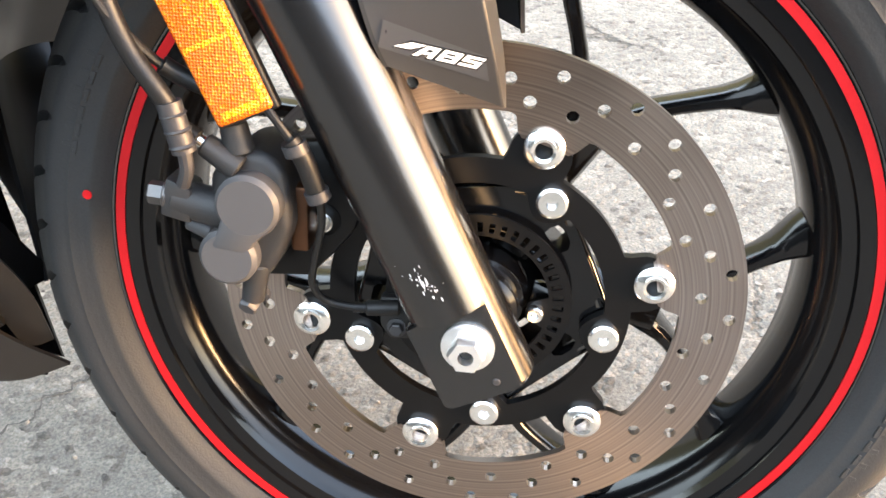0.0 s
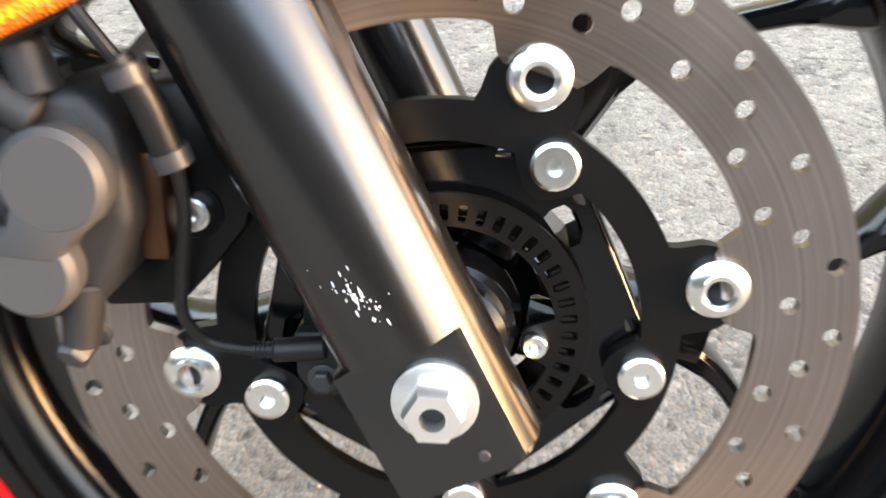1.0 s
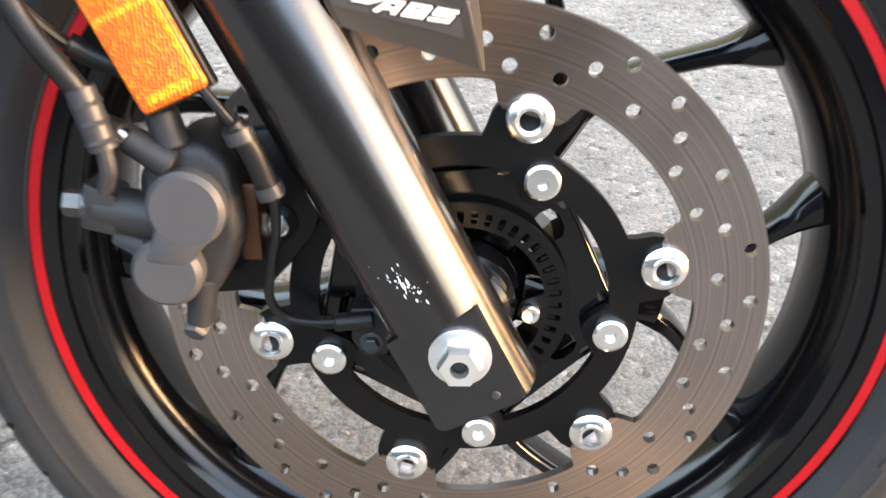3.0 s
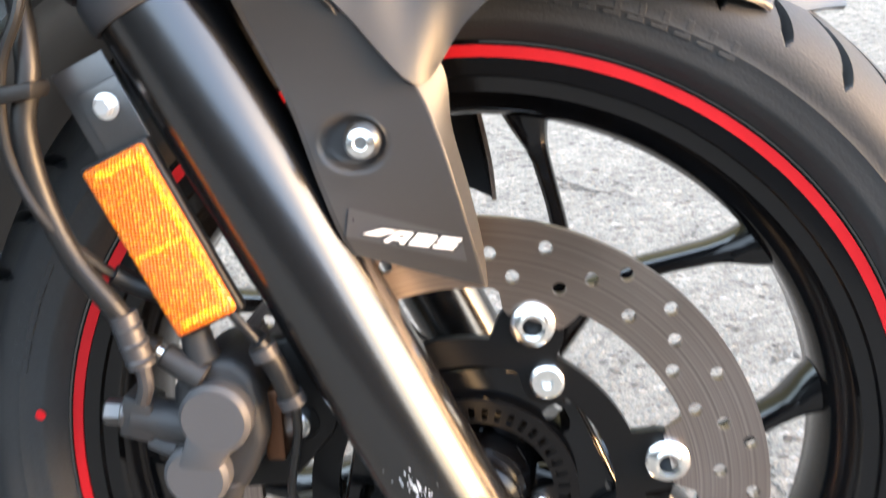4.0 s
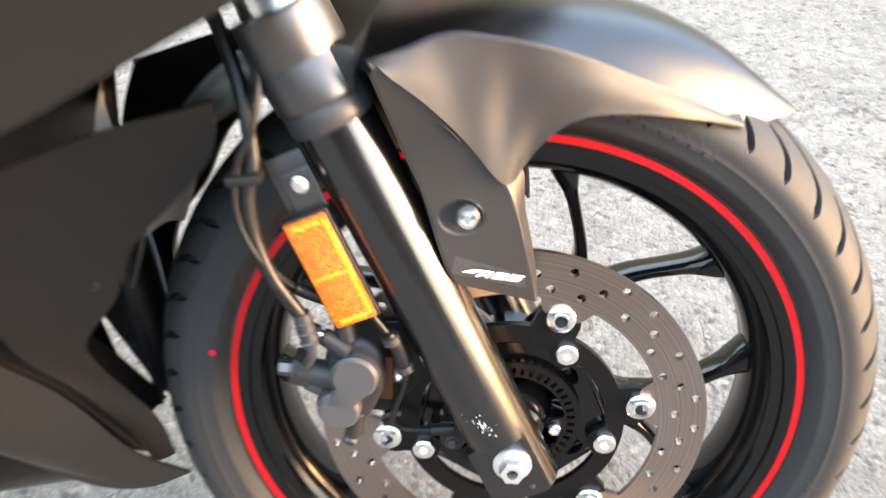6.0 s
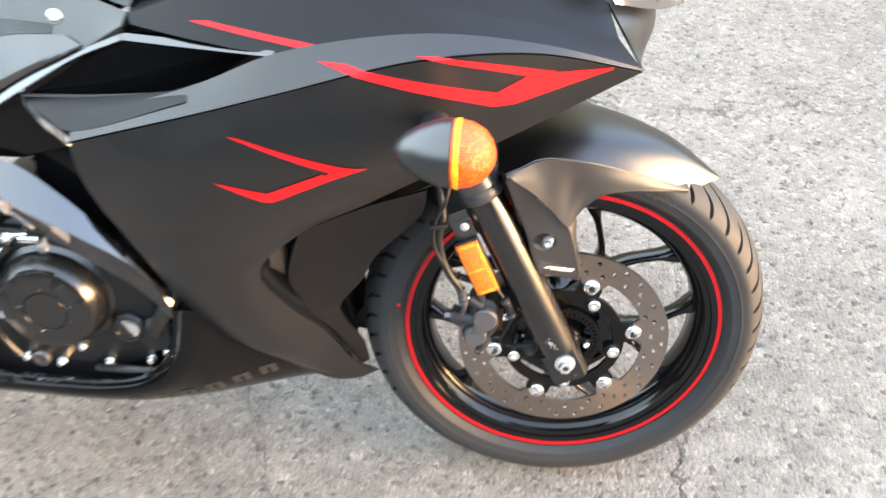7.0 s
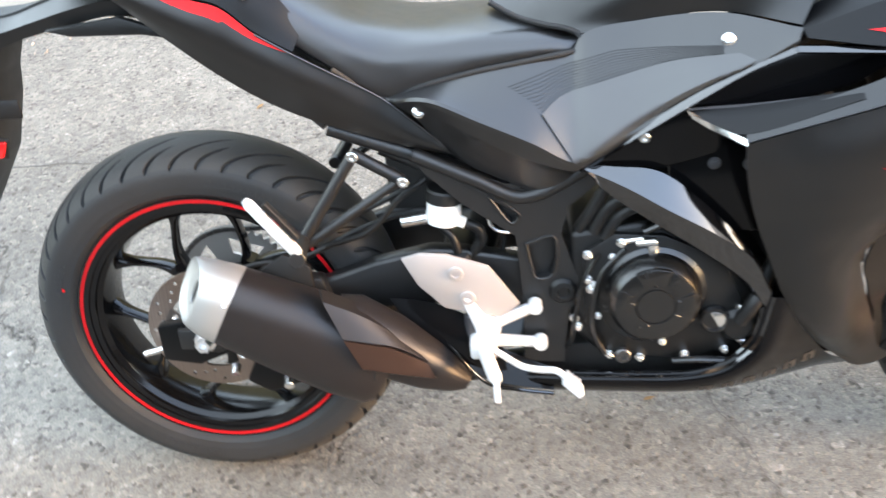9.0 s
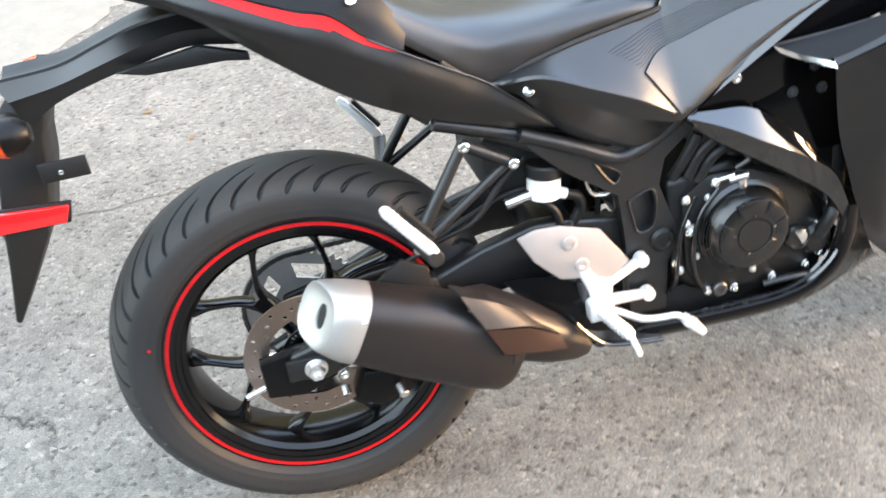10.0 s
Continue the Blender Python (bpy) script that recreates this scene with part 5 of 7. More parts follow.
# ---- tank, side covers, seat, tail ----
COVER = [
    [(-1.049, -0.140, 0.707), (-0.985, -0.140, 0.723), (-0.920, -0.138, 0.737), (-0.855, -0.133, 0.746), (-0.790, -0.127, 0.755), (-0.773, -0.123, 0.780), (-0.700, -0.126, 0.795), (-0.600, -0.147, 0.804), (-0.508, -0.182, 0.788)],
    [(-1.035, -0.146, 0.706), (-0.985, -0.180, 0.716), (-0.920, -0.196, 0.692), (-0.852, -0.202, 0.662), (-0.790, -0.194, 0.626), (-0.776, -0.191, 0.633), (-0.705, -0.184, 0.664), (-0.620, -0.185, 0.712), (-0.513, -0.190, 0.776)],
    [(-1.004, -0.150, 0.688), (-0.974, -0.172, 0.690), (-0.913, -0.186, 0.662), (-0.850, -0.190, 0.632), (-0.787, -0.188, 0.614), (-0.773, -0.186, 0.622), (-0.700, -0.180, 0.660), (-0.620, -0.181, 0.708), (-0.515, -0.189, 0.772)],
    [(-0.957, -0.144, 0.630), (-0.935, -0.146, 0.612), (-0.890, -0.149, 0.590), (-0.830, -0.153, 0.570), (-0.780, -0.162, 0.606), (-0.767, -0.165, 0.614), (-0.698, -0.170, 0.652), (-0.620, -0.174, 0.703), (-0.525, -0.188, 0.767)],
]
SEAT_EDGE = [(-1.190, -0.150, 0.820), (-1.162, -0.150, 0.796), (-1.104, -0.148, 0.752), (-1.051, -0.144, 0.713), (-0.988, -0.139, 0.721), (-0.911, -0.134, 0.741), (-0.827, -0.128, 0.755), (-0.788, -0.122, 0.758), (-0.780, -0.116, 0.767)]
SEAT = [
    [(x, y + 0.010, z - 0.004) for x, y, z in SEAT_EDGE],
    SEAT_EDGE,
    [(-1.186, -0.149, 0.836), (-1.158, -0.149, 0.812), (-1.100, -0.147, 0.772), (-1.049, -0.144, 0.745), (-0.986, -0.140, 0.750), (-0.910, -0.134, 0.763), (-0.828, -0.126, 0.770), (-0.788, -0.117, 0.770), (-0.780, -0.111, 0.774)],
    [(-1.180, -0.140, 0.852), (-1.148, -0.140, 0.826), (-1.090, -0.139, 0.789), (-1.045, -0.138, 0.770), (-0.985, -0.132, 0.772), (-0.910, -0.122, 0.779), (-0.832, -0.108, 0.782), (-0.797, -0.098, 0.779), (-0.790, -0.094, 0.780)],
    [(-1.175, -0.105, 0.862), (-1.138, -0.105, 0.832), (-1.085, -0.105, 0.802), (-1.035, -0.103, 0.788), (-0.985, -0.096, 0.785), (-0.910, -0.085, 0.788), (-0.840, -0.070, 0.790), (-0.810, -0.060, 0.788), (-0.803, -0.055, 0.788)],
    [(-1.170, 0.0, 0.865), (-1.130, 0.0, 0.834), (-1.085, 0.0, 0.806), (-1.035, 0.0, 0.793), (-0.985, 0.0, 0.790), (-0.910, 0.0, 0.794), (-0.840, 0.0, 0.796), (-0.810, 0.0, 0.794), (-0.803, 0.0, 0.794)],
]
TANK = [
    [(-0.776, -0.119, 0.780), (-0.700, -0.128, 0.796), (-0.600, -0.146, 0.806), (-0.508, -0.178, 0.792)],
    [(-0.820, -0.100, 0.790), (-0.700, -0.130, 0.835), (-0.590, -0.150, 0.855), (-0.480, -0.155, 0.850)],
    [(-0.860, -0.075, 0.799), (-0.700, -0.105, 0.890), (-0.580, -0.115, 0.920), (-0.450, -0.11, 0.905)],
    [(-0.905, 0.0, 0.815), (-0.700, 0.0, 0.915), (-0.580, 0.0, 0.950), (-0.440, 0.0, 0.930)],
]
TAIL = [
    [(-1.600, -0.070, 1.010), (-1.500, -0.105, 0.960), (-1.382, -0.160, 0.908), (-1.284, -0.166, 0.862), (-1.245, -0.166, 0.849), (-1.203, -0.165, 0.812), (-1.157, -0.164, 0.783), (-1.100, -0.156, 0.747), (-1.049, -0.148, 0.714), (-0.990, -0.145, 0.662), (-0.957, -0.140, 0.629)],
    [(-1.600, -0.078, 0.990), (-1.500, -0.115, 0.935), (-1.390, -0.166, 0.880), (-1.300, -0.172, 0.830), (-1.250, -0.172, 0.805), (-1.205, -0.170, 0.777), (-1.160, -0.168, 0.751), (-1.105, -0.160, 0.715), (-1.055, -0.152, 0.685), (-1.000, -0.148, 0.648), (-0.957, -0.141, 0.628)],
    [(-1.600, -0.060, 0.968), (-1.510, -0.100, 0.920), (-1.410, -0.146, 0.880), (-1.330, -0.150, 0.812), (-1.270, -0.151, 0.762), (-1.215, -0.150, 0.723), (-1.165, -0.149, 0.696), (-1.108, -0.146, 0.672), (-1.060, -0.143, 0.655), (-1.005, -0.141, 0.637), (-0.957, -0.139, 0.626)],
]
TAILTOP = [
    [(-1.600, -0.070, 1.012), (-1.500, -0.105, 0.963), (-1.382, -0.160, 0.911), (-1.284, -0.166, 0.865), (-1.245, -0.166, 0.852), (-1.203, -0.165, 0.815), (-1.157, -0.164, 0.786)],
    [(-1.590, -0.060, 1.030), (-1.490, -0.095, 0.985), (-1.375, -0.145, 0.938), (-1.280, -0.155, 0.890), (-1.225, -0.157, 0.866), (-1.185, -0.155, 0.835), (-1.150, -0.152, 0.800)],
    [(-1.580, -0.040, 1.045), (-1.480, -0.075, 1.005), (-1.370, -0.12, 0.965), (-1.275, -0.135, 0.915), (-1.215, -0.14, 0.885), (-1.175, -0.140, 0.855), (-1.145, -0.142, 0.812)],
]


def build_body():
    probe = sheet(grid(COVER, 72, 32, True), 0.003)
    bvh = BVHTree.FromBMesh(probe)
    cover = part("side_cover", probe, M_COVER, bike, "matte black side cover below tank and seat", 12)
    top = [(-0.832, 0.689), (-0.808, 0.706), (-0.735, 0.728), (-0.663, 0.748), (-0.581, 0.760)]
    low = [(-0.790, 0.626), (-0.762, 0.634), (-0.703, 0.673), (-0.632, 0.716), (-0.562, 0.752)]
    knee = [[(a[0] + f * (b[0] - a[0]), a[1] + f * (b[1] - a[1])) for a, b in zip(top, low)] for f in (0.0, 0.33, 0.67, 1.0)]
    kg = grid([[(x, 0, z) for x, z in r] for r in knee], 40, 20)
    h, w = kg.shape[:2]
    for a in range(h):
        for b in range(w):
            q = bvh.ray_cast(Vector((kg[a, b, 0], -1, kg[a, b, 2])), Vector((0, 1, 0)))[0]
            rise = 0.007 * (a / (h - 1)) * min(1.0, 6 * (1 - a / (h - 1)) + 0.1, 5 * b / (w - 1), 5 * (1 - b / (w - 1)))
            kg[a, b, 1] = (q.y if q else -0.16) - 0.0012 - rise
    part("knee_panel", sheet(kg, 0.002), M_TANKPAD, cover, "smooth dark grey knee panel")
    for k in range(10):
        pts = []
        f = 0.06 + 0.1 * k
        for x in np.linspace(-0.828 - 0.050 * f, -0.600, 30):
            lo = float(np.interp(x, [p[0] for p in top], [p[1] for p in top]))
            hi = float(np.interp(x, [-0.880, -0.807, -0.735, -0.664, -0.600], [0.723, 0.743, 0.762, 0.766, 0.768]))
            z = lo + (hi - lo) * f
            q = bvh.ray_cast(Vector((x, -1, z)), Vector((0, 1, 0)))[0]
            if q:
                pts.append((x, q.y - 0.0003, z))
        part("grip_rib", tube(pts, 0.0006, 5, 26), M_MATTE, cover)
    part("side_cover", sheet(grid(mirrored(COVER), 56, 30), 0.003, -1), M_MATTE, bike, "matte black side cover below tank and seat")
    for x, z in ((-0.997, 0.696), (-0.595, 0.775)):
        h = bvh.ray_cast(Vector((x, -1, z)), Vector((0, 1, 0)))[0]
        part("bolt", cap_head((x, h.y + 0.001, z), 0.0085, 0.005, (0, -1, 0.25)), M_CHROME, cover, "silver bolt")
    full = TANK + [[(x, -y, z) for x, y, z in r] for r in TANK[-2::-1]]
    part("fuel_tank", sheet(grid(full, 36, 48), 0.003), M_MATTE, bike, "matte black fuel tank")
    fs = SEAT + [[(x, -y, z) for x, y, z in r] for r in SEAT[-2::-1]]
    seat = part("rider_seat", sheet(grid(fs, 60, 60), 0.01), M_SEAT, bike, "black vinyl rider seat")
    # solid black tube in place of the shade below the seat edge
    part("seam", tube([(-1.110, -0.155, 0.757)] + [(x, y - 0.001, z + 0.003) for x, y, z in COVER[0][:5]] + [(-0.7790, -0.124, 0.760), (-0.7755, -0.121, 0.769), (-0.7795, -0.117, 0.7784), (-0.7957, -0.112, 0.7855), (-0.827, -0.102, 0.7905), (-0.8625, -0.092, 0.8005), (-0.8975, -0.082, 0.819)], 0.0042, 10, 110), M_DARK, seat, "black strip standing for the shaded gap under the seat edge")
    part("piping", tube([(x, y - 0.0030, z - 0.0025) for x, y, z in COVER[0][:5]], 0.0012, 8, 60), M_CLIP, seat, "thin pale lip below the seat")
    tp = sheet(grid(TAIL, 80, 20), 0.003)
    tb = BVHTree.FromBMesh(tp)
    tail = part("tail_panel", tp, M_MATTE, bike, "matte black tail panel with red stripe")
    part("tail_panel", sheet(grid(mirrored(TAIL), 80, 20), 0.003, -1), M_MATTE, bike, "matte black tail panel")
    top = part("tail_top", sheet(grid(TAILTOP, 60, 12), 0.003), M_SATIN, tail)
    part("tail_top", sheet(grid(mirrored(TAILTOP), 60, 12), 0.003, -1), M_SATIN, tail)
    g = grid(TAIL, 200, 60)
    du, dv = np.gradient(g, axis=1), np.gradient(g, axis=0)
    nn = np.cross(du, dv)
    nn /= np.linalg.norm(nn, axis=2, keepdims=True)
    nn *= np.sign(-nn[:, :, 1:2])
    last = int(np.argmax(g[0, :, 0] > -1.152))
    film = np.zeros((7, last, 3))
    for i in range(last):
        share = 11.0 * min(1.0, max(0.02, (-1.152 - g[0, i, 0]) / 0.075)) * (0.72 if g[0, i, 0] > -1.24 else 1.0)
        for k in range(7):
            at = share * k / 6
            lo = int(at)
            f = at - lo
            film[k, i] = (g[lo, i] + 0.0046 * nn[lo, i]) * (1 - f) + (g[lo + 1, i] + 0.0046 * nn[lo + 1, i]) * f
    bm = sheet(film)
    part("stripe", bm, M_RED, tail, "tapering red stripe along the tail")
    part("panel_edge", tube([(x, y - 0.0055, z + 0.001) for x, y, z in TAIL[0][5:]], 0.0012, 8, 60), M_BRACKET, tail, "thin bright edge of the tail panel")
    pill = [
        [(-1.56, -0.05, 1.045), (-1.40, -0.105, 0.985), (-1.28, -0.128, 0.920), (-1.20, -0.132, 0.870)],
        [(-1.57, -0.03, 1.07), (-1.40, -0.08, 1.02), (-1.28, -0.10, 0.955), (-1.19, -0.11, 0.885)],
        [(-1.57, 0.03, 1.07), (-1.40, 0.08, 1.02), (-1.28, 0.10, 0.955), (-1.19, 0.11, 0.885)],
        [(-1.56, 0.05, 1.045), (-1.40, 0.105, 0.985), (-1.28, 0.128, 0.920), (-1.20, 0.132, 0.870)],
    ]
    part("passenger_seat", sheet(grid(pill, 30, 24), 0.01), M_SEAT, bike, "black vinyl passenger seat")
    x, z = -1.212, 0.862
    part("bolt", cap_head((x, -0.1635, z), 0.007, 0.004, (0, -0.8, 0.5)), M_CHROME, tail)
    # undertray that closes the tail from below
    part("undertray", sheet(grid([[(-1.600, -0.05, 0.975), (-1.41, -0.135, 0.890), (-1.27, -0.140, 0.780), (-1.10, -0.138, 0.685), (-0.957, -0.132, 0.632)], [(-1.600, 0, 0.975), (-1.42, 0, 0.89), (-1.28, 0, 0.78), (-1.10, 0, 0.68), (-0.957, 0, 0.63)], [(-1.600, 0.06, 0.966), (-1.41, 0.145, 0.878), (-1.27, 0.150, 0.760), (-1.10, 0.145, 0.670), (-0.957, 0.138, 0.626)]], 30, 16), 0.003), M_RESIN, bike)


build_body()


# ---- black panels under the tank ----
def build_frame_covers():
    gloss = part("frame_cover", prism([(-0.776, 0.616), (-0.71, 0.663), (-0.637, 0.708), (-0.573, 0.739), (-0.51, 0.760), (-0.36, 0.757), (-0.43, 0.712), (-0.56, 0.672), (-0.60, 0.625), (-0.665, 0.606), (-0.755, 0.606)], -0.176, -0.150, 0.004), M_BELLY, bike, "gloss black frame cover beside the tank")
    part("edge_trim", sheet(grid([[(-0.784, -0.172, 0.613), (-0.708, -0.178, 0.664), (-0.636, -0.181, 0.709), (-0.571, -0.184, 0.744), (-0.518, -0.187, 0.766)], [(-0.780, -0.182, 0.606), (-0.703, -0.187, 0.656), (-0.631, -0.190, 0.701), (-0.567, -0.192, 0.738), (-0.514, -0.194, 0.760)]], 40, 4, True), 0.004), M_GLOSS, gloss, "bevelled edge strip")
    part("edge_trim", sheet(grid([[(-0.518, -0.187, 0.766), (-0.43, -0.205, 0.766), (-0.345, -0.222, 0.765)], [(-0.514, -0.194, 0.760), (-0.43, -0.211, 0.760), (-0.347, -0.226, 0.760)]], 24, 4, True), 0.004), M_GLOSS, gloss)
    part("recess", prism([(-0.60, 0.700), (-0.52, 0.752), (-0.36, 0.752), (-0.44, 0.716)], -0.150, -0.140, 0.002), M_DARK, gloss)
    part("bolt", cap_head((-0.697, -0.1785, 0.652), 0.0075, 0.005), M_CHROME, gloss)
    strip = [
        [(-0.772, -0.178, 0.614), (-0.735, -0.180, 0.611), (-0.679, -0.182, 0.604), (-0.625, -0.186, 0.565), (-0.547, -0.190, 0.478), (-0.515, -0.184, 0.420)],
        [(-0.774, -0.183, 0.611), (-0.718, -0.198, 0.587), (-0.666, -0.207, 0.558), (-0.602, -0.206, 0.520), (-0.546, -0.197, 0.475), (-0.512, -0.188, 0.412)],
        [(-0.770, -0.178, 0.605), (-0.742, -0.187, 0.578), (-0.690, -0.192, 0.541), (-0.615, -0.193, 0.490), (-0.545, -0.187, 0.432), (-0.515, -0.181, 0.388)],
        [(-0.764, -0.164, 0.600), (-0.735, -0.170, 0.570), (-0.688, -0.174, 0.533), (-0.613, -0.175, 0.482), (-0.547, -0.172, 0.424), (-0.518, -0.168, 0.376)],
    ]
    wing = part("wing_panel", sheet(grid(strip, 44, 9, True), 0.003), M_GLOSS, bike, "gloss black wing panel reflecting the sky", 14)
    belly = [
        [(-0.900, -0.150, 0.262), (-0.763, -0.168, 0.266), (-0.615, -0.176, 0.270), (-0.562, -0.177, 0.289), (-0.530, -0.178, 0.325), (-0.514, -0.180, 0.400)],
        [(-0.905, -0.158, 0.254), (-0.763, -0.176, 0.257), (-0.610, -0.184, 0.260), (-0.552, -0.186, 0.278), (-0.512, -0.184, 0.315), (-0.490, -0.177, 0.398)],
        [(-0.910, -0.150, 0.235), (-0.763, -0.165, 0.236), (-0.605, -0.172, 0.238), (-0.540, -0.168, 0.250), (-0.490, -0.162, 0.280), (-0.455, -0.150, 0.340)],
        [(-0.915, -0.110, 0.210), (-0.763, -0.120, 0.205), (-0.600, -0.125, 0.203), (-0.520, -0.120, 0.207), (-0.450, -0.105, 0.218), (-0.380, -0.080, 0.235)],
        [(-0.915, -0.050, 0.198), (-0.763, -0.055, 0.188), (-0.600, -0.055, 0.180), (-0.500, -0.050, 0.176), (-0.400, -0.028, 0.173), (-0.312, -0.010, 0.172)],
    ]
    for rws, s in ((belly, 1), (mirrored(belly), -1)):
        bp = sheet(grid(rws, 56, 30), 0.003, s)
        if s == 1:
            bb = BVHTree.FromBMesh(bp)
        pan = part("belly_pan", bp, M_BELLY, bike, "gloss black belly pan")
        if s == 1:
            main = pan
    part("belly_ledge", sheet(grid([[(x, y + 0.004, z + 0.001) for x, y, z in belly[0]], [(0.5 * (a[0] + b[0]), 0.5 * (a[1] + b[1]) - 0.004, 0.5 * (a[2] + b[2]) + 0.002) for a, b in zip(belly[0], belly[1])]], 56, 4, True), 0.002), M_GLOSS, main, "gloss black ledge of the belly pan")
    bars = []
    for i in range(6):
        x = -0.600 + 0.034 * i
        for k in (0.0, 0.013):
            bars.append(((x + k, 0.246 + 0.0025 * i), (x + k + 0.008, 0.2465 + 0.0025 * i), (x + k + 0.010, 0.222 + 0.0035 * i), (x + k + 0.002, 0.2215 + 0.0035 * i)))
        bars.append(((x, 0.247 + 0.0025 * i), (x + 0.021, 0.2475 + 0.0025 * i), (x + 0.021, 0.2415 + 0.0025 * i), (x, 0.241 + 0.0025 * i)))
    for bar in bars:
        part("mark_bar", decal([bar], bb, 0.0008, 4, 4), M_LETTER, main, "dull grey bar of the maker mark")
    return gloss


build_frame_covers()


# ---- frame, engine ----
def build_frame():
    out = [(-0.770, 0.608), (-0.742, 0.585), (-0.796, 0.541), (-0.806, 0.498), (-0.780, 0.420), (-0.784, 0.390), (-0.796, 0.36), (-0.802, 0.275), (-0.863, 0.280), (-0.862, 0.37), (-0.866, 0.431), (-0.872, 0.497), (-0.949, 0.553), (-1.000, 0.603), (-1.013, 0.632), (-0.961, 0.612), (-0.885, 0.580), (-0.837, 0.580)]
    pock1 = [(-0.908, 0.5600), (-0.880, 0.5440), (-0.866, 0.5300), (-0.876, 0.518)]
    pock2 = [(-0.857, 0.484), (-0.818, 0.495), (-0.812, 0.470), (-0.820, 0.430), (-0.843, 0.427), (-0.850, 0.450)]
    fr = part("main_frame", plate([out, pock1, pock2], -0.150, -0.138), M_FRAME, bike, "black cast frame with triangular pockets", 20)
    for loop in (pock1, pock2):
        part("pocket_rim", tube([(x, -0.1505, z) for x, z in loop + loop[:1]], 0.0022, 8, 40), M_FRAME, fr)
    part("frame_web", prism(out, -0.1385, -0.118, 0.003), M_FRAME, fr)
    part("frame_edge", tube([(-0.765, -0.148, 0.602), (-0.835, -0.150, 0.565), (-0.868, -0.150, 0.560), (-0.93, -0.150, 0.590), (-1.012, -0.146, 0.628)], 0.0105, 14, 40), M_FRAME, fr)
    part("pivot_boss", lathe([(0, 0.004), (0.009, 0.004), (0.0105, 0.007), (0.0165, 0.006), (0.021, 0.0), (0, 0)], 36, (-0.804, -0.152, 0.404), (0, -1, 0)), M_ENGINE, fr)
    for a, b in (((-0.99, -0.132, 0.615), (-1.13, -0.132, 0.668)), ((-1.13, -0.125, 0.672), (-1.25, -0.09, 0.77)), ((-0.90, -0.125, 0.56), (-1.06, -0.128, 0.635))):
        part("subframe_tube", rod(a, b, 0.0115), M_FRAME, fr)
    for a, b in (((-0.76, 0.13, 0.60), (-1.13, 0.132, 0.668)), ((-1.13, 0.125, 0.672), (-1.25, 0.09, 0.77)), ((-0.80, 0.13, 0.55), (-0.83, 0.13, 0.28))):
        part("subframe_tube", rod(a, b, 0.0125), M_FRAME, fr)
    for a, b in (((-0.745, -0.12, 0.59), (-0.42, -0.08, 0.80)), ((-0.745, 0.12, 0.59), (-0.42, 0.08, 0.80)), ((-0.70, -0.12, 0.48), (-0.44, -0.08, 0.72))):
        part("main_tube", rod(a, b, 0.018), M_FRAME, fr)
    part("head_tube", rod((-0.30, 0, 0.63), (-0.39, 0, 0.84), 0.035), M_FRAME, fr)
    for s, z0 in ((0.325, 0), (0.52, 0)):
        p = on_fork(s, -0.02)
        part("triple_clamp", prism([(p.x - 0.02, p.z - 0.016), (p.x + 0.045, p.z - 0.02), (p.x + 0.045, p.z + 0.016), (p.x - 0.02, p.z + 0.02)], -0.122, 0.122, 0.006), M_RESIN, fr)
    return fr


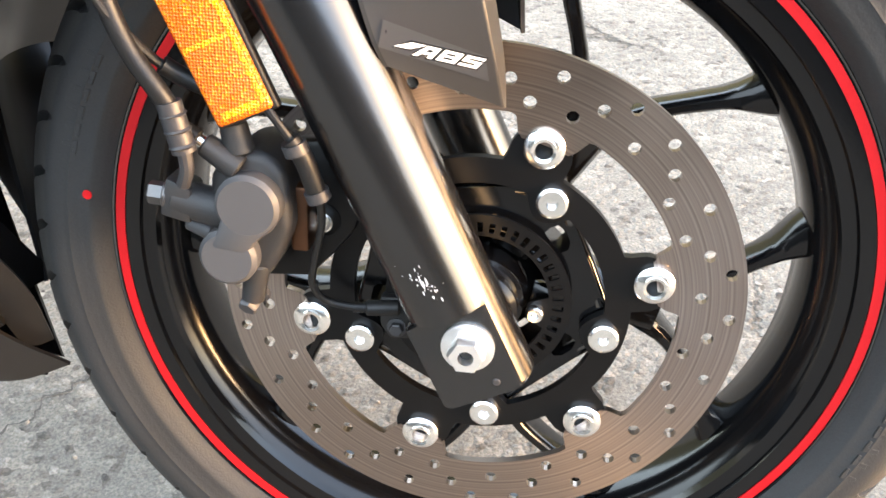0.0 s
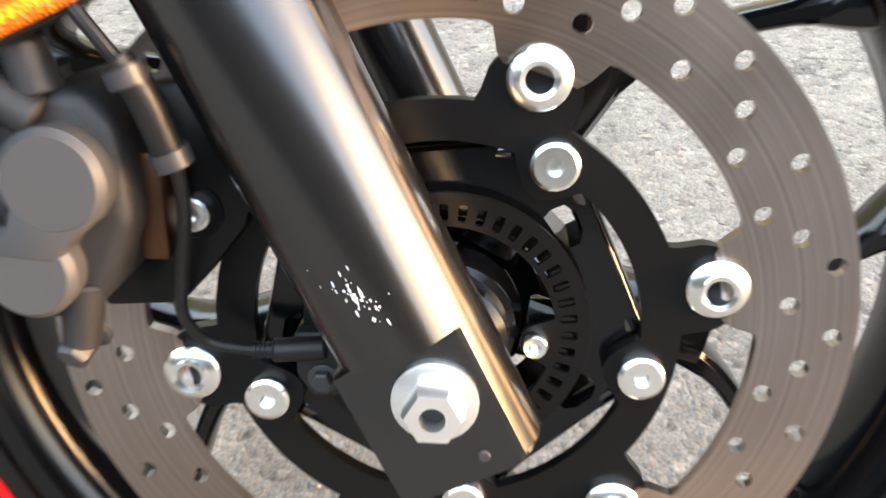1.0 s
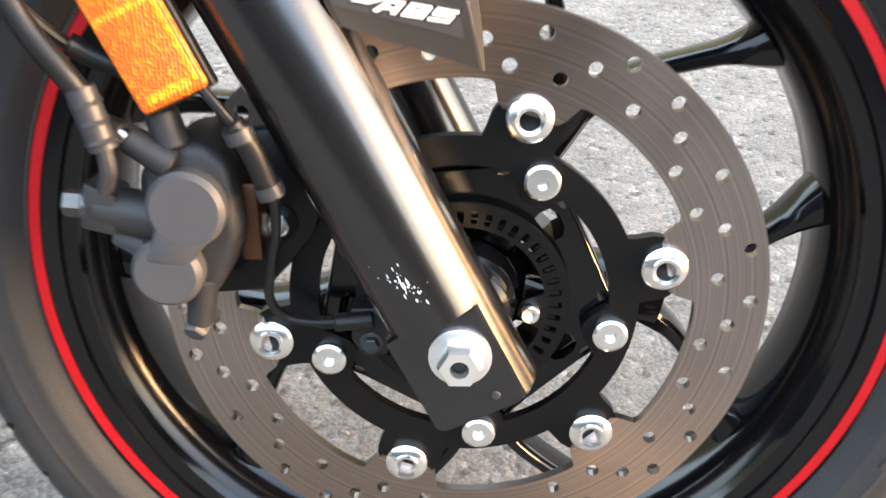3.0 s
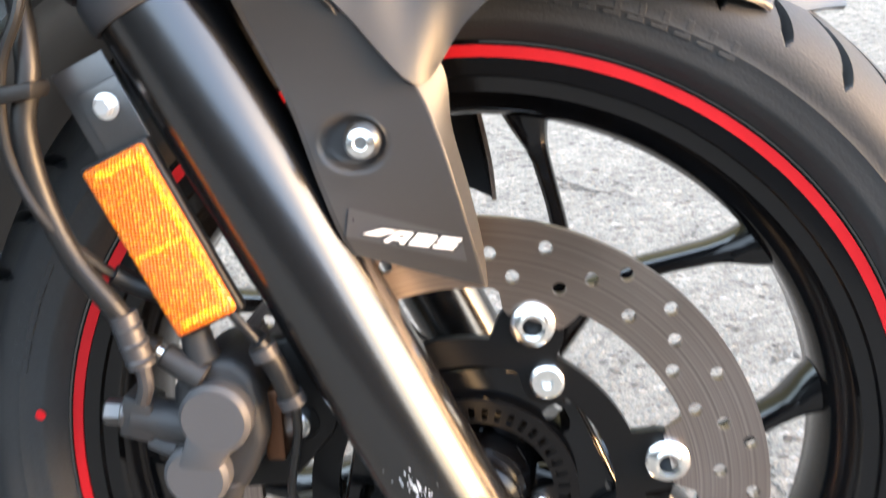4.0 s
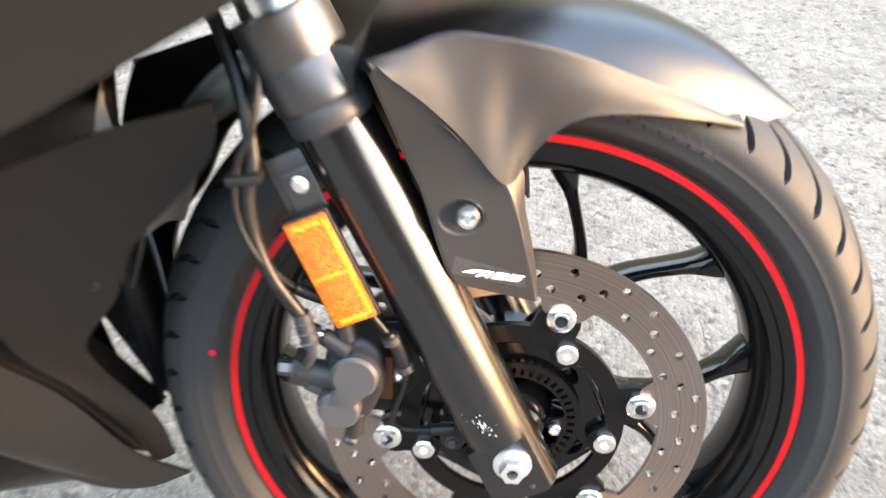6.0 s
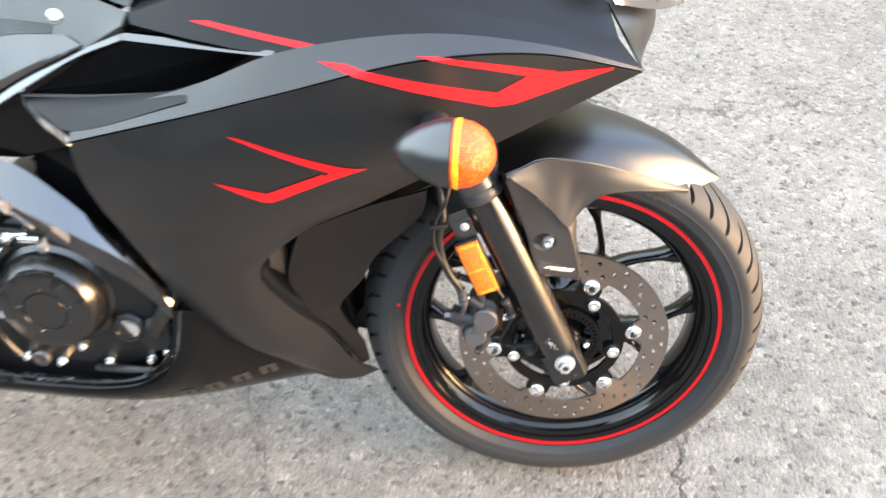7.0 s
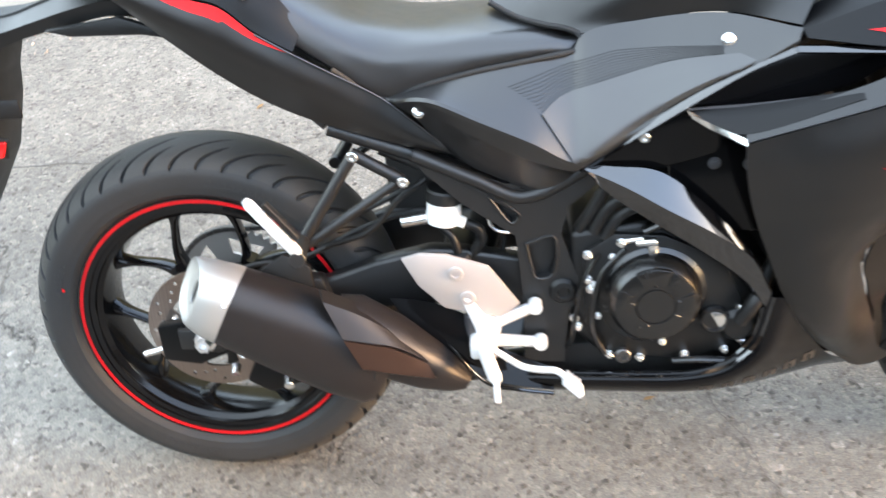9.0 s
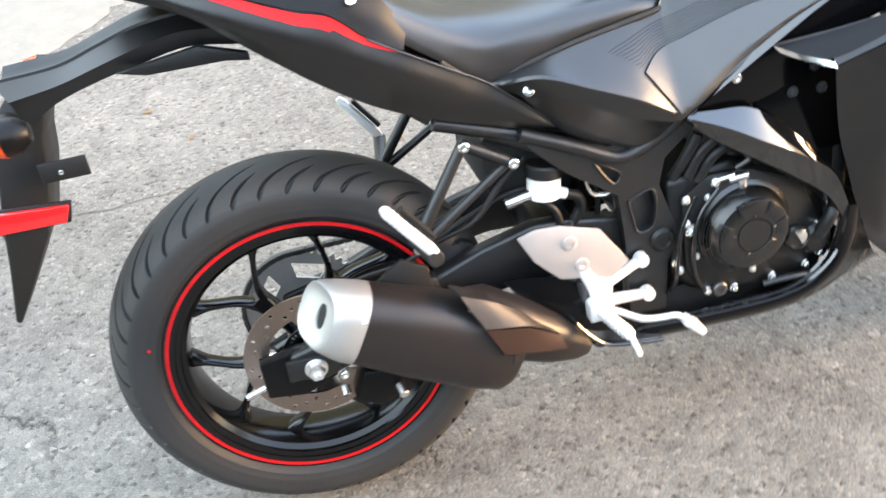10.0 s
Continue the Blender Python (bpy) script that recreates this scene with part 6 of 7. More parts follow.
def build_engine():
    eng = part("engine", prism([(-0.795, 0.500), (-0.790, 0.33), (-0.755, 0.295), (-0.63, 0.272), (-0.555, 0.255), (-0.505, 0.31), (-0.525, 0.40), (-0.585, 0.475), (-0.69, 0.515)], -0.150, 0.14, 0.012, 3), M_ENGINE, bike, "black twin engine with round clutch cover")
    cx, cz = -0.674, 0.400
    cov = part("clutch_cover", lathe([(0.078, 0.0), (0.078, 0.012), (0.071, 0.016), (0.066, 0.034), (0.058, 0.044), (0.048, 0.047), (0.030, 0.0475), (0.029, 0.0455), (0.027, 0.0455), (0.026, 0.0475), (0, 0.0475)], 64, (cx, -0.150, cz), (0, -1, 0)), M_ENGINE_GLOSS, eng, "round black clutch cover")
    for a0, a1, r0, r1 in ((-12, 22, 0.036, 0.056), (28, 62, 0.036, 0.058), (68, 120, 0.034, 0.060), (150, 200, 0.036, 0.058)):
        loop = [polar((cx, 0, cz), r0, a) for a in np.linspace(a0, a1, 10)] + [polar((cx, 0, cz), r1, a) for a in np.linspace(a1, a0, 10)]
        part("cover_pad", prism(loop, -0.1985, -0.186, 0.0018), M_ENGINE_GLOSS, cov)
    for k in range(5):
        r = 0.0795 - 0.0032 * k
        y = -0.1655 - 0.0042 * k
        arc = [polar((cx, 0, cz), r, q) for q in np.linspace(150 + 2 * k, 262 - 2 * k, 22)]
        part("cover_fin", tube([(x, y, z) for x, z in arc], 0.0013, 8, 40), M_ENGINE_GLOSS, cov)
    for q in (133, 168, 204, 282, 331):
        x, z = polar((cx, 0, cz), 0.0865, q)
        part("rim_bolt", hex_head((x, -0.1605, z), 0.0042, 0.006), M_NUT, cov)
    for q in (12, 92, 172, 252, 332):
        p0, p1 = polar((cx, 0, cz), 0.031, q), polar((cx, 0, cz), 0.062, q)
        part("cover_rib", rod((p0[0], -0.1975, p0[1]), (p1[0], -0.1895, p1[1]), 0.0024, 0.0024, 10), M_ENGINE_GLOSS, cov)
    part("sump", prism([(-0.86, 0.285), (-0.86, 0.225), (-0.60, 0.212), (-0.52, 0.225), (-0.50, 0.29), (-0.55, 0.30)], -0.12, 0.12, 0.008), M_DARK, eng)
    part("case_flange", prism([(-0.775, 0.470), (-0.770, 0.345), (-0.745, 0.300), (-0.625, 0.282), (-0.560, 0.300), (-0.535, 0.370), (-0.575, 0.455), (-0.66, 0.495), (-0.73, 0.500)], -0.160, -0.148, 0.003), M_ENGINE, eng)
    for x, z in ((-0.788, 0.362), (-0.782, 0.347), (-0.735, 0.296), (-0.689, 0.289), (-0.622, 0.293), (-0.544, 0.371), (-0.539, 0.316), (-0.769, 0.468), (-0.768, 0.427), (-0.764, 0.411), (-0.721, 0.486), (-0.563, 0.300)):
        part("case_bolt", hex_head((x, -0.1605, z), 0.0052, 0.008), M_CHROME, eng, "bright case bolt")
    glass = part("sight_glass", lathe([(0.022, 0), (0.022, 0.010), (0.019, 0.014), (0.0165, 0.014), (0.0155, 0.011), (0, 0.011)], 36, (-0.583, -0.160, 0.357), (0, -1, 0.1)), M_ENGINE_GLOSS, eng, "round oil sight glass in a black rim")
    # sky reflection on the dark glass, built as a plated half disc
    part("glass_glint", prism([polar((-0.583, 0, 0.3582), 0.0150, q) for q in range(-60, 130, 10)], -0.1735, -0.1700, 0.0005), M_CHROME, glass, "bright half disc standing for sky mirrored in the sight glass")
    part("drain_plug", lathe([(0.0125, 0), (0.0125, 0.007), (0.0105, 0.009), (0.006, 0.009), (0.005, 0.006), (0, 0.006)], 24, (-0.715, -0.160, 0.295), (0, -1, 0)), M_BRACKET, eng, "dull metal plug")
    part("lever_arm", rod((-0.700, -0.165, 0.487), (-0.672, -0.172, 0.492), 0.006), M_CHROME, eng, "bright clutch arm")
    part("lever_post", rod((-0.676, -0.160, 0.464), (-0.676, -0.160, 0.492), 0.0085), M_CHROME, eng)
    part("cable_nut", rod((-0.715, -0.16, 0.488), (-0.690, -0.165, 0.494), 0.0045), M_CHROME, eng)
    part("cylinder", prism([(-0.715, 0.50), (-0.59, 0.46), (-0.53, 0.62), (-0.64, 0.68)], -0.115, 0.115, 0.006), M_ENGINE, eng)
    for k in range(5):
        z = 0.52 + 0.027 * k
        part("fin", box((-0.70 + 0.007 * k, -0.121, z), (-0.56 + 0.007 * k, 0.121, z + 0.005), 0.001), M_ENGINE, eng)
    part("water_pump", lathe([(0.027, 0), (0.027, 0.014), (0.02, 0.022), (0, 0.024)], 32, (-0.548, -0.150, 0.345), (0, -1, 0)), M_ENGINE, eng)
    part("water_hose", tube([(-0.548, -0.170, 0.355), (-0.530, -0.175, 0.39), (-0.505, -0.15, 0.43), (-0.47, -0.10, 0.46)], 0.011, 14, 24), M_HOSE, eng)
    part("radiator", prism([(-0.47, 0.40), (-0.42, 0.37), (-0.35, 0.60), (-0.40, 0.63)], -0.15, 0.15, 0.004), M_RADIATOR, bike, "black radiator behind the front wheel")
    for p in ([(-0.76, -0.15, 0.50), (-0.74, -0.155, 0.54), (-0.70, -0.16, 0.57)], [(-0.745, -0.15, 0.49), (-0.72, -0.155, 0.53), (-0.66, -0.16, 0.555)], [(-0.78, -0.14, 0.50), (-0.765, -0.15, 0.53), (-0.745, -0.155, 0.57)]):
        part("engine_hose", tube(p, 0.009, 12, 20), M_HOSE, eng)
    for p, r in (([(-0.800, -0.146, 0.300), (-0.792, -0.166, 0.330), (-0.786, -0.166, 0.375), (-0.776, -0.162, 0.420), (-0.752, -0.160, 0.470)], 0.0036), ([(-0.742, -0.166, 0.300), (-0.758, -0.170, 0.335), (-0.762, -0.170, 0.380), (-0.748, -0.168, 0.440), (-0.716, -0.166, 0.478)], 0.0045), ([(-0.690, -0.165, 0.505), (-0.655, -0.170, 0.520), (-0.625, -0.168, 0.505), (-0.600, -0.165, 0.470)], 0.0055), ([(-0.640, -0.165, 0.285), (-0.600, -0.172, 0.290), (-0.560, -0.170, 0.286)], 0.006)):
        part("engine_hose", tube(p, r, 10, 30), M_ENGINE_GLOSS, eng)
    for x, z in ((-0.632, 0.634), (-0.566, 0.640), (-0.600, 0.606), (-0.553, 0.603)):
        part("cover_bolt", hex_head((x, -0.166, z), 0.0065, 0.006), M_CLIP, eng)
    part("inner_shroud", box((-0.66, -0.165, 0.50), (-0.50, -0.14, 0.66), 0.004), M_BELLY, eng)
    return eng


build_frame()
build_engine()


# ---- rear end ----
def build_exhaust():
    tail_c, head_c = Vector((-1.352, -0.205, 0.455)), Vector((-1.085, -0.190, 0.312))
    d = (head_c - tail_c).normalized()
    e1 = Vector((0, -1, 0))
    e2 = d.cross(e1).normalized()
    if e2.z < 0:
        e2 = -e2
    at = lambda s: tail_c + d * s
    L = (head_c - tail_c).length
    body = part("muffler", loft([squircle(at(s), e1, e2, a, b, 0.72) for s, a, b in ((0.052, 0.047, 0.0555), (0.060, 0.0492, 0.0577), (0.16, 0.055, 0.066), (0.25, 0.058, 0.070), (L, 0.056, 0.066), (L + 0.015, 0.048, 0.056))]), M_MUFFLER, bike, "matte black muffler with brushed metal end cap")
    rings = ((0.066, 0.0500, 0.0585, 0.72, 0), (0.050, 0.0492, 0.0577, 0.72, 0), (0.030, 0.0470, 0.0548, 0.74, 0.14), (0.010, 0.0430, 0.0502, 0.76, 0.38), (0.004, 0.0408, 0.0478, 0.76, 0.45), (0.0025, 0.0392, 0.0460, 0.76, 0.45), (0.0040, 0.0372, 0.0438, 0.75, 0.45), (0.0085, 0.0310, 0.0375, 0.72, 0.45), (0.0100, 0.0200, 0.0290, 0.74, 0.45), (0.0105, 0.0095, 0.0205, 0.85, 0.45), (0.030, 0.0090, 0.0200, 0.85, 0.40))
    secs = [squircle(at(q), e1, e2, a, b, p, lean=d * k) for q, a, b, p, k in rings]
    part("end_cap", loft(secs, False), M_TITAN, body, "brushed metal muffler end cap")
    part("outlet", loft([squircle(at(0.0125), e1, e2, 0.0093, 0.0203, 0.85, lean=d * 0.45), squircle(at(0.075), e1, e2, 0.0093, 0.0203, 0.85)]), M_DARK, body, "dark exhaust outlet")
    for k in range(3):
        p = squircle(at(0.060), e1, e2, 0.0496, 0.0582, 0.72)[(2 + 12 * k) % 36]
        part("rivet", lathe([(0.0035, 0), (0.003, 0.0012), (0, 0.0018)], 12, p, (p - at(0.060))), M_CHROME, body)
    # heat shield on the link pipe
    sh0, sh1 = Vector((-1.150, -0.198, 0.395)), Vector((-0.965, -0.185, 0.275))
    ds = (sh1 - sh0).normalized()
    f2 = ds.cross(e1).normalized()
    f2 = f2 if f2.z > 0 else -f2
    shield = part("heat_shield", loft([squircle(sh0 + ds * s, e1, f2, a, b, 0.7) for s, a, b in ((0, 0.030, 0.040), (0.03, 0.044, 0.050), (0.10, 0.044, 0.046), (0.17, 0.038, 0.036), (0.215, 0.026, 0.022), (0.236, 0.014, 0.012))]), M_MUFFLER, body, "matte black front cone of the muffler")
    top = [(-1.148, -0.236, 0.444), (-1.110, -0.232, 0.423), (-1.074, -0.226, 0.396), (-1.029, -0.218, 0.351)]
    crease = [(-1.121, -0.252, 0.390), (-1.085, -0.247, 0.379), (-1.054, -0.240, 0.367), (-1.007, -0.228, 0.331)]
    foot = [(-1.099, -0.252, 0.342), (-1.066, -0.247, 0.332), (-1.034, -0.240, 0.321), (-0.997, -0.230, 0.308)]
    under = [(-1.096, -0.238, 0.334), (-1.064, -0.233, 0.325), (-1.032, -0.226, 0.314), (-0.996, -0.218, 0.303)]
    part("shield_plate", sheet(grid([[(x - 0.010, y + 0.030, z + 0.004) for x, y, z in top], top, [(x - 0.001, y + 0.0005, z + 0.002) for x, y, z in crease]], 24, 12, True), 0.003), M_MUFFLER, body, "matte black upper heat shield plate", 14)
    part("shield_plate", sheet(grid([crease, foot, under], 24, 12, True), 0.003), M_SHIELD, body, "bronze lower heat shield plate", 14)
    part("body_seam", tube([(-1.080, -0.2445, 0.340), (-1.084, -0.2440, 0.318), (-1.096, -0.2330, 0.283), (-1.122, -0.205, 0.2555)], 0.0030, 10, 24), M_DARK, body)
    part("bolt", cap_head((-1.026, -0.226, 0.334), 0.006, 0.005, (0.1, -1, 0.2)), M_CHROME, shield, "bright shield bolt")
    part("bolt", cap_head((-1.012, -0.166, 0.357), 0.005, 0.005), M_CHROME, shield)
    part("link_pipe", tube([(-1.10, -0.17, 0.32), (-1.0, -0.15, 0.27), (-0.90, -0.10, 0.24), (-0.75, -0.05, 0.23), (-0.55, 0.0, 0.24), (-0.47, 0.02, 0.30)], 0.022, 18, 50), M_ENGINE, body, "dark exhaust pipe under the engine")
    guard = [
        [(-1.065, -0.150, 0.400), (-1.010, -0.160, 0.398), (-0.950, -0.160, 0.372), (-0.900, -0.158, 0.335)],
        [(-1.040, -0.165, 0.365), (-0.995, -0.172, 0.355), (-0.940, -0.170, 0.330), (-0.895, -0.165, 0.300)],
        [(-1.005, -0.168, 0.325), (-0.965, -0.172, 0.300), (-0.925, -0.168, 0.275), (-0.890, -0.160, 0.262)],
        [(-0.985, -0.150, 0.285), (-0.950, -0.152, 0.262), (-0.915, -0.150, 0.246), (-0.885, -0.145, 0.240)],
    ]
    pg = part("pipe_guard", sheet(grid(guard, 24, 18), 0.003), M_BELLY, bike, "gloss black guard over the exhaust pipe")
    part("guard_edge", tube([(-1.013, -0.165, 0.377), (-0.980, -0.174, 0.332), (-0.945, -0.180, 0.282), (-0.917, -0.180, 0.256), (-0.869, -0.178, 0.243), (-0.820, -0.173, 0.232)], 0.0032, 10, 40), M_GLOSS, pg, "thin bright edge of the guard")
    part("guard_foot", sheet(grid([[(-0.950, -0.177, 0.288), (-0.915, -0.177, 0.262), (-0.820, -0.170, 0.236)], [(-0.930, -0.150, 0.325), (-0.890, -0.152, 0.300), (-0.815, -0.150, 0.262)]], 20, 6), 0.003), M_BELLY, pg)


def build_swingarm():
    poly = [(-0.80, 0.435), (-0.90, 0.455), (-0.95, 0.464), (-1.00, 0.468), (-1.087, 0.448), (-1.167, 0.419), (-1.30, 0.368), (-1.405, 0.345), (-1.412, 0.300), (-1.36, 0.288), (-1.27, 0.318), (-1.18, 0.350), (-1.034, 0.372), (-0.90, 0.365), (-0.80, 0.372)]
    sw = part("swingarm", prism(poly, -0.128, -0.098, 0.007, 3), M_FRAME, bike, "black steel swingarm")
    part("left_arm", prism(poly, 0.062, 0.09, 0.007, 3), M_FRAME, sw)
    part("pivot_tube", rod((-0.804, -0.14, 0.404), (-0.804, 0.14, 0.404), 0.026), M_FRAME, sw)
    part("cross_tube", box((-0.985, -0.11, 0.385), (-0.925, 0.08, 0.45), 0.01), M_FRAME, sw)
    part("axle_block", box((-1.415, -0.136, 0.303), (-1.335, -0.126, 0.340), 0.003), M_FRAME, sw)
    part("rear_axle_nut", hex_head((RW[0], -0.1365, 0.320), 0.0135, 0.018, flange=1.3, hole=0.006), M_NUT, sw, "bare steel rear axle nut")
    part("axle", rod((RW[0], -0.13, RW[2]), (RW[0], 0.1, RW[2]), 0.009), M_NUT, sw)
    part("shock", rod((-0.93, -0.01, 0.42), (-0.86, -0.01, 0.64), 0.028), M_ENGINE, sw)
    part("muffler_bracket", prism([(-1.262, 0.455), (-1.213, 0.487), (-1.176, 0.465), (-1.173, 0.400), (-1.212, 0.392)], -0.168, -0.160, 0.002), M_RESIN, sw, "flat black muffler bracket plate")
    part("bracket_foot", prism([(-1.215, 0.440), (-1.165, 0.435), (-1.155, 0.395), (-1.20, 0.385), (-1.250, 0.405)], -0.15, -0.125, 0.004), M_FRAME, sw)


def build_rear_brake():
    c = (RW[0], -0.088, RW[2])
    outer, inner = disc_outline(0.110, 0.074, 180, c, [20 + 72 * k for k in range(5)], 0.060, 12)
    holes = [circle(*polar(c, (0.100, 0.092, 0.084)[i % 3], 10 * i), 0.0034, 10) for i in range(36)]
    disc = part("rear_brake_disc", plate([outer, inner] + holes, -0.0900, -0.0855), M_DISC, bike, "drilled steel rear brake disc")
    for k in range(5):
        x, z = polar(c, 0.064, 20 + 72 * k)
        part("bolt", cap_head((x, -0.0905, z), 0.008, 0.005), M_CHROME, disc)
    part("tone_ring", plate([circle(c[0], c[2], 0.050, 72), circle(c[0], c[2], 0.036, 48)] + [[polar(c, r, 9 * i + q) for r, q in ((0.041, -2.4), (0.047, -2.2), (0.047, 2.2), (0.041, 2.4))] for i in range(40)], -0.0850, -0.0835), M_SATIN, disc)
    cal = part("rear_caliper", prism([(-1.455, 0.336), (-1.390, 0.350), (-1.340, 0.330), (-1.340, 0.285), (-1.395, 0.262), (-1.455, 0.272)], -0.118, -0.098, 0.004), M_SATIN, bike, "black rear caliper bracket on the axle")
    part("caliper_body", prism([(-1.300, 0.275), (-1.235, 0.262), (-1.225, 0.222), (-1.285, 0.200), (-1.325, 0.225)], -0.115, -0.06, 0.006), M_SATIN, cal)
    part("slide_bolt", rod((-1.335, -0.118, 0.262), (-1.335, -0.132, 0.252), 0.0075), M_CHROME, cal)
    part("slide_bolt", rod((-1.250, -0.122, 0.240), (-1.246, -0.142, 0.232), 0.0085), M_CHROME, cal)
    part("pin", rod((-1.455, -0.11, 0.290), (-1.488, -0.115, 0.283), 0.0055), M_CHROME, cal)
    part("rear_hose", tube([(-1.27, -0.11, 0.27), (-1.31, -0.115, 0.37), (-1.32, -0.115, 0.42), (-1.28, -0.12, 0.445), (-1.20, -0.118, 0.455), (-1.10, -0.112, 0.50), (-1.02, -0.11, 0.525), (-0.97, -0.11, 0.52)], 0.0045, 10, 70), M_HOSE, bike, "black rear brake hose along the swingarm")


def build_chain():
    c = (RW[0], 0.075, RW[2])
    n = 172
    teeth = []
    for i in range(n):
        r = 0.108 if i % 4 in (0, 1) else 0.101
        teeth.append(polar(c, r, 360.0 * i / n))
    holes = [[polar(c, r, 72 * k + q) for r, q in ((0.058, -20), (0.088, -22), (0.088, 22), (0.058, 20))] for k in range(5)]
    sp = part("rear_sprocket", plate([teeth, circle(c[0], c[2], 0.034, 48)] + holes, 0.068, 0.074), M_TITAN, bike, "grey steel rear sprocket with black chain")
    link = part("chain_link", prism([(-0.0075, -0.0045), (0.0075, -0.0045), (0.0085, 0.0), (0.0075, 0.0045), (-0.0075, 0.0045), (-0.0085, 0)], 0.064, 0.078, 0.0015, 1), M_BRACKET, sp)
    spots = []
    for i in range(24):
        a = 85 + 190.0 * i / 23
        x, z = polar(c, 0.105, a)
        spots.append((x, z, a + 90))
    for k, z0 in ((0, 0.105), (1, -0.105)):
        a0, a1 = Vector((RW[0], 0, RW[2] + z0)), Vector((-0.80, 0, 0.39 + z0 * 0.33))
        steps = int((a1 - a0).length / 0.016)
        for i in range(1, steps):
            p = a0.lerp(a1, i / steps)
            spots.append((p.x, p.z, math.degrees(math.atan2((a1 - a0).z, (a1 - a0).x))))
    first = True
    for x, z, a in spots:
        m = Matrix.Translation((x, 0, z)) @ Matrix.Rotation(-radians(a), 4, "Y")
        if first:
            link.matrix_basis = m
            first = False
        else:
            again(link, m)


def build_pegs():
    for s in (-1, 1):
        y = 0.146 * s
        br = part("passenger_peg_bracket", rod((-1.096, y, 0.632), (-1.186, y * 1.08, 0.500), 0.0085, 0.0095), M_FRAME, bike, "black passenger footrest bracket with ribbed peg")
        part("strut", rod((-1.028, y * 0.97, 0.592), (-1.178, y * 1.08, 0.497), 0.0065, 0.008), M_FRAME, br)
        part("strap", rod((-1.100, y, 0.634), (-1.030, y, 0.590), 0.009), M_FRAME, br)
        part("knuckle", rod((-1.186, y * 0.98, 0.504), (-1.172, y * 1.68, 0.518), 0.0115), M_FRAME, br)
        tip = Vector((-1.2335, 0.241 * s, 0.611))
        base = Vector((-1.171, 0.237 * s, 0.524))
        ax = (tip - base).normalized()
        part("peg", loft([squircle(base + ax * q, ax.cross(Vector((0, 1, 0))).normalized(), ax.cross(ax.cross(Vector((0, 1, 0)))).normalized(), a, b, 0.5, 20) for q, a, b in ((0, 0.006, 0.007), (0.010, 0.0082, 0.0070), (0.098, 0.0074, 0.0062), (0.105, 0.004, 0.004))]), M_SILVER, br, "ribbed silver footpeg")
        side_way = ax.cross(Vector((0, 1, 0))).normalized()
        for k in range(10):
            q = base + ax * (0.014 + 0.0085 * k)
            part("peg_rib", rod(q - side_way * 0.0088, q + side_way * 0.0088, 0.0020, n=8), M_SILVER, br)
        part("peg_rubber", loft([squircle(base + ax * q + side_way * 0.015 * (1 if side_way.x > 0 else -1) + Vector((0, -0.004 * s, 0)), side_way, ax.cross(side_way), 0.0045, 0.007, 0.6, 12) for q in (0.018, 0.022, 0.08, 0.084)]), M_HOSE, br, "black rubber strip beside the peg")
        for k, q in ((0, (-1.096, 0.632)), (1, (-1.028, 0.591))):
            part("bolt", cap_head((q[0], y + 0.009 * s, q[1]), 0.0082, 0.006, (0, s, 0)), M_CHROME, br, "bright bolt")
        part("peg_bolt", cap_head((-1.184, y * 1.10, 0.494), 0.0075, 0.006, (0, s, 0)), M_NUT, br)


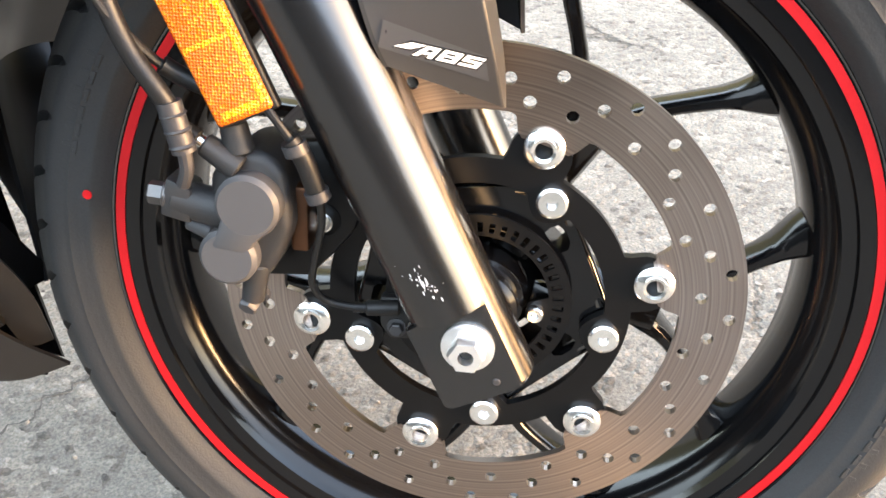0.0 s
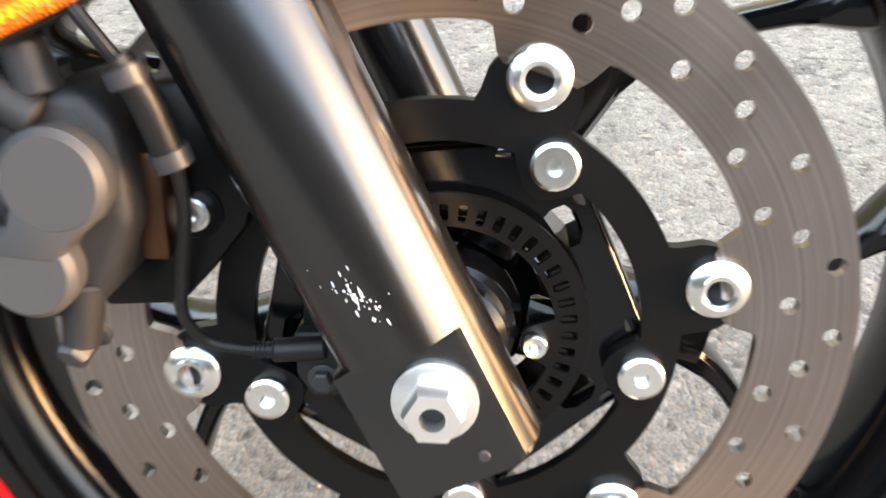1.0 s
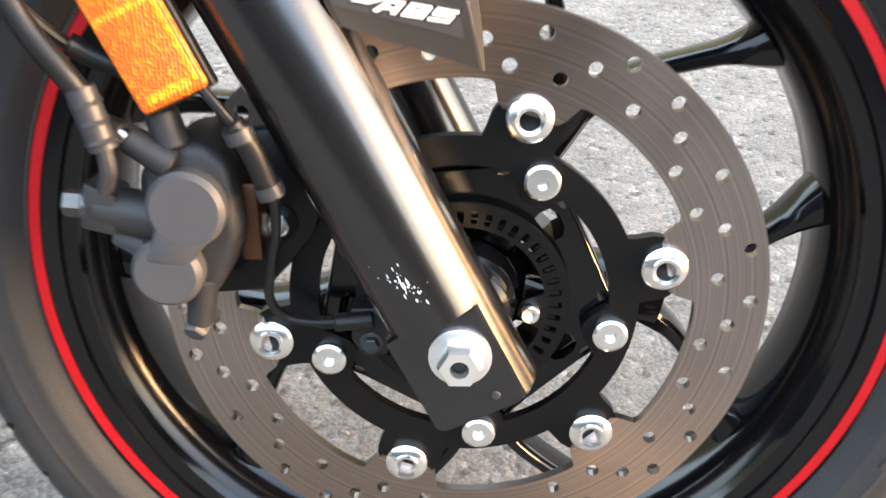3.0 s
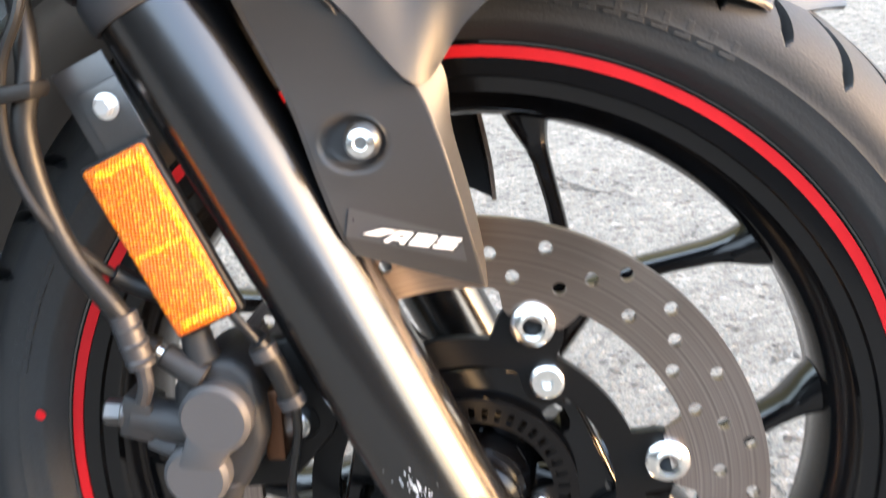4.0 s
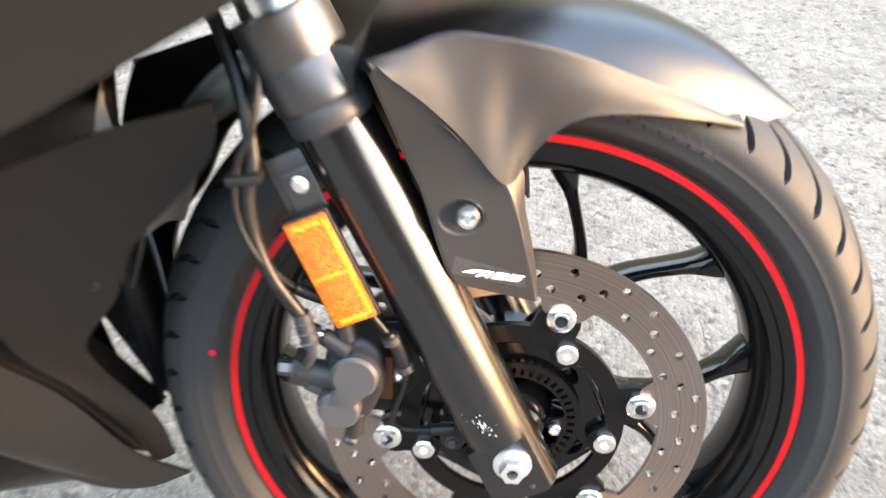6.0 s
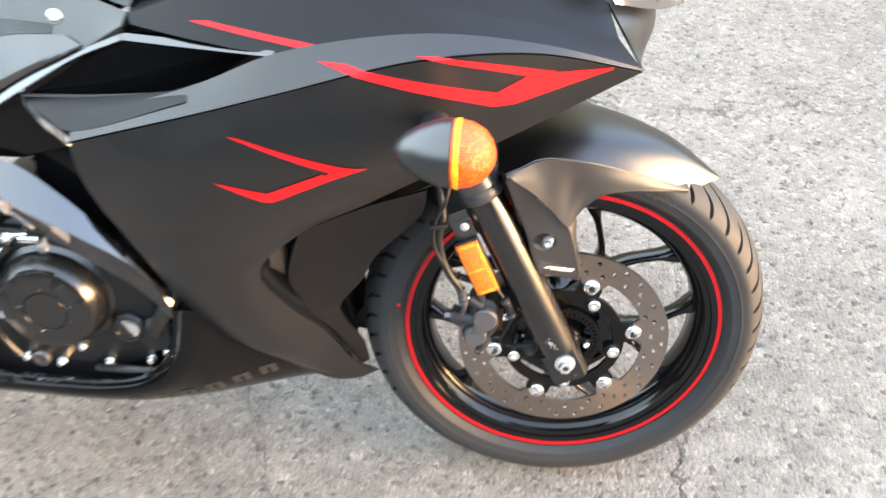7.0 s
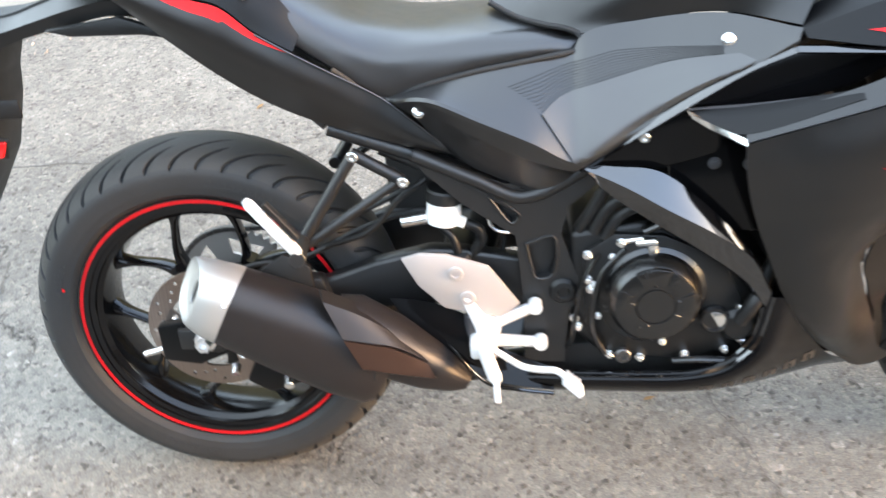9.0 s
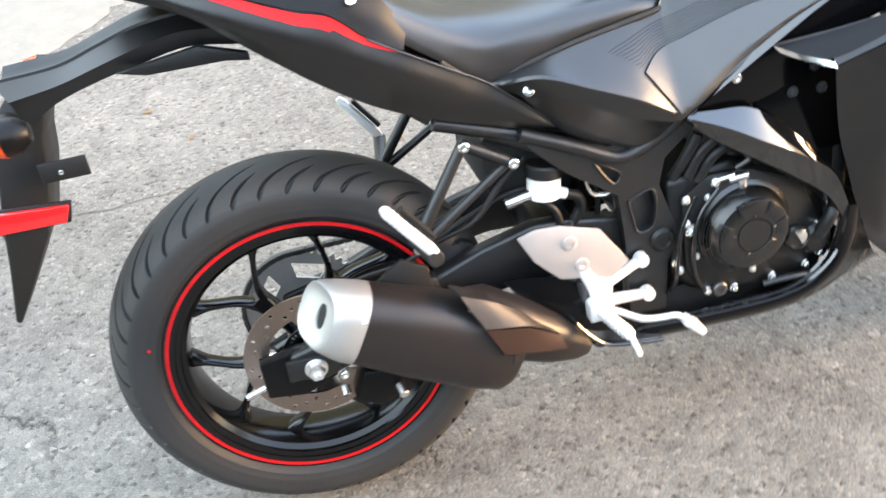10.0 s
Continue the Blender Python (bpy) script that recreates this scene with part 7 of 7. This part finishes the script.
def build_rearset():
    hp = [(-1.040, 0.476), (-1.012, 0.484), (-0.973, 0.481), (-0.912, 0.460), (-0.868, 0.395), (-0.897, 0.373), (-0.980, 0.391), (-1.018, 0.431)]
    guard = part("heel_guard", prism(hp, -0.1725, -0.1655, 0.0025), M_HEEL, bike, "satin silver heel guard plate")
    for x, z in ((-0.961, 0.450), (-0.945, 0.408)):
        part("bolt", cap_head((x, -0.1725, z), 0.0115, 0.004), M_HEEL, guard)
    rs = part("footrest_hanger", prism([(-0.958, 0.412), (-0.940, 0.408), (-0.922, 0.380), (-0.901, 0.368), (-0.897, 0.350), (-0.906, 0.335), (-0.908, 0.312), (-0.922, 0.303), (-0.938, 0.312), (-0.936, 0.350)], -0.176, -0.158, 0.005), M_SILVER, bike, "bright cast aluminium footrest hanger")
    for a, b in (((-0.915, -0.166, 0.358), (-0.846, -0.163, 0.386)), ((-0.912, -0.166, 0.330), (-0.839, -0.165, 0.3235))):
        part("hanger_arm", rod(a, b, 0.0105, 0.0080), M_SILVER, rs)
        part("arm_boss", lathe([(0, 0.006), (0.0050, 0.006), (0.0050, 0.010), (0.0098, 0.010), (0.0108, 0.007), (0.0108, -0.008), (0, -0.008)], 24, b, (0, -1, 0)), M_SILVER, rs)
    part("spring", rod((-0.945, -0.165, 0.375), (-0.945, -0.165, 0.335), 0.008), M_CLIP, rs)
    part("peg_joint", box((-0.945, -0.195, 0.312), (-0.905, -0.165, 0.345), 0.005), M_SILVER, rs)
    part("footpeg", rod((-0.928, -0.180, 0.328), (-0.906, -0.258, 0.320), 0.0105, 0.0090, 16), M_SILVER, rs, "bright ribbed footpeg")
    for k in range(6):
        p = Vector((-0.928, -0.180, 0.328)).lerp(Vector((-0.906, -0.258, 0.320)), 0.35 + 0.105 * k)
        part("peg_ring", lathe([(0.0088, -0.0015), (0.0108, 0), (0.0088, 0.0015)], 16, p, (0.022, -0.078, -0.008)), M_SILVER, rs)
    part("feeler", rod((-0.906, -0.256, 0.320), (-0.904, -0.287, 0.302), 0.0046, 0.0040), M_SILVER, rs)
    lev = part("brake_pedal", tube([(-0.928, -0.172, 0.322), (-0.904, -0.195, 0.326), (-0.868, -0.210, 0.310), (-0.842, -0.218, 0.309), (-0.817, -0.224, 0.310), (-0.800, -0.232, 0.299)], 0.0052, 14, 40), M_SILVER, bike, "bright rear brake pedal")
    for k in range(4):
        part("toe_ridge", rod((-0.8010 + 0.0055 * k, -0.2180, 0.3062 - 0.0050 * k), (-0.8010 + 0.0055 * k, -0.2460, 0.3062 - 0.0050 * k), 0.0018, n=8), M_SILVER, lev)
    part("toe_pad", loft([squircle((-0.806 + 0.0055 * k, -0.231 - 0.0012 * k, 0.302 - 0.0050 * k), Vector((0.67, 0, 0.74)), Vector((0, -1, 0)), 0.0065, 0.015, 0.6, 20) for k in range(5)]), M_SILVER, lev)


def build_reservoir():
    res = part("brake_reservoir", rod((-0.978, -0.118, 0.510), (-0.974, -0.118, 0.545), 0.026, 0.026, 32), M_WHITE, bike, "white rear brake fluid reservoir with black cap")
    part("cap", lathe([(0.0285, 0), (0.0285, 0.017), (0.026, 0.020), (0, 0.020)], 32, (-0.974, -0.118, 0.545), (0.1, 0, 1)), M_RESIN, res, "black reservoir cap")
    part("spout", rod((-0.968, -0.125, 0.519), (-0.945, -0.128, 0.510), 0.009), M_WHITE, res)
    part("hose", tube([(-0.948, -0.128, 0.511), (-0.928, -0.125, 0.500), (-0.922, -0.122, 0.480), (-0.935, -0.12, 0.455), (-0.940, -0.12, 0.42)], 0.0085, 12, 30), M_HOSE, res)
    part("coil", tube([(-0.985, -0.12, 0.505), (-0.965, -0.125, 0.485), (-0.958, -0.125, 0.455), (-0.955, -0.12, 0.43)], 0.0065, 12, 24), M_HOSE, res)
    part("master_cylinder", rod((-0.955, -0.135, 0.46), (-0.94, -0.14, 0.38), 0.013), M_CLIP, res)
    part("pipe", tube([(-0.915, -0.12, 0.545), (-0.905, -0.125, 0.50), (-0.885, -0.125, 0.492), (-0.860, -0.125, 0.497)], 0.0035, 10, 24), M_CHROME, res)
    part("lug", rod((-1.040, -0.125, 0.514), (-1.000, -0.125, 0.520), 0.009), M_CHROME, res)
    for p in ([(-1.16, -0.12, 0.475), (-1.09, -0.125, 0.50), (-1.04, -0.12, 0.55), (-1.0, -0.11, 0.575)], [(-1.17, -0.11, 0.49), (-1.10, -0.11, 0.525), (-1.03, -0.11, 0.56)], [(-0.92, -0.11, 0.57), (-0.90, -0.115, 0.53), (-0.89, -0.11, 0.47), (-0.90, -0.1, 0.42)]):
        part("cable", tube(p, 0.0045, 10, 30), M_HOSE, res)
    part("battery_box", box((-1.06, -0.10, 0.52), (-0.86, 0.10, 0.64), 0.01), M_DARK, bike, "black box under the seat")


def build_tail_fender():
    arm = [
        [(-1.36, -0.045, 0.862), (-1.430, -0.050, 0.864), (-1.489, -0.048, 0.858), (-1.545, -0.045, 0.842), (-1.600, -0.042, 0.826), (-1.690, -0.040, 0.820)],
        [(-1.36, -0.076, 0.838), (-1.430, -0.078, 0.848), (-1.490, -0.076, 0.838), (-1.545, -0.072, 0.824), (-1.602, -0.068, 0.809), (-1.672, -0.062, 0.798)],
        [(-1.36, -0.072, 0.815), (-1.430, -0.075, 0.826), (-1.490, -0.072, 0.816), (-1.540, -0.068, 0.806), (-1.610, -0.064, 0.786), (-1.660, -0.058, 0.760)],
    ]
    f = part("tail_bracket", sheet(grid(arm, 30, 8, True), 0.004), M_MATTE, bike, "black tail bracket for the number plate", 14)
    part("tail_bracket_side", sheet(grid(mirrored(arm), 30, 8, True), 0.004, -1), M_MATTE, f)
    part("tail_bracket_top", sheet(grid([arm[0], [(x, 0, z - 0.012) for x, y, z in arm[0]], mirrored(arm)[0]], 30, 10), 0.004), M_SATIN, f)
    fin = [(-1.525, 0.814), (-1.487, 0.804), (-1.384, 0.802), (-1.352, 0.796), (-1.353, 0.807), (-1.414, 0.828)]
    part("splash_fin", prism(fin, -0.094, -0.080, 0.002), M_RESIN, f)
    holder = [(-1.630, 0.790), (-1.652, 0.735), (-1.660, 0.690), (-1.690, 0.60), (-1.735, 0.53), (-1.775, 0.47), (-1.782, 0.475), (-1.760, 0.56), (-1.745, 0.63), (-1.725, 0.70), (-1.710, 0.77), (-1.680, 0.80)]
    part("plate_holder", prism(holder, -0.055, 0.055, 0.004), M_RESIN, f)
    part("side_tab", box((-1.665, -0.078, 0.683), (-1.600, -0.073, 0.712), 0.002), M_RESIN, f)
    part("tab_screw", cap_head((-1.637, -0.078, 0.695), 0.0035, 0.002), M_CHROME, f)
    part("plate_back", box((-1.752, -0.05, 0.52), (-1.745, 0.05, 0.64), 0.002), M_RESIN, f)
    ref = part("rear_reflector", prism([(-1.755, 0.618), (-1.658, 0.616), (-1.648, 0.640), (-1.748, 0.650)], -0.064, -0.056, 0.002), M_TAILRED, bike, "red rear side reflector bar")
    part("holder", prism([(-1.757, 0.614), (-1.654, 0.612), (-1.644, 0.644), (-1.750, 0.654)], -0.0565, -0.050, 0.002), M_RESIN, ref)
    for s in (-1, 1):
        sig = part("rear_turn_signal", lathe([(0, 0.035), (0.012, 0.032), (0.022, 0.020), (0.026, 0.0), (0.022, -0.02), (0, -0.022)], 32, (-1.668, 0.15 * s, 0.780), (1, 0, 0)), M_SATIN, bike, "rear turn signal with orange lens")
        part("lens", lathe([(0, -0.034), (0.014, -0.032), (0.0225, -0.022), (0.0265, -0.001), (0.0262, -0.001), (0, -0.0005)], 32, (-1.6675, 0.15 * s, 0.780), (1, 0, 0)), M_LENS, sig)
        part("stalk", rod((-1.685, 0.05 * s, 0.775), (-1.670, 0.135 * s, 0.779), 0.010), M_RESIN, sig)


build_exhaust()
build_swingarm()
build_rear_brake()
build_chain()
build_pegs()
build_rearset()
build_reservoir()
build_tail_fender()
for _wheel, _c, _r, _pos in ((front_wheel, FW, 0.0523, ((-0.2365, 0.3335),)), (rear_wheel, RW, 0.068, ((-1.608, 0.394),))):
    for _x, _z in _pos:
        part("tyre_mark", lathe([(0.003, 0.0), (0.0028, 0.0006), (0, 0.0008)], 14, (_x, _c[1] - _r - 0.0035, _z), (0, -1, 0)), M_RED, _wheel, "small red tyre mark")


# ---- things on the ground ----
M_VERGE = material("pale_sandy_grit", (0.1656, 0.1476, 0.1224), 0.9, vary=0.35, scale=14, fine=220, bump=0.002, tint=(0.22, 0.198, 0.163))
M_CRACK = material("dirt_in_crack", (0.072, 0.0648, 0.0552), 0.95, vary=0.5, scale=30, fine=400)
M_PEBBLE = material("pale_pebble", (0.27, 0.246, 0.216), 0.85, vary=0.4, scale=90, fine=500)
M_LEAF = material("dry_leaf_scrap", (0.18, 0.102, 0.036), 0.8, vary=0.4, scale=60, fine=400)


def strip(pts, width, seed, z):
    """A ragged ribbon on the ground along pts."""
    rng = random.Random(seed)
    c = spline([(x, y, 0) for x, y in pts], 14 * len(pts))
    bm = bmesh.new()
    rows = []
    drift = 0.0
    for i, p in enumerate(c):
        t = c[min(i + 1, len(c) - 1)] - c[max(i - 1, 0)]
        e = np.array([-t[1], t[0], 0]) / (np.linalg.norm(t) + 1e-9)
        drift = 0.75 * drift + rng.uniform(-1, 1) * width * 1.3
        w = width * rng.uniform(0.25, 1.0) * min(1, 4 * min(i, len(c) - 1 - i) / len(c) + 0.15)
        q = p + e * drift
        rows.append((bm.verts.new((*(q + e * w / 2)[:2], z)), bm.verts.new((*(q - e * w / 2)[:2], z))))
    for (a, b), (d, f) in zip(rows, rows[1:]):
        bm.faces.new((a, b, f, d))
    return bm


def build_cracks():
    crack = part("crack", strip([(-0.55, 0.42), (-0.56, 0.28), (-0.535, 0.17), (-0.525, 0.07), (-0.51, 0.0), (-0.475, -0.07), (-0.45, -0.16), (-0.40, -0.26), (-0.38, -0.36)], 0.0032, 3, 0.0012), M_CRACK)
    tagged(crack, "thin dark crack in the asphalt", "crack", kind="stuff")
    side = part("crack", strip([(-0.51, 0.0), (-0.44, 0.03), (-0.40, 0.10), (-0.33, 0.13)], 0.004, 5, 0.0013), M_CRACK)
    tagged(side, "thin dark crack branching in the asphalt", "crack", kind="stuff")
    seam = part("seam", strip([(-5.0, 0.70), (-3.2, 0.80), (-2.4, 0.86), (-1.95, 0.88), (-1.6, 0.90), (-1.3, 0.98)], 0.009, 8, 0.0012), M_CRACK)
    tagged(seam, "dark worn seam across the asphalt", "seam", kind="stuff")


def build_verge():
    rng = random.Random(12)
    bm = bmesh.new()
    edge = spline([(-1.55, 2.55, 0), (-1.72, 2.2, 0), (-1.86, 1.98, 0), (-2.05, 1.78, 0), (-2.4, 1.66, 0), (-3.0, 1.62, 0), (-4.5, 1.55, 0), (-8.0, 1.5, 0)], 160)
    far = spline([(-1.2, 9.0, 0), (-4.0, 9.0, 0), (-8.0, 9.0, 0)], 160)
    rows = []
    for i in range(161):
        jag = np.array([rng.uniform(-1, 1), rng.uniform(-1, 1), 0]) * 0.018
        rows.append([bm.verts.new((*(edge[i] + jag + (far[i] - edge[i]) * s)[:2], 0.002 + 0.010 * min(1, s * 6) + rng.uniform(0, 0.004) * (s > 0))) for s in (0, 0.01, 0.03, 0.07, 0.15, 0.4, 1)])
    for a, b in zip(rows, rows[1:]):
        for j in range(6):
            bm.faces.new((a[j], a[j + 1], b[j + 1], b[j]))
    v = part("grit_verge", bm, M_VERGE)
    tagged(v, "pale sandy grit spread at the edge of the asphalt", "sandy grit", kind="stuff")


def build_scatter():
    rng = random.Random(21)
    bm = bmesh.new()
    for i in range(1500):
        if i < 900:
            x, y = rng.uniform(-2.6, 1.2), rng.uniform(-0.9, 2.6)
        else:
            x = rng.uniform(-3.4, -1.5)
            y = 1.5 + abs(rng.gauss(0, 0.35)) + max(0, (x + 2.4)) * 0.6
        r = rng.uniform(0.0010, 0.0026) if i < 900 else rng.uniform(0.0015, 0.006)
        m = Matrix.Translation((x, y, r * 0.35)) @ Euler((rng.uniform(0, 6), rng.uniform(0, 6), rng.uniform(0, 6))).to_matrix().to_4x4() @ Matrix.Diagonal((r * rng.uniform(0.8, 1.5), r * rng.uniform(0.7, 1.2), r * rng.uniform(0.5, 0.9), 1))
        vs = [bm.verts.new(m @ Vector(p)) for p in ((1, 0, 0), (-1, 0.1, 0), (0, 1, 0.1), (0.1, -1, 0), (0, 0, 1), (0, 0.1, -1))]
        for a, b, c in ((0, 2, 4), (2, 1, 4), (1, 3, 4), (3, 0, 4), (2, 0, 5), (1, 2, 5), (3, 1, 5), (0, 3, 5)):
            bm.faces.new((vs[a], vs[b], vs[c]))
    p = part("grit", bm, M_PEBBLE, angle=20)
    tagged(p, "loose pale grit lying on the asphalt", "grit", kind="stuff")
    for x, y, a, s in ((-0.63, 0.02, 20, 0.012), (-1.05, 0.9, 100, 0.010), (-1.60, 1.12, 60, 0.016), (-1.72, 1.30, 10, 0.018)):
        leaf = bmesh.new()
        c, sn = math.cos(radians(a)), math.sin(radians(a))
        top = [leaf.verts.new((x + s * (u * c - v * sn), y + s * (u * sn + v * c), 0.003 + s * 0.25 * abs(v))) for u, v in ((-1, 0), (-0.4, 0.35), (0.3, 0.3), (1, 0), (0.3, -0.35), (-0.4, -0.3))]
        mid = leaf.verts.new((x, y, 0.002))
        for q in range(6):
            leaf.faces.new((top[q], top[(q + 1) % 6], mid))
        ob = part("dry_leaf", leaf, M_LEAF)
        tagged(ob, "small curled brown scrap of dry leaf on the asphalt", "leaf")


build_cracks()
build_verge()
build_scatter()
